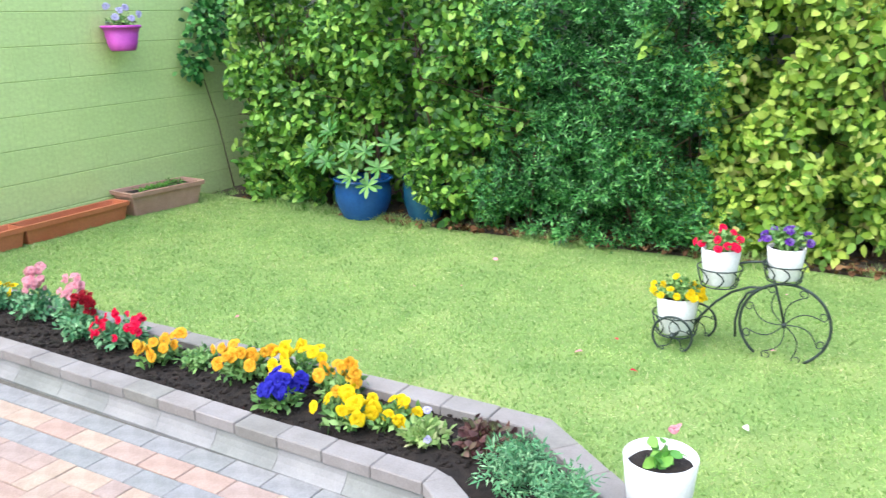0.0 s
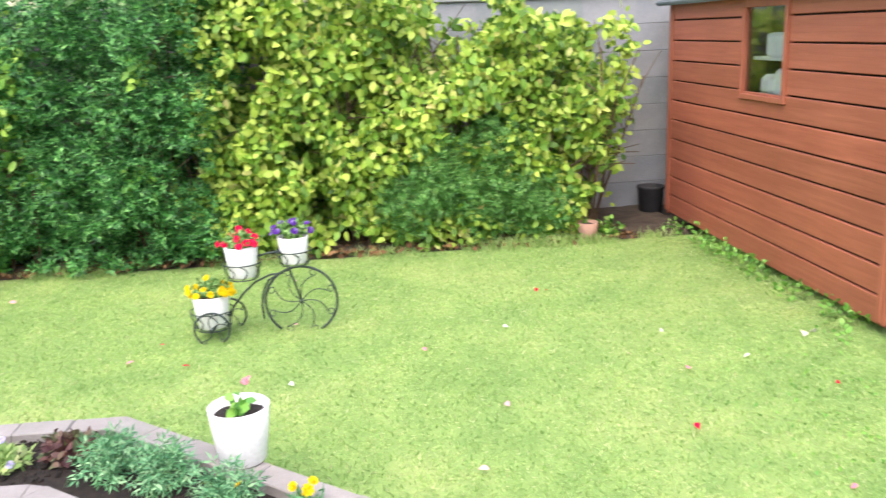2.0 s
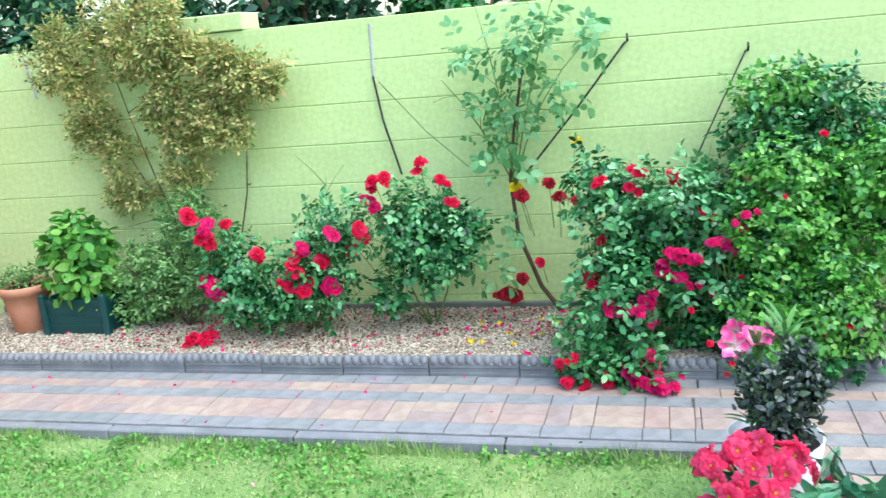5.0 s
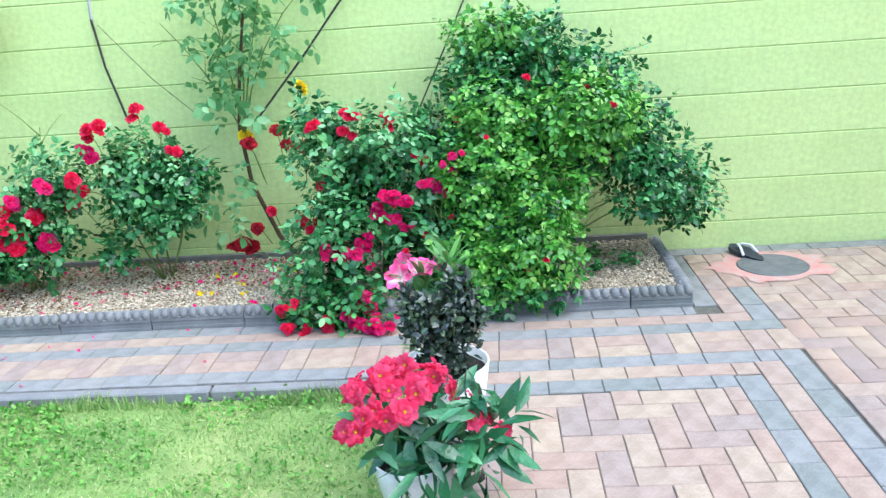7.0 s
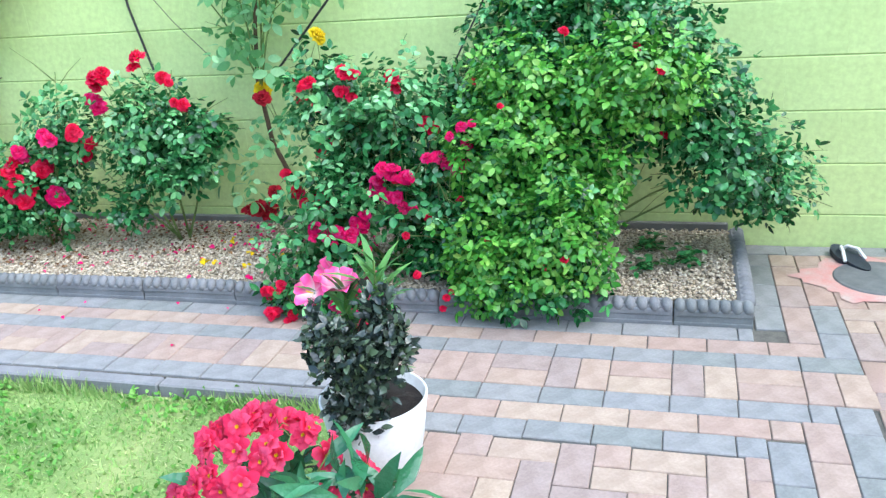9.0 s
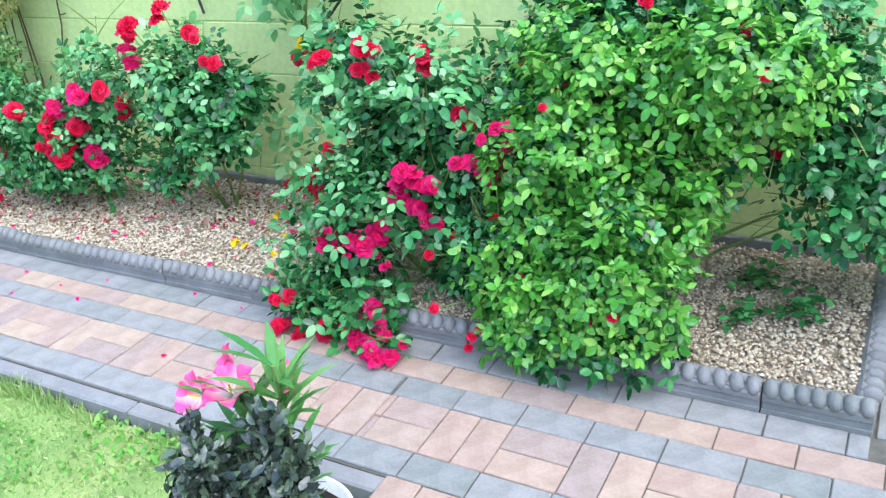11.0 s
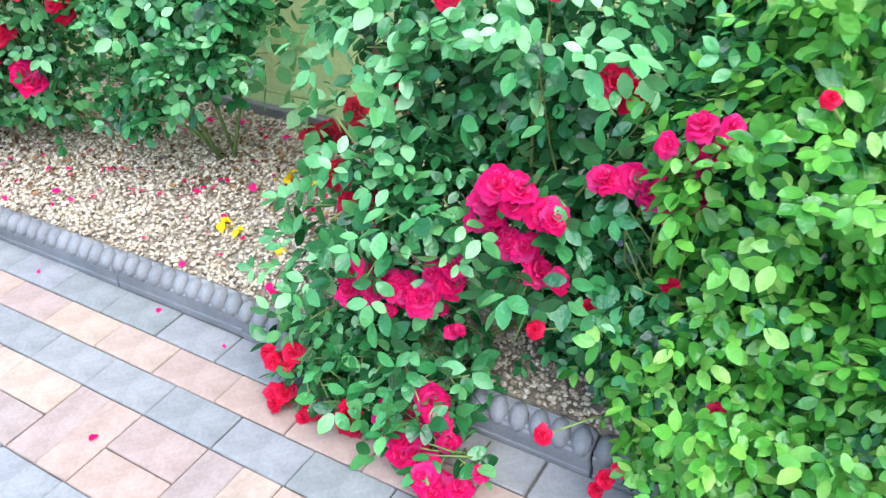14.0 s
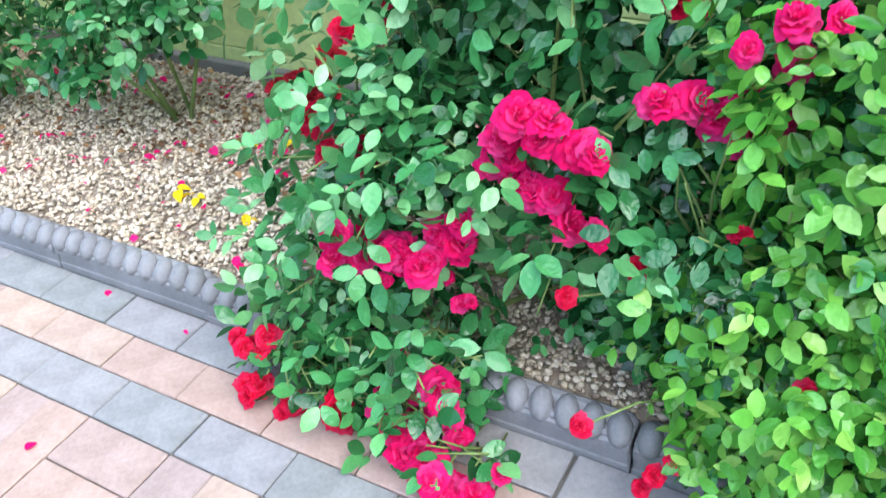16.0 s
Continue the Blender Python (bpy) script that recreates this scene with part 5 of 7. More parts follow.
# hanging pot
hang = thing("wall_pot", "magenta ribbed plastic pot hung on the green wall", "pot", pose(-5.2, 5.06, 1.29))
bm = bmesh.new()
lathe(bm, [(0.0, 0.0), (0.09, 0.0), (0.1, 0.02), (0.115, 0.07), (0.112, 0.075), (0.125, 0.12), (0.121, 0.125), (0.135, 0.165), (0.15, 0.17), (0.15, 0.19), (0.135, 0.19), (0.12, 0.12), (0.0, 0.11)], 36)
part("shell", bm, M["magenta"], hang, smooth=True)
bm = bmesh.new()
box(bm, -0.15, -0.13, -0.02, 0.02, 0.1, 0.22, 0.004)
part("bracket", bm, M["steel"], hang)
pl = plant("violets", "pale violet flowers in a magenta wall pot", "flower", (-5.2, 5.06, 1.44), L["climber_low"], [bush_leaves([(0, 0, 0.06, 0.13, 0.15, 0.07)], 260, 0.035, SMALL, 0.4)], [(0.05, -0.1, 0.12), (0.0, 0.1, 0.14), (-0.02, 0.0, 0.18)], 0.002)
for p in ((0.1, -0.13, 0.1), (0.05, -0.04, 0.15), (0.0, 0.06, 0.17), (0.05, 0.14, 0.12), (0.08, 0.04, 0.09), (-0.02, -0.1, 0.18)):
    bloom("lilac_flat", p, 0.055, pl, (1, -0.6, 0.3))
for k, (x, y, mk, r) in enumerate(((-3.58, 5.86, "blue_glaze", 0.225), (-3.08, 5.97, "teal_glaze", 0.165))):
    ob = thing("glazed_pot", "deep blue glazed ceramic pot under the hedge" if k == 0 else "smaller teal-blue glazed ceramic pot under the hedge", "pot", pose(x, y, LAWN_Z), "glazed pots")
    bm = bmesh.new()
    h = 0.33 if k == 0 else 0.36
    lathe(bm, [(0, 0), (r * 0.7, 0), (r * 0.78, 0.02), (r * 1.0, h * 0.45), (r * 1.02, h * 0.75), (r * 0.95, h * 0.9), (r * 1.05, h * 0.93), (r * 1.06, h * 0.99), (r * 0.96, h), (r * 0.88, h * 0.85), (0, h * 0.82)], 44)
    part("shell", bm, M[mk], ob, smooth=True)
lp, lw, lf = [], [], []
rnd = random.Random(19)
for q in ((-0.3, -0.12, 0.28), (-0.12, -0.22, 0.22), (0.08, -0.2, 0.12), (-0.2, -0.05, 0.42), (0.16, -0.12, 0.3), (0.26, -0.1, 0.18), (0.0, -0.1, 0.3), (0.2, -0.16, 0.05), (0.3, 0.0, 0.34), (-0.4, -0.02, 0.2)):
    up = Vector((q[0] * 0.8, -0.7, 0.6)).normalized()
    turn = up.to_track_quat("Z", "Y")
    for i in range(10):
        a = i * 2.4
        lp.append(q)
        lw.append(turn @ Vector((math.cos(a), math.sin(a), 0.1 + 0.07 * i + rnd.uniform(-0.2, 0.2))))
        lf.append(up)
lau = leaves(np.array(lp), np.array(lw), np.array(lf), RNG.uniform(0.08, 0.125, len(lp)), leaf_shape(((0.2, 0.07), (0.55, 0.15), (0.85, 0.11)), 0.2, 0.15))
plant("laurel", "glossy green laurel growing in a blue glazed pot", "shrub", (-3.52, 5.7, 0.24), L["laurel"], [lau], [(-0.2, -0.1, 0.4), (0.15, -0.1, 0.45), (0.0, 0.1, 0.5), (0.3, 0, 0.3)], 0.006)
plant("laurel", "glossy green laurel growing in a teal glazed pot", "shrub", (-3.0, 5.78, 0.22), L["privet"], [bush_leaves([(0.02, 0, 0.16, 0.2, 0.17, 0.18), (0.12, -0.05, 0.0, 0.16, 0.12, 0.14)], 620, 0.055, BROAD, 0.5, -0.2)], [(-0.1, -0.1, 0.25), (0.1, -0.05, 0.3)], 0.005)

# bed by the shed
round_pot("terracotta_pot", "terracotta pot with a thick rim beside the shed", pose(4.36, 2.9, 0.07), 0.10, 0.145, 0.29, M["terracotta"], 0.9, 0.055)
plant("small_shrub", "small green shrub with reddish tips in a terracotta pot", "shrub", (4.36, 2.9, 0.33), L["climber_low"], [bush_leaves([(0, 0, 0.07, 0.17, 0.17, 0.1), (0.0, -0.15, 0.13, 0.08, 0.08, 0.08), (-0.1, 0.12, 0.05, 0.1, 0.1, 0.06)], 800, 0.03, SMALL, 0.4)], [(-0.1, 0.1, 0.14), (0.1, -0.1, 0.18), (0, 0, 0.16)], 0.003)
gt = trough("plastic_planter", "dark green plastic box planter with corner posts", pose(4.39, 2.5, 0.065, 0, 0, 90), 0.40, 0.27, 0.22, 0.006, M["green_plastic"], 0.006)
for sx in (-1, 1):
    for sy in (-1, 1):
        bm = bmesh.new()
        box(bm, sx * 0.205 - 0.02, sx * 0.205 + 0.02, sy * 0.14 - 0.02, sy * 0.14 + 0.02, -0.003, 0.25, 0.006)
        part("corner_post", bm, M["green_plastic"], gt)
for z in (0.06, 0.12):
    bm = bmesh.new()
    box(bm, -0.18, 0.18, 0.142, 0.147, z - 0.004, z + 0.004)
    part("rib", bm, M["green_plastic"], gt)
hy = bush_leaves([(0, 0, 0.3, 0.2, 0.25, 0.2), (-0.04, -0.02, 0.14, 0.22, 0.25, 0.16), (0.0, 0.03, 0.46, 0.12, 0.15, 0.1), (0, 0.18, 0.34, 0.1, 0.1, 0.1), (0, -0.16, 0.36, 0.1, 0.1, 0.1)], 700, 0.075, ROUND, 0.6, -0.02, 0.35)
plant("hydrangea", "leafy bright green hydrangea in a dark green planter", "shrub", (4.39, 2.5, 0.24), L["hydrangea"], [hy], [(-0.1, 0.1, 0.45), (0.1, -0.1, 0.4), (0, 0, 0.55), (-0.1, -0.12, 0.35)], 0.006)

# climbers on the wall
cl = [(0, 0.64, 1.62, 0.12, 0.26, 0.16), (-0.02, 0.84, 1.52, 0.1, 0.16, 0.14), (-0.02, 0.45, 1.7, 0.12, 0.18, 0.12), (0, 0.6, 1.28, 0.08, 0.16, 0.16), (0, 0.62, 1.05, 0.08, 0.18, 0.16), (0.02, 0.48, 0.86, 0.08, 0.18, 0.16)]
cl2 = [(-0.08, 0.08, 1.6, 0.18, 0.26, 0.18), (-0.1, -0.08, 1.46, 0.2, 0.3, 0.16), (-0.05, -0.36, 1.44, 0.14, 0.2, 0.16), (-0.04, -0.5, 1.38, 0.08, 0.12, 0.08), (-0.06, 0.04, 1.24, 0.14, 0.22, 0.14), (-0.05, -0.18, 1.16, 0.13, 0.16, 0.14), (-0.04, 0.02, 0.98, 0.1, 0.18, 0.16), (-0.02, 0.12, 1.78, 0.1, 0.12, 0.09)]
SPRAY = random.Random(77)


def sprays(blobs, n=6):
    """Break broad clumps up into uneven hanging sprays."""
    out = []
    for x, y, z, a, b, c in blobs:
        for _ in range(n):
            u, w = SPRAY.uniform(-1, 1), SPRAY.uniform(-1, 1)
            s = SPRAY.uniform(0.14, 0.36)
            out.append((x + SPRAY.uniform(-0.4, 0.2) * a, y + u * b * 0.95, z + w * c * 1.0, a * s, b * s * 0.8, c * s * 1.1))
    return out


for name, bl, n, at, lab in (("climber", cl, 3600, (4.6, 1.75, 0.07), "thin golden-green climber hanging over the wall top"), ("climber", cl2, 8200, (4.6, 1.75, 0.07), "dense golden-green climber with bronze tips against the wall")):
    plant(name, lab, "climber", at, L["climber"], [bush_leaves(sprays(bl, 14), int(n * 0.5), 0.034, SMALL, 0.35, 0.3, 0.1, 5)], [(0.05, b[1] * 0.8, b[2] * 0.95) for b in bl[::2]], 0.006, "", 2, "cane", 31)
sh = [(0, 0, 0.34, 0.24, 0.32, 0.28), (0, 0.25, 0.3, 0.2, 0.25, 0.25), (-0.02, -0.1, 0.62, 0.18, 0.22, 0.2), (0, 0.3, 0.12, 0.2, 0.24, 0.1)]
plant("bushy_shrub", "grey-green small-leaved shrub at the foot of the climber", "shrub", (4.42, 1.86, 0.07), L["climber_low"], [bush_leaves(sh, 1700, 0.034, SMALL, 0.5, -0.02, 0.1, 5)], [(0, 0.1, 0.6), (0.05, -0.15, 0.5), (-0.1, 0.3, 0.4), (0, 0, 0.7)], 0.008, "", 3, "cane", 33)


# ---- roses ----
def rose(name, label, at, blobs, n, leaf, size, tips, blooms, light=(), seed=3, r=0.006, per=5, droop=0.2, root=(0, 0, 0), crowd=0, young="rose_light", shoots=0):
    """A rose bush: canes, sprigs of leaflets, blooms as (colour, x, y, z, size) in world metres."""
    ob = thing(name, label, "rose bush", pose(*at), "roses along the wall")
    a = Vector(at)
    bm = bmesh.new()
    stem_mesh(bm, root, [Vector(t) - a for t in tips], r, 0.12, 4, seed)
    for b in blooms:
        q = Vector(b[1:4]) - a
        tube(bm, [q * 0.72 + Vector((0.03, 0, -0.04)), q * 0.9 + Vector((0.02, 0, 0)), q], 0.0022, 4)
    rnd = random.Random(seed + 1)
    for _ in range(shoots):
        b = rnd.choice(blobs)
        d = Vector((rnd.uniform(-1, 0.1), rnd.uniform(-1, 1), rnd.uniform(-0.7, 0.9))).normalized()
        c = Vector(b[:3]) - a
        q = c + Vector((d.x * b[3], d.y * b[4], d.z * b[5])) * rnd.uniform(0.9, 1.2)
        q.z = max(q.z, 0.0)
        p = c + Vector((0.06, rnd.uniform(-0.08, 0.08), -0.05))
        mid = p.lerp(q, 0.5) + Vector((-0.03, rnd.uniform(-0.03, 0.03), rnd.uniform(0.01, 0.06)))
        tube(bm, [p, p.lerp(mid, 0.6), mid, mid.lerp(q, 0.6), q], 0.0024, 5, 0.6)
    tagged(part("cane", bm, M["green_stem"], ob, smooth=True), kind="stuff")
    loc = [(b[0] - a.x, b[1] - a.y, b[2] - a.z, b[3], b[4], b[5]) for b in blobs]
    foliage("foliage", [bush_leaves(loc, n, size, ROUND, 0.5, -0.04 - a.z + 0.04, droop, per)], L[leaf], ob)
    if light:
        loc = [(b[0] - a.x, b[1] - a.y, b[2] - a.z, b[3], b[4], b[5]) for b in light[0]]
        foliage("young_foliage", [bush_leaves(loc, light[1], size * 0.95, ROUND, 0.7, -a.z, droop, per)], L[young], ob)
    rnd = random.Random(seed)
    for b in blooms:
        bloom(b[0], Vector(b[1:4]) - a, b[4], ob)
        for _ in range(crowd):
            off = Vector((rnd.uniform(-0.03, 0.03), rnd.uniform(-0.045, 0.045), rnd.uniform(-0.04, 0.04)))
            bloom(b[0], Vector(b[1:4]) - a + off, b[4] * rnd.uniform(0.6, 0.95), ob)
    return ob


def cluster(key, pts, size, x=None):
    rnd = random.Random(len(pts) * 13 + int(size * 1000))
    return [(key, p[0] if x is None else x + rnd.uniform(-0.04, 0.04), p[-2], p[-1], size * rnd.uniform(0.8, 1.2)) for p in pts]


GZ = 0.07
rose("rose_bush", "small rose bush with bright red blooms on the gravel", (4.34, 1.5, GZ), [(4.25, 1.45, 0.45, 0.16, 0.2, 0.25), (4.2, 1.3, 0.3, 0.14, 0.16, 0.16)], 260, "rose", 0.038, [(4.15, 1.45, 0.7), (4.15, 1.3, 0.5), (4.2, 1.55, 0.4)],
     cluster("red", [(1.55, 0.79), (1.34, 0.73), (1.49, 0.62), (1.21, 0.56), (1.56, 0.11), (1.64, 0.10), (1.51, 0.65)], 0.085, 4.1) + cluster("pinkred", [(1.44, 0.74), (1.54, 0.42), (1.48, 0.4), (1.48, 0.33)], 0.085, 4.1), ([(4.22, 1.42, 0.45, 0.2, 0.26, 0.28)], 150), seed=41, crowd=1, young="rose_mid")
rose("rose_bush", "low rose bush with a dense cluster of red blooms", (4.33, 1.05, GZ), [(4.28, 1.0, 0.38, 0.2, 0.28, 0.25), (4.3, 0.85, 0.6, 0.15, 0.2, 0.2), (4.25, 1.15, 0.25, 0.15, 0.2, 0.15)], 430, "rose", 0.038, [(4.2, 0.95, 0.6), (4.2, 0.8, 0.6), (4.25, 1.1, 0.5), (4.4, 0.9, 0.9)],
     cluster("red", [(1.01, 0.53), (1.0, 0.46), (0.88, 0.51), (1.02, 0.37), (0.95, 0.4), (0.64, 0.67), (0.97, 0.36), (1.06, 0.38)], 0.085, 4.13) + cluster("pinkred", [(0.96, 0.59), (0.83, 0.34), (0.78, 0.64), (0.85, 0.38)], 0.08, 4.13), ([(4.24, 1.0, 0.45, 0.22, 0.32, 0.26), (4.26, 0.82, 0.72, 0.14, 0.2, 0.16)], 210), seed=43, crowd=1, young="rose_mid")
rose("rose_bush", "upright rose bush with a few red blooms", (4.42, 0.4, GZ), [(4.36, 0.42, 0.62, 0.2, 0.26, 0.26), (4.34, 0.35, 0.46, 0.16, 0.2, 0.14), (4.3, 0.58, 0.28, 0.08, 0.1, 0.14), (4.36, 0.2, 0.62, 0.14, 0.16, 0.16)], 620, "rose", 0.04, [(4.3, 0.5, 0.9), (4.35, 0.25, 0.9), (4.3, 0.6, 0.7), (4.4, 0.2, 0.7), (4.3, 0.6, 0.35)],
     cluster("red", [(0.52, 0.91), (0.24, 0.88), (0.32, 0.97), (0.19, 0.75), (0.6, 0.88), (0.74, 0.53), (0.66, 0.6)], 0.075, 4.26) + cluster("pinkred", [(0.66, 0.79), (0.61, 0.75), (0.64, 0.76)], 0.08, 4.26), ([(4.3, 0.42, 0.65, 0.22, 0.32, 0.28), (4.3, 0.3, 0.5, 0.18, 0.26, 0.14)], 240), seed=45, crowd=1, young="rose_mid")
tall = rose("climbing_rose", "tall thin climbing rose with broad leaves tied to the wall", (4.62, -0.28, GZ), [(4.5, -0.17, 1.5, 0.12, 0.22, 0.2), (4.5, -0.45, 1.55, 0.1, 0.12, 0.15), (4.5, 0.13, 1.38, 0.1, 0.15, 0.16), (4.5, -0.03, 1.15, 0.1, 0.15, 0.15), (4.5, -0.26, 1.22, 0.1, 0.14, 0.14), (4.5, -0.06, 0.93, 0.08, 0.1, 0.1), (4.5, 0.02, 0.58, 0.1, 0.12, 0.12), (4.45, -0.02, 0.35, 0.1, 0.12, 0.12)], 85, "rose_pale", 0.062,
            [(4.5, 0.05, 1.7), (4.5, -0.35, 1.75), (4.5, -0.15, 1.6), (4.5, 0.25, 1.35), (4.5, -0.5, 1.5)],
            cluster("yellow", [(-0.09, 0.77), (-0.41, 1.0)], 0.08, 4.5) + cluster("crimson", [(-0.27, 0.8), (-0.32, 0.73), (-0.13, 0.75), (-0.02, 0.23), (-0.1, 0.3), (0.03, 0.22), (-0.05, 0.2)], 0.09, 4.45) + cluster("red", [(-0.42, 0.72), (-0.21, 0.41)], 0.07, 4.4),
            ([(4.48, -0.12, 1.4, 0.14, 0.42, 0.34), (4.5, -0.05, 1.05, 0.1, 0.18, 0.18)], 60), seed=47, young="rose_pale", r=0.005, per=5, droop=0.5, root=(-0.09, 0.2, 0.72))
bm = bmesh.new()
tube(bm, [(0, 0, 0), (-0.02, 0.1, 0.15), (-0.06, 0.2, 0.45), (-0.08, 0.22, 0.75), (-0.1, 0.18, 1.0), (-0.1, 0.12, 1.3)], 0.014, 7, 0.5)
part("main_stem", bm, M["cane"], tall)

low = [(3.98, -0.62, 0.42, 0.16, 0.22, 0.2), (3.9, -0.6, 0.18, 0.16, 0.2, 0.15), (4.12, -0.8, 0.68, 0.2, 0.28, 0.2), (4.05, -0.95, 0.45, 0.2, 0.22, 0.25), (3.82, -0.55, 0.07, 0.08, 0.12, 0.08), (4.2, -0.65, 0.55, 0.15, 0.2, 0.3), (3.86, -0.72, 0.1, 0.1, 0.1, 0.1), (3.81, -0.45, 0.07, 0.06, 0.1, 0.06), (3.8, -0.7, 0.07, 0.07, 0.1, 0.07), (3.78, -0.8, 0.04, 0.05, 0.07, 0.04), (3.82, -0.56, 0.04, 0.06, 0.08, 0.04), (4.2, -0.55, 0.85, 0.15, 0.22, 0.16)]
rose("rose_bush", "rose bush with magenta-red blooms trailing over the edging", (4.15, -0.78, GZ), low, 1080, "rose", 0.041, [(3.95, -0.5, 0.6), (3.9, -0.6, 0.4), (3.85, -0.45, 0.25), (4.0, -0.9, 0.8), (3.8, -0.7, 0.1), (4.1, -0.7, 0.9), (3.95, -1.0, 0.6)],
     cluster("pinkred", [(-0.58, 0.36), (-0.6, 0.34), (-0.64, 0.33), (-0.68, 0.33), (-0.72, 0.36), (-0.76, 0.36), (-0.71, 0.32)], 0.055, 3.86) + cluster("pinkred", [(-0.85, 0.57), (-0.81, 0.49), (-0.83, 0.46), (-0.94, 0.54), (-0.9, 0.46), (-0.92, 0.42)], 0.066, 3.91)
     + cluster("red", [(-0.46, 0.46), (-0.56, 0.43), (-0.57, 0.35), (-0.86, 0.55)], 0.06, 3.97) + cluster("pinkred", [(-1.06, 0.6), (-1.09, 0.58), (-1.12, 0.6), (-1.16, 0.72)], 0.06, 3.96)
     + cluster("pinkred", [(3.8, -0.75, 0.14), (3.8, -0.75, 0.09), (3.8, -0.67, 0.05), (3.77, -0.68, 0.03), (3.72, -0.755, 0.03), (3.71, -0.79, 0.03), (3.715, -0.85, 0.03), (3.75, -0.73, 0.03)], 0.064) + cluster("red", [(3.78, -0.36, 0.11), (3.78, -0.43, 0.14), (3.76, -0.4, 0.03), (3.75, -0.48, 0.03), (3.76, -0.57, 0.03)], 0.058)
     + cluster("pinkred", [(-0.67, 0.11), (-0.69, 0.18), (-0.76, 0.25)], 0.04, 3.86) + cluster("red", [(-0.87, 0.88), (-0.55, 0.88), (-0.7, 0.92), (-0.68, 0.84), (-1.02, 0.69), (-0.55, 0.6)], 0.065, 4.02),
     ([(4.1, -0.85, 0.82, 0.2, 0.28, 0.15), (3.88, -0.45, 0.25, 0.1, 0.15, 0.15), (3.92, -0.62, 0.45, 0.12, 0.22, 0.22), (4.1, -0.6, 0.75, 0.16, 0.24, 0.2)], 420), young="rose_mid", seed=49, crowd=2, shoots=110)
big = [(4.35, -1.55, 0.75, 0.3, 0.5, 0.38), (4.42, -1.35, 1.0, 0.25, 0.34, 0.26), (4.4, -1.75, 0.95, 0.25, 0.36, 0.24), (4.0, -1.42, 0.36, 0.2, 0.28, 0.28), (3.9, -1.33, 0.12, 0.14, 0.2, 0.14), (4.3, -2.1, 0.5, 0.25, 0.3, 0.22), (4.1, -1.2, 0.62, 0.2, 0.25, 0.25), (4.45, -2.25, 0.36, 0.15, 0.25, 0.16), (3.9, -1.55, 0.15, 0.1, 0.16, 0.14), (4.45, -1.05, 0.7, 0.2, 0.22, 0.22), (4.45, -1.5, 1.15, 0.2, 0.3, 0.16), (4.3, -1.95, 0.72, 0.25, 0.3, 0.25), (3.98, -1.15, 0.35, 0.14, 0.16, 0.26), (4.08, -1.0, 0.3, 0.12, 0.18, 0.2), (4.12, -0.95, 0.14, 0.12, 0.2, 0.1)]
light = [(4.1, -1.5, 0.5, 0.22, 0.32, 0.25), (4.0, -1.4, 0.3, 0.16, 0.28, 0.25), (4.15, -1.35, 0.85, 0.2, 0.25, 0.18), (4.4, -1.35, 1.2, 0.15, 0.25, 0.12), (3.93, -1.25, 0.28, 0.14, 0.22, 0.24), (4.1, -1.75, 0.85, 0.2, 0.3, 0.2), (3.87, -1.3, 0.2, 0.12, 0.2, 0.2), (3.88, -1.5, 0.32, 0.12, 0.22, 0.28), (4.0, -1.3, 0.6, 0.15, 0.25, 0.22)]
rose("rose_bush", "very large leafy rose bush leaning out over the edging", (4.4, -1.5, GZ), big, 5000, "rose", 0.035, [(4.4, -1.2, 1.1), (4.4, -1.6, 1.15), (4.35, -1.9, 1.0), (4.3, -2.2, 0.5), (4.0, -1.4, 0.5), (3.95, -1.3, 0.2), (4.1, -1.1, 0.7), (4.0, -1.65, 0.35), (4.5, -2.3, 0.4)],
     cluster("red", [(-1.5, 1.01), (-1.76, 0.95), (-1.18, 0.85), (-1.22, 0.69), (-1.26, 0.77), (-1.86, 0.63)], 0.05, 4.15) + cluster("red", [(-1.25, 0.32), (-1.11, 0.12), (-1.07, 0.05), (-1.09, 0.1), (-1.0, 0.21), (-1.54, 0.28), (-1.46, 0.23)], 0.034, 3.8) + cluster("red", [(-0.93, 0.32), (-1.02, 0.39), (-1.14, 0.45), (-1.31, 0.8), (-1.85, 0.9)], 0.032, 3.9), (light, 3300), seed=51, shoots=120)


ground_leaves = in_blobs([(4.3, -1.95, 0.1, 0.16, 0.12, 0.02), (4.45, -1.8, 0.1, 0.14, 0.14, 0.03), (4.2, -1.8, 0.1, 0.1, 0.08, 0.02)], 170, 0.3)
plant("fallen_shoot", "dark green rose shoot lying on the gravel under the bush", "shrub", (4.3, -1.9, GZ), L["rose"], [leaves(ground_leaves[0] - np.array([4.3, -1.9, GZ]), RNG.normal(size=(170, 3)) * np.array([1, 1, 0.2]), RNG.normal(size=(170, 3)) * 0.3 + np.array([0, 0, 1.0]), RNG.uniform(0.025, 0.045, 170), ROUND)], [(-0.1, 0.1, 0.03), (0.12, 0.1, 0.04)], 0.003)


# wires and ties on the wall
def wire(name, label, pts, r, material):
    bm = bmesh.new()
    tube(bm, pts, r, 6)
    ob = new(name, bm_mesh(bm, name, M[material]))
    return tagged(ob, label, "cable")


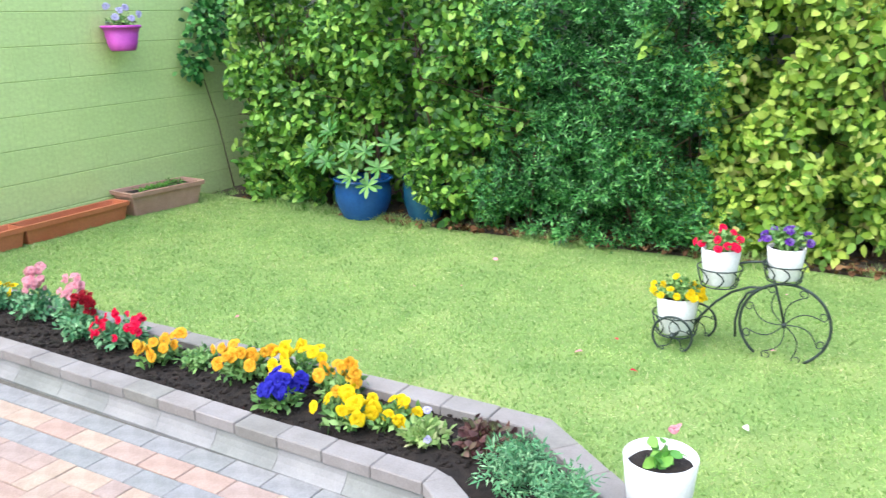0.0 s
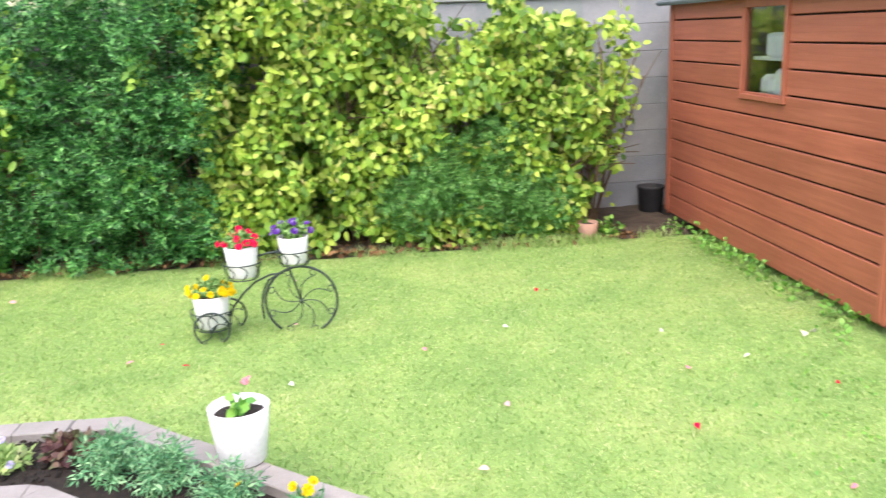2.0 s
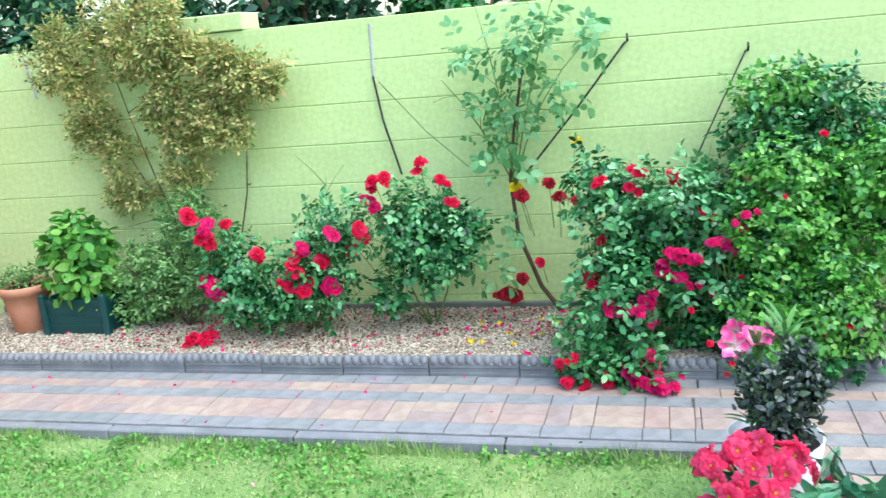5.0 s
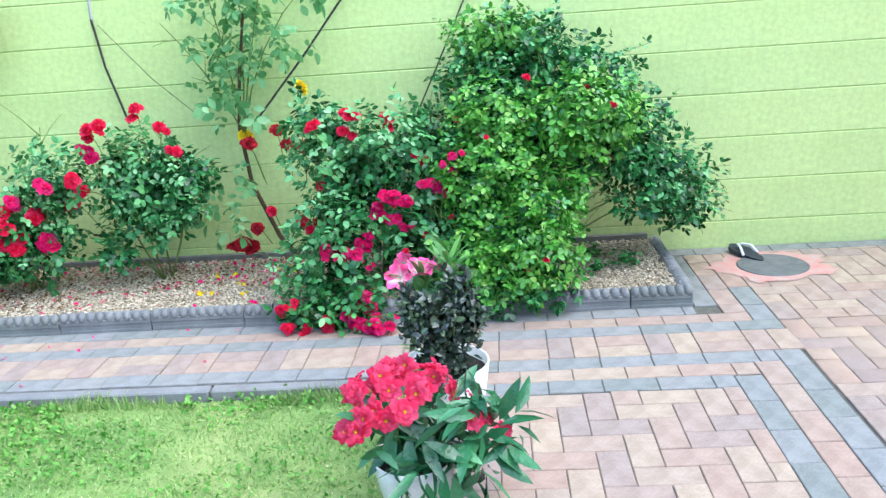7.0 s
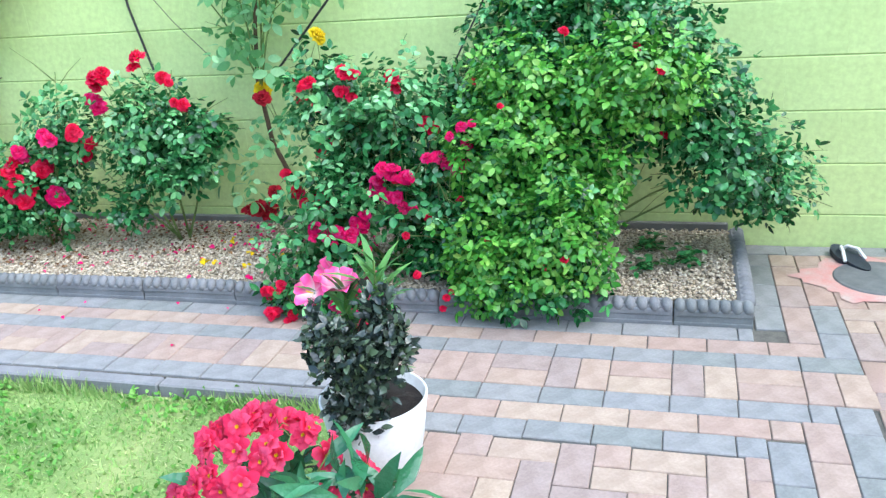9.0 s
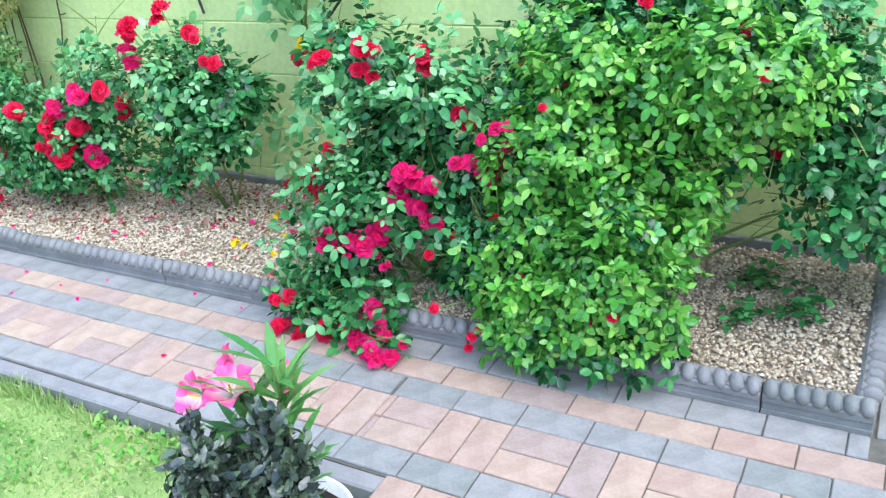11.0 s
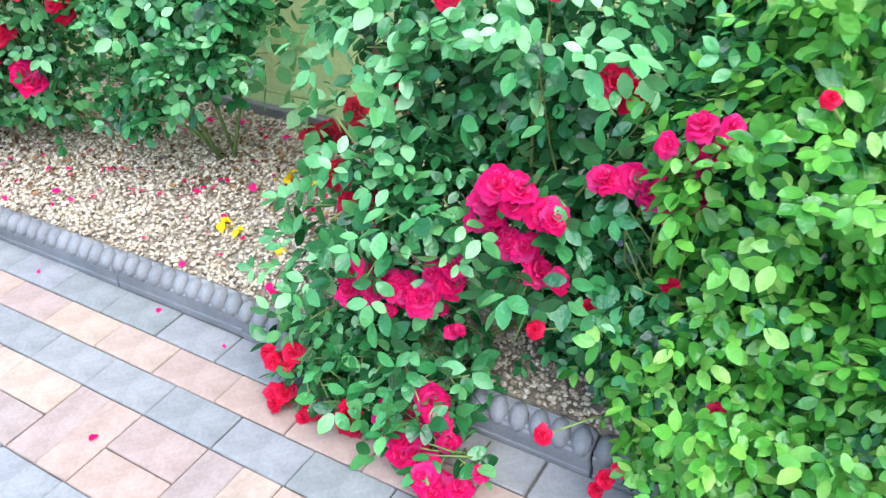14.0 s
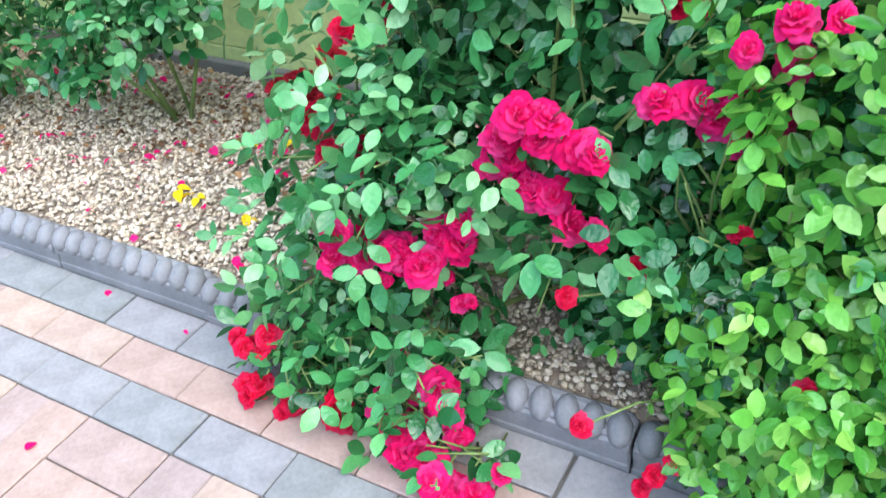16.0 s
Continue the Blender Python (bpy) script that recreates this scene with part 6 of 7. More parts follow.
M["grey_stain"] = surface("pale_grey_cement_patch", (0.42, 0.42, 0.42), (0.5, 0.5, 0.5), 12.0, 0.9)
wire("wall_cable", "black cable hanging down the green wall", [(4.722, 0.69, 1.39), (4.7, 0.65, 1.15), (4.69, 0.57, 0.85)], 0.006, "cable")
wire("cement_streak", "pale grey cement streak on the green wall", [(4.731, 0.68, 1.67), (4.731, 0.69, 1.38)], 0.009, "grey_stain")
wire("cement_streak", "pale grey cement streak on the green wall", [(4.731, 2.9, 1.67), (4.731, 2.86, 1.42)], 0.009, "grey_stain")
wire("tie_wire", "thin wire tying the climbing rose to the wall", [(4.72, 0.66, 1.36), (4.66, 0.4, 1.08), (4.6, 0.13, 0.85)], 0.002, "cable")
wire("tie_cable", "black cable tying the climbing rose to a wall hook", [(4.715, -0.66, 1.46), (4.66, -0.4, 1.14), (4.58, -0.13, 0.83)], 0.0055, "cable")
wire("tie_cable", "thin black cord tying the large rose to a wall hook", [(4.715, -1.23, 1.37), (4.66, -1.08, 1.06), (4.58, -0.96, 0.82)], 0.004, "cable")
for y, z in ((-0.67, 1.463), (-1.24, 1.37)):
    bm = bmesh.new()
    tube(bm, [(4.735, y, z), (4.70, y, z), (4.69, y, z + 0.02), (4.70, y, z + 0.035)], 0.006, 6)
    tagged(new("wall_hook", bm_mesh(bm, "wall_hook", M["cable"])), "small black metal hook in the green wall", "hook", group="wall hooks")


# ---- plant bicycle ----
BX, BY, BZ = -0.23, 4.28, LAWN_Z
bike = thing("bicycle_plant_stand", "dark green wrought iron tricycle plant stand holding three pots", "plant stand", pose(BX, BY, BZ))


def iron(name, ptslist, r, parent, label=""):
    bm = bmesh.new()
    for pts in ptslist:
        tube(bm, pts, r, 6)
    return part(name, bm, M["iron"], parent, label, True)


def arc(cx, cz, r, a0, a1, y=0.0, n=24):
    return [(cx + r * math.cos(radians(a0 + (a1 - a0) * i / (n - 1))), y, cz + r * math.sin(radians(a0 + (a1 - a0) * i / (n - 1)))) for i in range(n)]


def scroll(cx, cz, r, a, y=0.0):
    """A curved spoke from the hub that ends in a curl."""
    ca, sa = math.cos(radians(a)), math.sin(radians(a))
    pts = []
    for i in range(9):
        t = i / 8
        u, w = r * 0.86 * t, 0.22 * r * math.sin(t * 3.0)
        pts.append((cx + u * ca - w * sa, y, cz + u * sa + w * ca))
    ex, ez = pts[-1][0], pts[-1][2]
    k = r * 0.11
    c0 = (ex + k * math.cos(radians(a + 90)), ez + k * math.sin(radians(a + 90)))
    for i in range(1, 12):
        q = radians(a - 90 + 30 * i)
        kk = k * (1 - i * 0.05)
        pts.append((c0[0] + kk * math.cos(q), y, c0[1] + kk * math.sin(q)))
    return pts


def iron_wheel(name, cx, cz, r, y, spokes, a0=300, a1=-55):
    w = iron(name, [arc(cx, cz, r, a0, a1 - 0, y, 40)], 0.007 if r > 0.15 else 0.006, bike)
    for k in range(spokes):
        iron("spoke", [scroll(cx, cz, r, 360 / spokes * k + 12, y)], 0.0026, w)
    iron("hub", [[(cx, y - 0.015, cz), (cx, y + 0.015, cz)]], 0.011, w)
    return w


iron_wheel("front_wheel", 0.0, 0.17, 0.195, 0.0, 8, 232, -62)
iron_wheel("rear_wheel", -0.475, 0.08, 0.092, -0.12, 5, 230, -50)
iron_wheel("rear_wheel", -0.415, 0.08, 0.092, 0.13, 5, 230, -50)
iron("frame", [[(-0.085, 0, 0.46), (-0.03, 0, 0.28), (0.0, 0, 0.17)], [(-0.085, 0, 0.335), (-0.16, 0, 0.33), (-0.24, 0, 0.295), (-0.31, 0, 0.235), (-0.37, 0, 0.16), (-0.42, 0, 0.09)], [(-0.12, 0, 0.325), (-0.17, 0, 0.3), (-0.2, 0, 0.24), (-0.215, 0, 0.16), (-0.21, 0, 0.08)], [(-0.085, 0, 0.46), (-0.17, 0, 0.45), (-0.24, 0, 0.43)], [(-0.475, -0.12, 0.08), (-0.44, 0.0, 0.08), (-0.415, 0.13, 0.08)], [(-0.085, -0.08, 0.47), (-0.1, 0, 0.46), (-0.085, 0.08, 0.47)], [(-0.21, 0, 0.36), (-0.3, 0, 0.355)], [(-0.1, 0, 0.43), (0.0, 0, 0.38)]], 0.006, bike)
for k, (cx, cy, z0, r, h) in enumerate(((-0.02, 0.0, 0.385, 0.085, 0.075), (-0.30, 0.0, 0.325, 0.093, 0.085), (-0.485, 0.0, 0.055, 0.105, 0.1))):
    loops = []
    for zz, rr in ((z0, r * 0.86), (z0 + h, r * 1.1)):
        loops.append([(cx + rr * math.cos(a * 0.2618), cy + rr * math.sin(a * 0.2618), zz) for a in range(25)])
    for j in range(8):
        a = j * math.pi / 4
        loops.append([(cx + (r * (0.86 + 0.24 * t)) * math.cos(a + 0.4 * math.sin(t * 3.14)), cy + (r * (0.86 + 0.24 * t)) * math.sin(a + 0.4 * math.sin(t * 3.14)), z0 + h * t) for t in (0, 0.25, 0.5, 0.75, 1)])
    loops.append([(cx - r * 0.86, cy, z0), (cx + r * 0.86, cy, z0)])
    iron("basket", loops, 0.0035, bike)
white_pots = []
for k, (cx, z0, r0, r1, h, lab) in enumerate(((-0.02, 0.39, 0.066, 0.083, 0.15, "violet petunias"), (-0.30, 0.33, 0.07, 0.09, 0.175, "red petunias"), (-0.485, 0.06, 0.078, 0.1, 0.185, "yellow marigolds"))):
    round_pot("white_pot", "white plastic pot of " + lab + " in an iron basket", pose(BX + cx, BY, BZ + z0), r0, r1, h, M["white"], 0.9, group="pots in the stand")
    key = ("violet_flat", "red_flat", "yellow_daisy")[k]
    pl = plant(("petunias", "petunias", "marigolds")[k], ("deep violet petunias with pale green leaves", "bright red petunias with pale green leaves", "yellow marigolds with feathery green leaves")[k], "flower", (BX + cx, BY, BZ + z0 + h * 0.9),
               L["pansy"], [bush_leaves([(0, 0, 0.05, r1 * 1.25, r1 * 1.25, 0.055)], 480, 0.03, SMALL, 0.4, -0.03)], [(0.04, -0.04, 0.09), (-0.05, 0.0, 0.08), (0.0, 0.04, 0.1)], 0.002, "flowers in the stand")
    rnd = random.Random(90 + k)
    for j in range((16, 17, 26)[k]):
        a, rr = rnd.uniform(0, 6.28), (r1 * 1.35) * math.sqrt(rnd.random())
        bloom(key, (rr * math.cos(a), rr * math.sin(a), 0.10 - rr * 0.55 + rnd.uniform(-0.01, 0.02)), 0.04, pl, (rr * math.cos(a) * 6, rr * math.sin(a) * 6 - 0.6, 0.7))

# ---- white pot on the bed's corner ----
round_pot("white_pot", "tall white plastic pot standing on the bed edging", pose(-0.352, 2.545, CAP_Z + 0.003), 0.083, 0.106, 0.205, M["white"], 0.84)
pl = plant("geranium", "small geranium with one pink flower in a white pot", "flower", (-0.352, 2.545, CAP_Z + 0.175), L["hydrangea"], [bush_leaves([(0, 0, 0.03, 0.06, 0.06, 0.025), (0.02, 0, 0.05, 0.04, 0.04, 0.02)], 26, 0.045, ROUND, 0.4, -0.01)], [(0.03, 0.01, 0.11), (-0.03, 0, 0.05)], 0.002, "", 0)
for p in ((0.03, 0.01, 0.115), (0.04, 0.015, 0.12)):
    bloom("pink_flat", p, 0.028, pl, (0, -0.6, 0.6))


# ---- plants of the raised bed ----
def bedding(name, label, x, y, r, h, leaf, key, n_bloom, size, n_leaf=160, leaf_size=0.04, shape=SMALL, seed=0, spike=False):
    at = (x, y, 0.06)
    pl = plant(name, label, "flower", at, L[leaf], [bush_leaves([(0, 0, h * 0.42, r, r, h * 0.4)], int(n_leaf * 1.8), leaf_size, shape, 0.4, 0.0, -0.2)], [(r * 0.4, 0, h), (-r * 0.4, 0.02, h * 0.9), (0, -r * 0.4, h * 0.9)], 0.002, "bedding flowers", 1, "green_stem", seed)
    rnd = random.Random(seed)
    for j in range(int(n_bloom * 1.4)):
        a, rr = rnd.uniform(0, 6.28), r * 0.95 * math.sqrt(rnd.random())
        z = h * (1.0 - 0.35 * rr / r) + rnd.uniform(-0.02, 0.03) if not spike else h * rnd.uniform(0.75, 1.35)
        bloom(key, (rr * math.cos(a) * (0.5 if spike else 1), rr * math.sin(a) * (0.5 if spike else 1), z), size * rnd.uniform(0.8, 1.15), pl, (rr * math.cos(a) * 5, rr * math.sin(a) * 5 - 0.8, 0.5), seed=j)
    return pl


bedding("pansies", "yellow pansies at the far end of the bed", -3.95, 2.95, 0.12, 0.14, "marigold", "yellow_flat", 10, 0.05, seed=61)
bedding("snapdragons", "pale pink snapdragons in flower", -3.62, 2.93, 0.13, 0.2, "marigold", "pink_flat", 22, 0.04, 260, seed=62, spike=True)
bedding("snapdragons", "pale pink snapdragons in flower", -3.36, 2.95, 0.11, 0.19, "marigold", "pink_flat", 20, 0.04, 220, seed=63, spike=True)
bedding("snapdragons", "dark red snapdragons in flower", -3.17, 2.85, 0.12, 0.17, "marigold", "crimson", 16, 0.042, 260, seed=64, spike=True)
bedding("snapdragons", "bright red snapdragons in flower", -2.92, 2.85, 0.13, 0.15, "marigold", "red_flat", 18, 0.045, 260, seed=65)
bedding("pansies", "orange pansies in flower", -2.62, 2.8, 0.12, 0.12, "pansy", "orange_flat", 9, 0.055, 160, seed=66)
bedding("heather", "small grey-green plant without flowers", -2.42, 2.84, 0.1, 0.1, "climber_low", "orange_flat", 0, 0.03, 220, 0.03, seed=67)
bedding("pansies", "orange-yellow pansies in flower", -2.17, 2.84, 0.15, 0.15, "pansy", "orange_flat", 11, 0.055, 220, seed=68)
bedding("pansies", "bright yellow pansies in flower", -1.93, 2.88, 0.14, 0.16, "pansy", "yellow_flat", 15, 0.058, 200, seed=69)
bedding("pansies", "royal blue pansies in flower", -1.86, 2.68, 0.11, 0.13, "pansy", "blue_flat", 11, 0.06, 180, seed=70)
bedding("pansies", "orange-yellow pansies in flower", -1.68, 2.85, 0.11, 0.14, "pansy", "orange_flat", 10, 0.055, 180, seed=71)
bedding("pansies", "bright yellow pansies in flower", -1.53, 2.68, 0.13, 0.11, "pansy", "yellow_flat", 14, 0.055, 200, seed=72)
bedding("pansies", "yellow pansies with pale green leaves", -1.38, 2.76, 0.1, 0.09, "pansy", "yellow_flat", 8, 0.045, 180, seed=73)
bedding("violas", "small viola plant with light green leaves and blue flowers", -1.22, 2.7, 0.1, 0.08, "grass", "lilac_flat", 2, 0.034, 190, seed=74)
bedding("heuchera", "maroon-leaved heuchera in dark compost", -1.0, 2.74, 0.11, 0.11, "maroon", "pink_flat", 0, 0.03, 240, 0.04, ROUND, seed=75)
for k, (x, y) in enumerate(((-0.82, 2.58), (-0.62, 2.45), (-0.38, 2.24))):
    b = [(0, 0, 0.07, 0.105, 0.105, 0.07), (0.03, 0.02, 0.1, 0.07, 0.07, 0.05)]
    ob = plant("marigold", "feathery blue-green marigold plant not yet in flower", "flower", (x, y, 0.06), L["marigold"], [bush_leaves(b, 330, 0.03, (NARROW[0] * np.array([1, 1.2, 1]), NARROW[1]), 0.4, 0.0, 0.0, 5)], [(0.05, 0, 0.12), (-0.05, 0.03, 0.12)], 0.003, "marigolds in the bed")
    if k == 2:
        bloom("yellow_daisy", (0.06, -0.05, 0.14), 0.03, ob)
bedding("marigolds", "yellow marigold in flower at the bed corner", -0.12, 2.2, 0.08, 0.09, "marigold", "yellow_daisy", 4, 0.04, 140, 0.04, NARROW, seed=78)

# ---- pots on the patio corner ----
round_pot("white_pot", "large white plastic pot of lilies and dark shrub", pose(2.86, -1.15, 0.002), 0.105, 0.145, 0.25, M["white"], 0.88)
dk = [(-0.08, 0.03, 0.2, 0.13, 0.13, 0.09), (-0.1, -0.02, 0.12, 0.1, 0.11, 0.09), (-0.03, -0.06, 0.2, 0.09, 0.08, 0.1), (-0.12, 0.06, 0.25, 0.07, 0.07, 0.07), (-0.06, -0.1, 0.22, 0.06, 0.05, 0.1), (-0.12, 0.0, 0.05, 0.07, 0.1, 0.1), (-0.15, 0.03, 0.27, 0.025, 0.025, 0.08), (-0.04, -0.03, 0.3, 0.025, 0.025, 0.08), (-0.05, -0.08, 0.3, 0.025, 0.025, 0.08), (-0.08, 0.1, 0.28, 0.025, 0.025, 0.08)]
plant("dark_shrub", "bushy purple-black leaved shrub in a white pot", "shrub", (2.86, -1.15, 0.22), L["dark"], [bush_leaves(dk, 2500, 0.03, BROAD, 0.45, -0.14, -0.4)], [(-0.15, 0.05, 0.3), (-0.05, -0.08, 0.27), (-0.18, -0.05, 0.22), (-0.02, 0.05, 0.25)], 0.004, "", 3)


def lily_stem(at, h, lean, n, size, flowers):
    ob = thing("lily", "pink and white lily in flower above strap leaves" if flowers else "green lily stem with strap leaves, not in flower", "flower", pose(*at), "lilies")
    bm = bmesh.new()
    top = Vector((lean[0], lean[1], h))
    tube(bm, [(0, 0, 0), top * 0.5 + Vector((0.01, 0, 0)), top], 0.005, 6, 0.6)
    part("stem", bm, M["green_stem"], ob)
    t = RNG.uniform(0.12, 1.0, n)
    p = t[:, None] * np.array(top)[None]
    a = np.arange(n) * 2.4
    way = np.stack([np.cos(a), np.sin(a), RNG.uniform(0.15, 0.8, n) + t * 0.4], 1)
    shape = (np.array([(0, 0.03, 0), (0, -0.03, 0), (0.35, 0.075, 0.05), (0.35, -0.075, 0.05), (0.7, 0.06, 0.03), (0.7, -0.06, 0.03), (1, 0, -0.06)]), np.array([(0, 1, 2), (1, 3, 2), (2, 3, 4), (3, 5, 4), (4, 5, 6)]))
    foliage("foliage", [leaves(p, way, np.tile([0, 0, 1.0], (n, 1)), size * RNG.uniform(0.7, 1.15, n), shape)], L["lily"], ob)
    for q, s, f in flowers:
        head = bloom("lily", q, s, ob, f)
        for i in range(6):
            petal = new("petal", LILY_PETAL)
            petal.parent = head
            petal.matrix_basis = pose(0, 0, 0.02 * (i % 2), 0, 0, 60 * i)
    return ob


lily_stem((2.89, -1.08, 0.22), 0.33, (-0.02, -0.02), 46, 0.13, [((-0.03, -0.01, 0.33), 0.11, (-0.5, -0.4, 0.8)), ((0.03, 0.03, 0.335), 0.1, (-0.2, 0.3, 0.9)), ((0.04, -0.05, 0.325), 0.085, (0.3, -0.6, 0.6)), ((-0.05, 0.05, 0.325), 0.095, (-0.6, 0.5, 0.5))])
lily_stem((2.9, -1.16, 0.22), 0.4, (-0.01, -0.02), 54, 0.13, [])

round_pot("grey_pot", "pot holding the coral-red flowering plant", pose(2.42, -1.08, 0.002), 0.09, 0.12, 0.17, M["white"], 0.9)
lf = bush_leaves([(0, 0, 0.1, 0.14, 0.16, 0.1), (-0.02, -0.18, 0.11, 0.13, 0.15, 0.12), (-0.06, -0.1, 0.02, 0.12, 0.2, 0.1)], 210, 0.115, leaf_shape(((0.15, 0.07), (0.45, 0.16), (0.8, 0.09)), 0.25, 0.3), 0.55, -0.13, 0.35)
rd = plant("coral_flower_plant", "coral-red flowers with orange centres above broad leaves", "flower", (2.42, -1.08, 0.15), L["glossy"], [lf], [(-0.05, 0.1, 0.25), (0.05, 0.0, 0.26), (0.0, -0.15, 0.24)], 0.004)
rnd = random.Random(5)
for j in range(70):
    y = rnd.uniform(-0.26, 0.17)
    x = rnd.uniform(-0.13, 0.12)
    z = 0.27 - 2.4 * (y * y) - 3 * x * x + rnd.uniform(-0.03, 0.015) - (0.05 if y < -0.1 else 0)
    if y < -0.06 and rnd.random() < 0.55:
        continue
    o = bloom("coral_flat", (x, y, z), 0.072, rd, (x * 5 - 0.4, y * 5, 0.5), seed=j)
    c = new("flower_centre", BLOOM["yellow_daisy"])
    c.parent = o
    c.matrix_basis = Matrix.LocRotScale(Vector((0, 0, 0.1)), None, Vector((0.13, 0.13, 0.3)))

# ---- small things on the ground ----
cover = thing("drain_cover", "round grey drain cover set in pink-stained paving", "drain cover", pose(4.37, -2.68, 0.003))
bm = bmesh.new()
lathe(bm, [(0.0, 0.005), (0.14, 0.005), (0.15, 0.004), (0.165, 0.005), (0.17, 0.0)], 40)
part("lid", bm, M["manhole"], cover, smooth=False)
bm = bmesh.new()
n = 40
ring0 = [bm.verts.new((0.171 * math.cos(2 * math.pi * i / n), 0.171 * math.sin(2 * math.pi * i / n), 0.0008)) for i in range(n)]
ring1 = [bm.verts.new(((0.23 + 0.025 * math.sin(0.47 * i) + 0.02 * math.sin(1.57 * i) + 0.012 * math.sin(4.1 * i)) * math.cos(2 * math.pi * i / n), (0.28 + 0.04 * math.sin(0.785 * i) + 0.02 * math.sin(3.3 * i)) * math.sin(2 * math.pi * i / n), 0.0008)) for i in range(n)]
for i in range(n):
    bm.faces.new((ring0[i], ring0[(i + 1) % n], ring1[(i + 1) % n], ring1[i]))
part("paint_stain", bm, M["pink_paint"], cover, "pink paint spill on the pavers")
flip = thing("flip_flop", "black rubber flip-flop lying on the paving", "shoe", pose(4.54, -2.6, 0.004, 0, -6, 25))
bm = bmesh.new()
pts = [(0.12 * math.cos(a) * (1.0), 0.045 * math.sin(a) * (1.15 if math.cos(a) > 0 else 0.85)) for a in [2 * math.pi * i / 28 for i in range(28)]]
f = bm.faces.new([bm.verts.new((x, y, 0.0)) for x, y in pts])
r = bmesh.ops.extrude_face_region(bm, geom=[f])
for v in [g for g in r["geom"] if isinstance(g, bmesh.types.BMVert)]:
    v.co.z = 0.022
part("sole", bm, M["navy_rubber"], flip)
bm = bmesh.new()
for sg in (-1, 1):
    tube(bm, [(0.07, 0, 0.022), (0.05, 0.015 * sg, 0.045), (0.01, 0.034 * sg, 0.048), (-0.03, 0.045 * sg, 0.02)], 0.007, 6)
part("strap", bm, M["white"], flip, "pale rubber strap")
tub = thing("black_tub", "black plastic tub standing by the grey wall", "tub", pose(2.6, 6.62, -0.12) @ Matrix.Diagonal((0.8, 0.8, 0.95, 1)))
bm = bmesh.new()
lathe(bm, [(0, 0), (0.1, 0), (0.115, 0.02), (0.135, 0.3), (0.145, 0.31), (0.145, 0.33), (0.13, 0.33), (0.11, 0.05), (0, 0.04)], 30)
part("shell", bm, M["black_rubber"], tub, smooth=True)
ob = round_pot("brown_pot", "small red-brown pot under the golden hedge", pose(1.83, 5.85, LAWN_Z), 0.06, 0.08, 0.14, M["stone_pink"])
stones(900, 1.6, 2.6, 5.75, 6.8, -0.105, 0.01, 0.04, "rubble_chips", "grey stone chips and debris at the wall foot", M["rubble"])
plant("weeds", "low green weeds at the corner of the grey wall", "weeds", (2.0, 5.9, -0.1), L["privet"], [bush_leaves([(0, 0, 0.1, 0.14, 0.1, 0.1)], 160, 0.05, BROAD, 0.4)])


# clover and weeds along the shed and the path edge
def fringe(name, label, segs, n, size, h):
    sets = []
    for (x0, y0), (x1, y1), w in segs:
        t = RNG.random(n)
        p = np.stack([x0 + (x1 - x0) * t + RNG.normal(size=n) * w, y0 + (y1 - y0) * t + RNG.normal(size=n) * w, LAWN_Z + RNG.random(n) * h], 1)
        lump = np.array([noise.noise(Vector((q[0] * 3, q[1] * 3, 2.0))) for q in p]) > -0.12
        p = p[lump]
        k = len(p)
        sets.append(leaves(p, RNG.normal(size=(k, 3)) + np.array([0, 0, 0.5]), RNG.normal(size=(k, 3)) * 0.4 + np.array([0, 0, 1]), size * RNG.uniform(0.6, 1.3, k), ROUND))
    v, f = merge(sets)
    return tagged(new(name, array_mesh(name, v, f, L["clover"], True)), label, "weeds", kind="stuff")


def tufts(name, label, a, b, n, spread, h):
    """Longer grass blades along an edge of the lawn."""
    t = RNG.random(n)
    x = a[0] + (b[0] - a[0]) * t + RNG.normal(size=n) * spread
    y = a[1] + (b[1] - a[1]) * t + RNG.normal(size=n) * spread
    lump = np.array([noise.noise(Vector((p * 2.2, q * 2.2, 6.0))) for p, q in zip(x, y)])
    w = lump > -0.25
    x, y, lump = x[w], y[w], lump[w]
    k = len(x)
    d = RNG.normal(size=(k, 3)) * 0.4 + np.array([0, 0, 1.0])
    v, f = leaves(np.stack([x, y, lawn_z(x)], 1), d, RNG.normal(size=(k, 3)), h * RNG.uniform(0.5, 1.1, k) * (1 + lump), BLADE)
    return tagged(new(name, array_mesh(name, v, f, L["grass"])), label, "grass", kind="stuff")


tufts("edge_grass", "longer grass blades along the foot of the hedge", (-5.0, 5.8), (2.4, 5.8), 9000, 0.06, 0.07)
tufts("edge_grass", "longer grass blades along the shed and the kerb", (3.2, -1.0), (3.2, 3.4), 3500, 0.02, 0.05)


fringe("clover", "dark green clover and weeds along the shed", [((2.62, 3.44), (2.55, 6.0), 0.06), ((2.55, 3.42), (3.15, 3.38), 0.05), ((2.6, 3.4), (2.7, 3.3), 0.08)], 700, 0.035, 0.09)
fringe("clover", "dark green clover along the path kerb", [((3.16, -0.7), (3.16, 3.3), 0.04), ((3.02, 0.2), (2.98, 2.2), 0.12)], 1300, 0.022, 0.03)


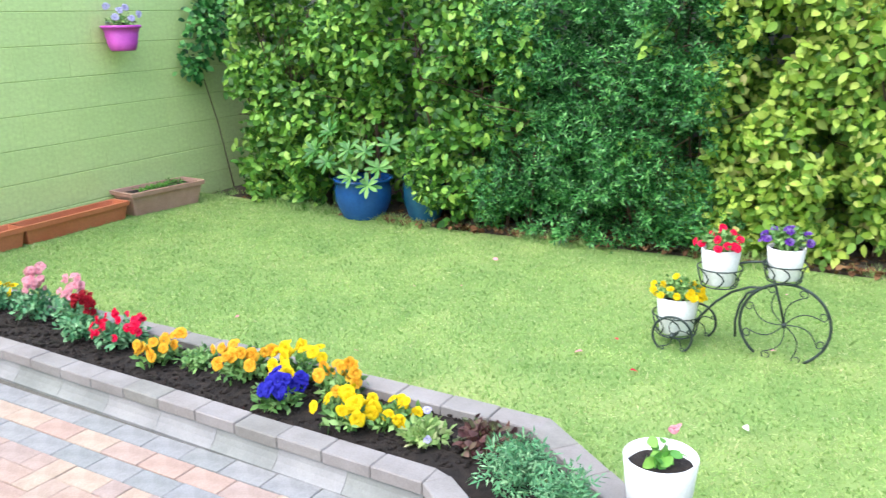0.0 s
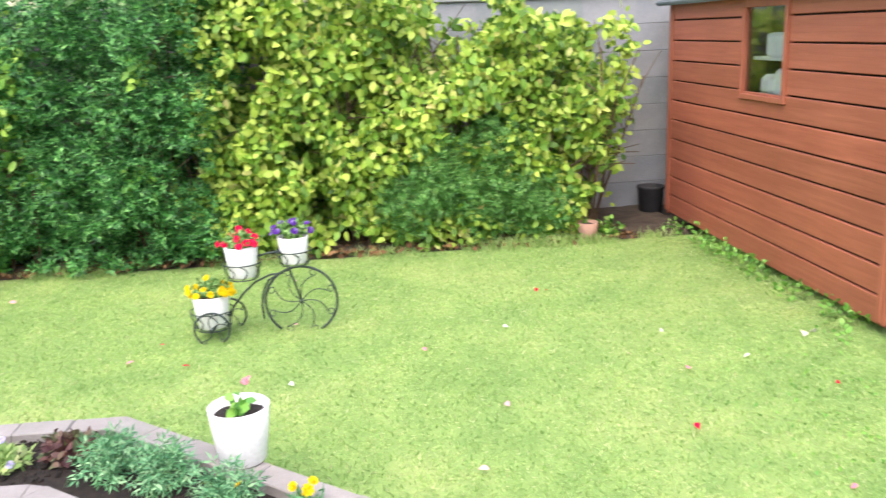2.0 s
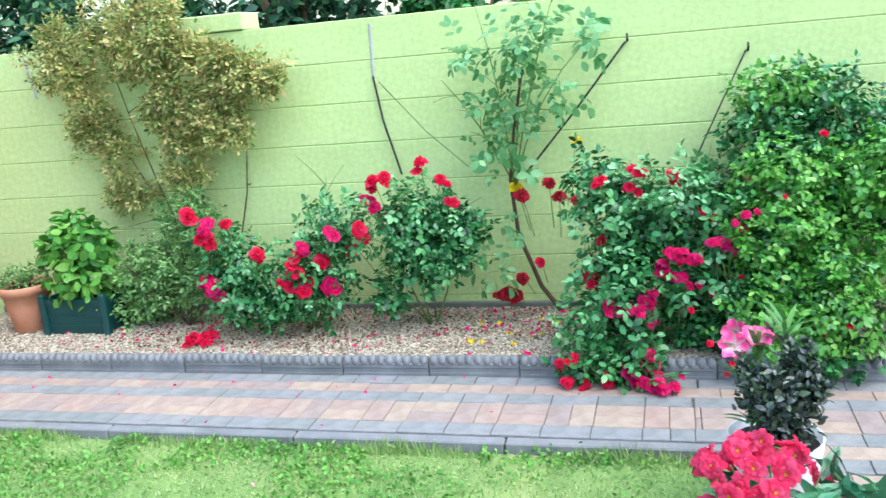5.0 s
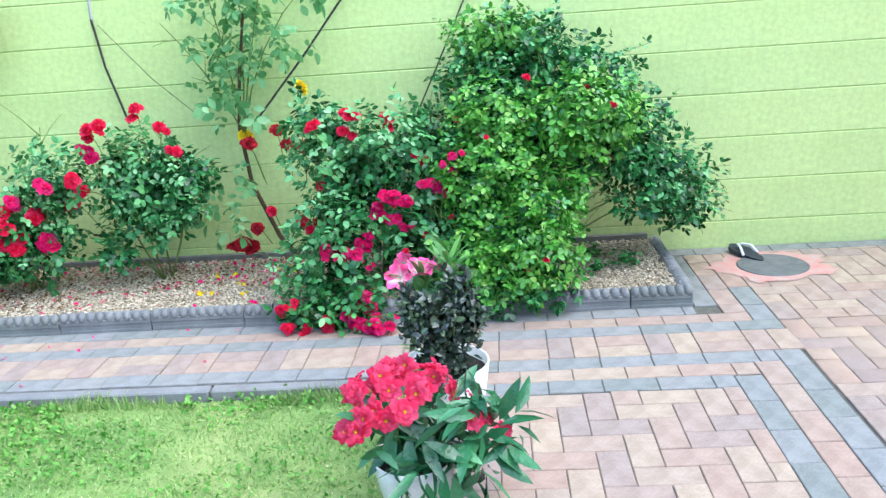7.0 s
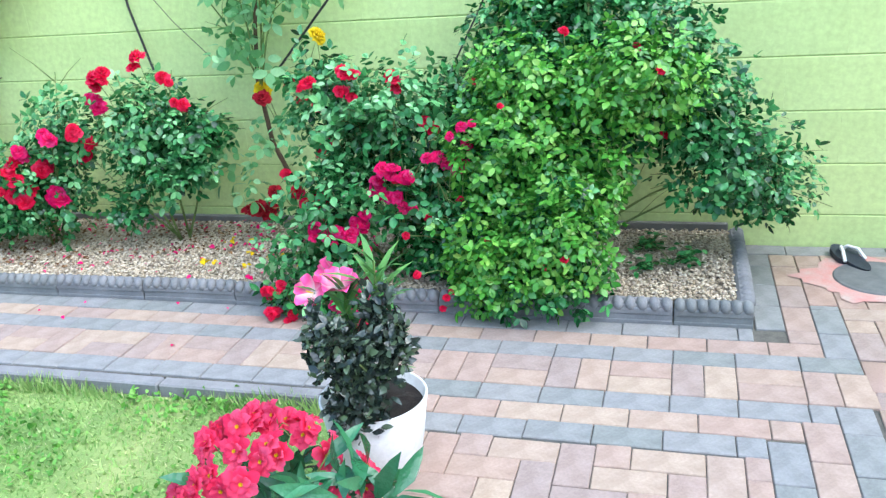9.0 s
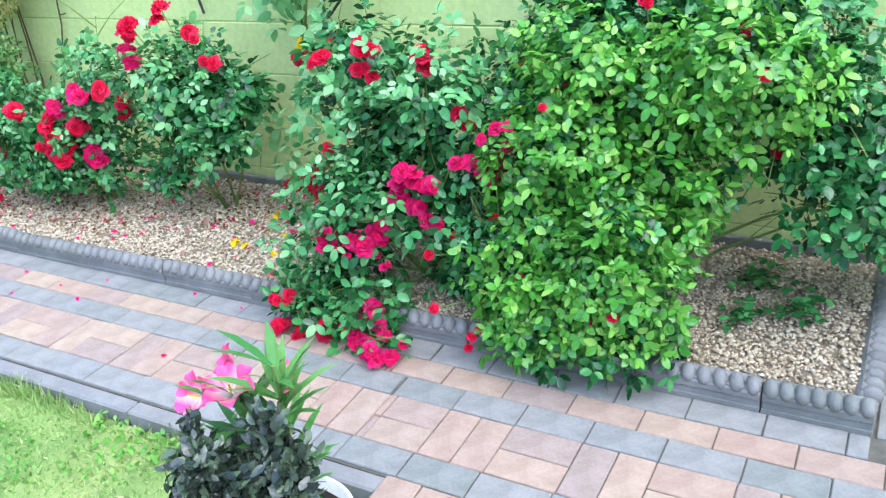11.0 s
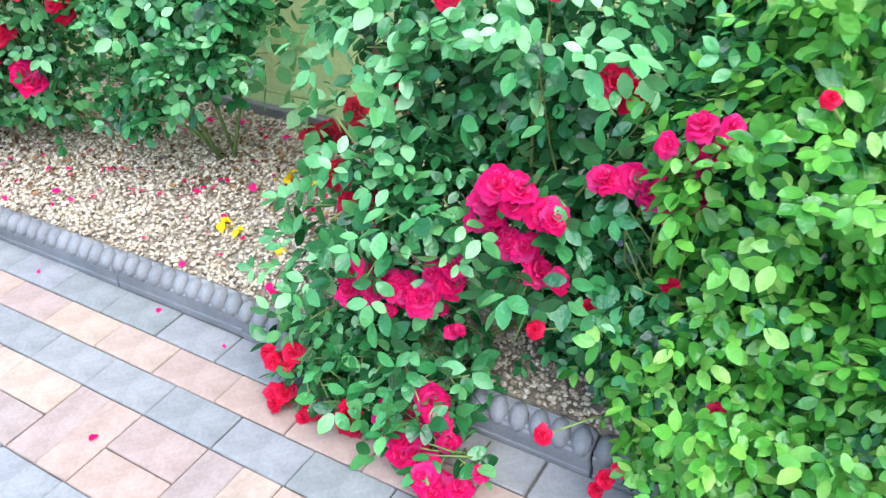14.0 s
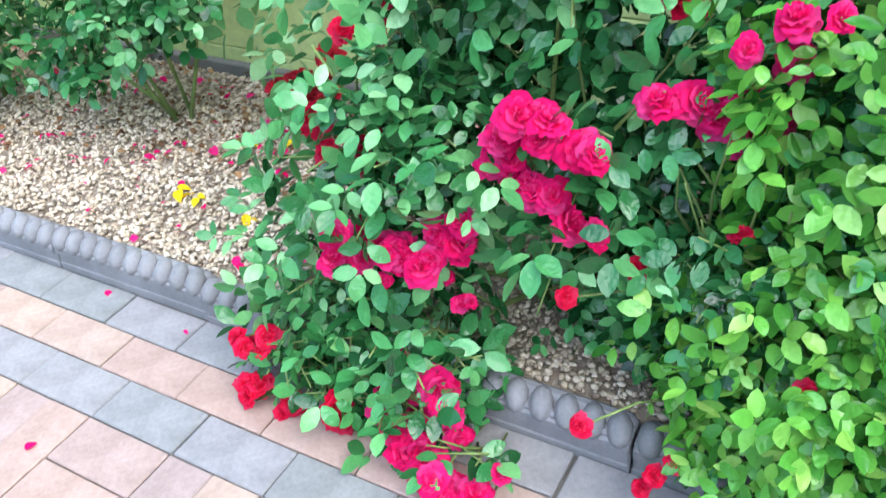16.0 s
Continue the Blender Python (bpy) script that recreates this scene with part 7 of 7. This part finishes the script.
fringe("clover", "small clover leaves spread through the lawn", [((2.5, -0.9), (2.4, 3.1), 0.35), ((2.8, -0.6), (2.7, 2.6), 0.25)], 4600, 0.017, 0.022)


# fallen petals and leaves
def litter(name, label, n, x0, x1, y0, y1, z, size, key, ok=None):
    p = np.stack([RNG.uniform(x0, x1, n), RNG.uniform(y0, y1, n), np.full(n, z)], 1)
    if ok is not None:
        p = p[inside(p[:, 0], p[:, 1], ok)]
    k = len(p)
    v, f = leaves(p, RNG.normal(size=(k, 3)) * np.array([1, 1, 0.25]), RNG.normal(size=(k, 3)) * 0.3 + np.array([0, 0, 1]), size * RNG.uniform(0.6, 1.4, k), (ROUND[0] * np.array([1, 1.2, 2.5]), ROUND[1]))
    return tagged(new(name, array_mesh(name, v, f, L[key], True)), label, "petals", kind="stuff")


litter("fallen_petals", "red rose petals scattered on the gravel", 240, 3.95, 4.68, -0.6, 2.6, 0.085, 0.02, "pinkred")
litter("fallen_petals", "red rose petals scattered on the gravel", 60, 4.2, 4.66, -0.5, 0.4, 0.085, 0.024, "pinkred")
litter("fallen_petals", "yellow rose petals on the gravel", 30, 4.1, 4.5, -0.4, 0.15, 0.086, 0.026, "yellow")
litter("fallen_petals", "magenta petals on the path", 26, 3.3, 3.86, -0.6, 3.2, 0.006, 0.018, "pinkred")
litter("fallen_petals", "pink petals lying on the lawn", 34, -3.0, 3.0, 0.5, 5.2, -0.025, 0.03, "pink", LAWN)
litter("fallen_petals", "red petals lying on the lawn", 16, -1.5, 3.0, 0.8, 5.0, -0.025, 0.028, "red", LAWN)
litter("fallen_petals", "white petals lying on the lawn", 12, -1.0, 2.9, 0.4, 4.5, -0.025, 0.04, "white_petal", LAWN)
litter("fallen_leaves", "brown dead leaves on the gravel", 700, 4.0, 4.7, 0.7, 2.2, 0.083, 0.017, "brown_leaf")
litter("fallen_leaves", "brown dead leaves on the gravel", 340, 4.2, 4.7, -0.4, 0.7, 0.083, 0.016, "brown_leaf")
litter("fallen_leaves", "brown dead leaves under the hedge", 1500, -4.95, 2.2, 5.74, 6.15, -0.012, 0.045, "brown_leaf")
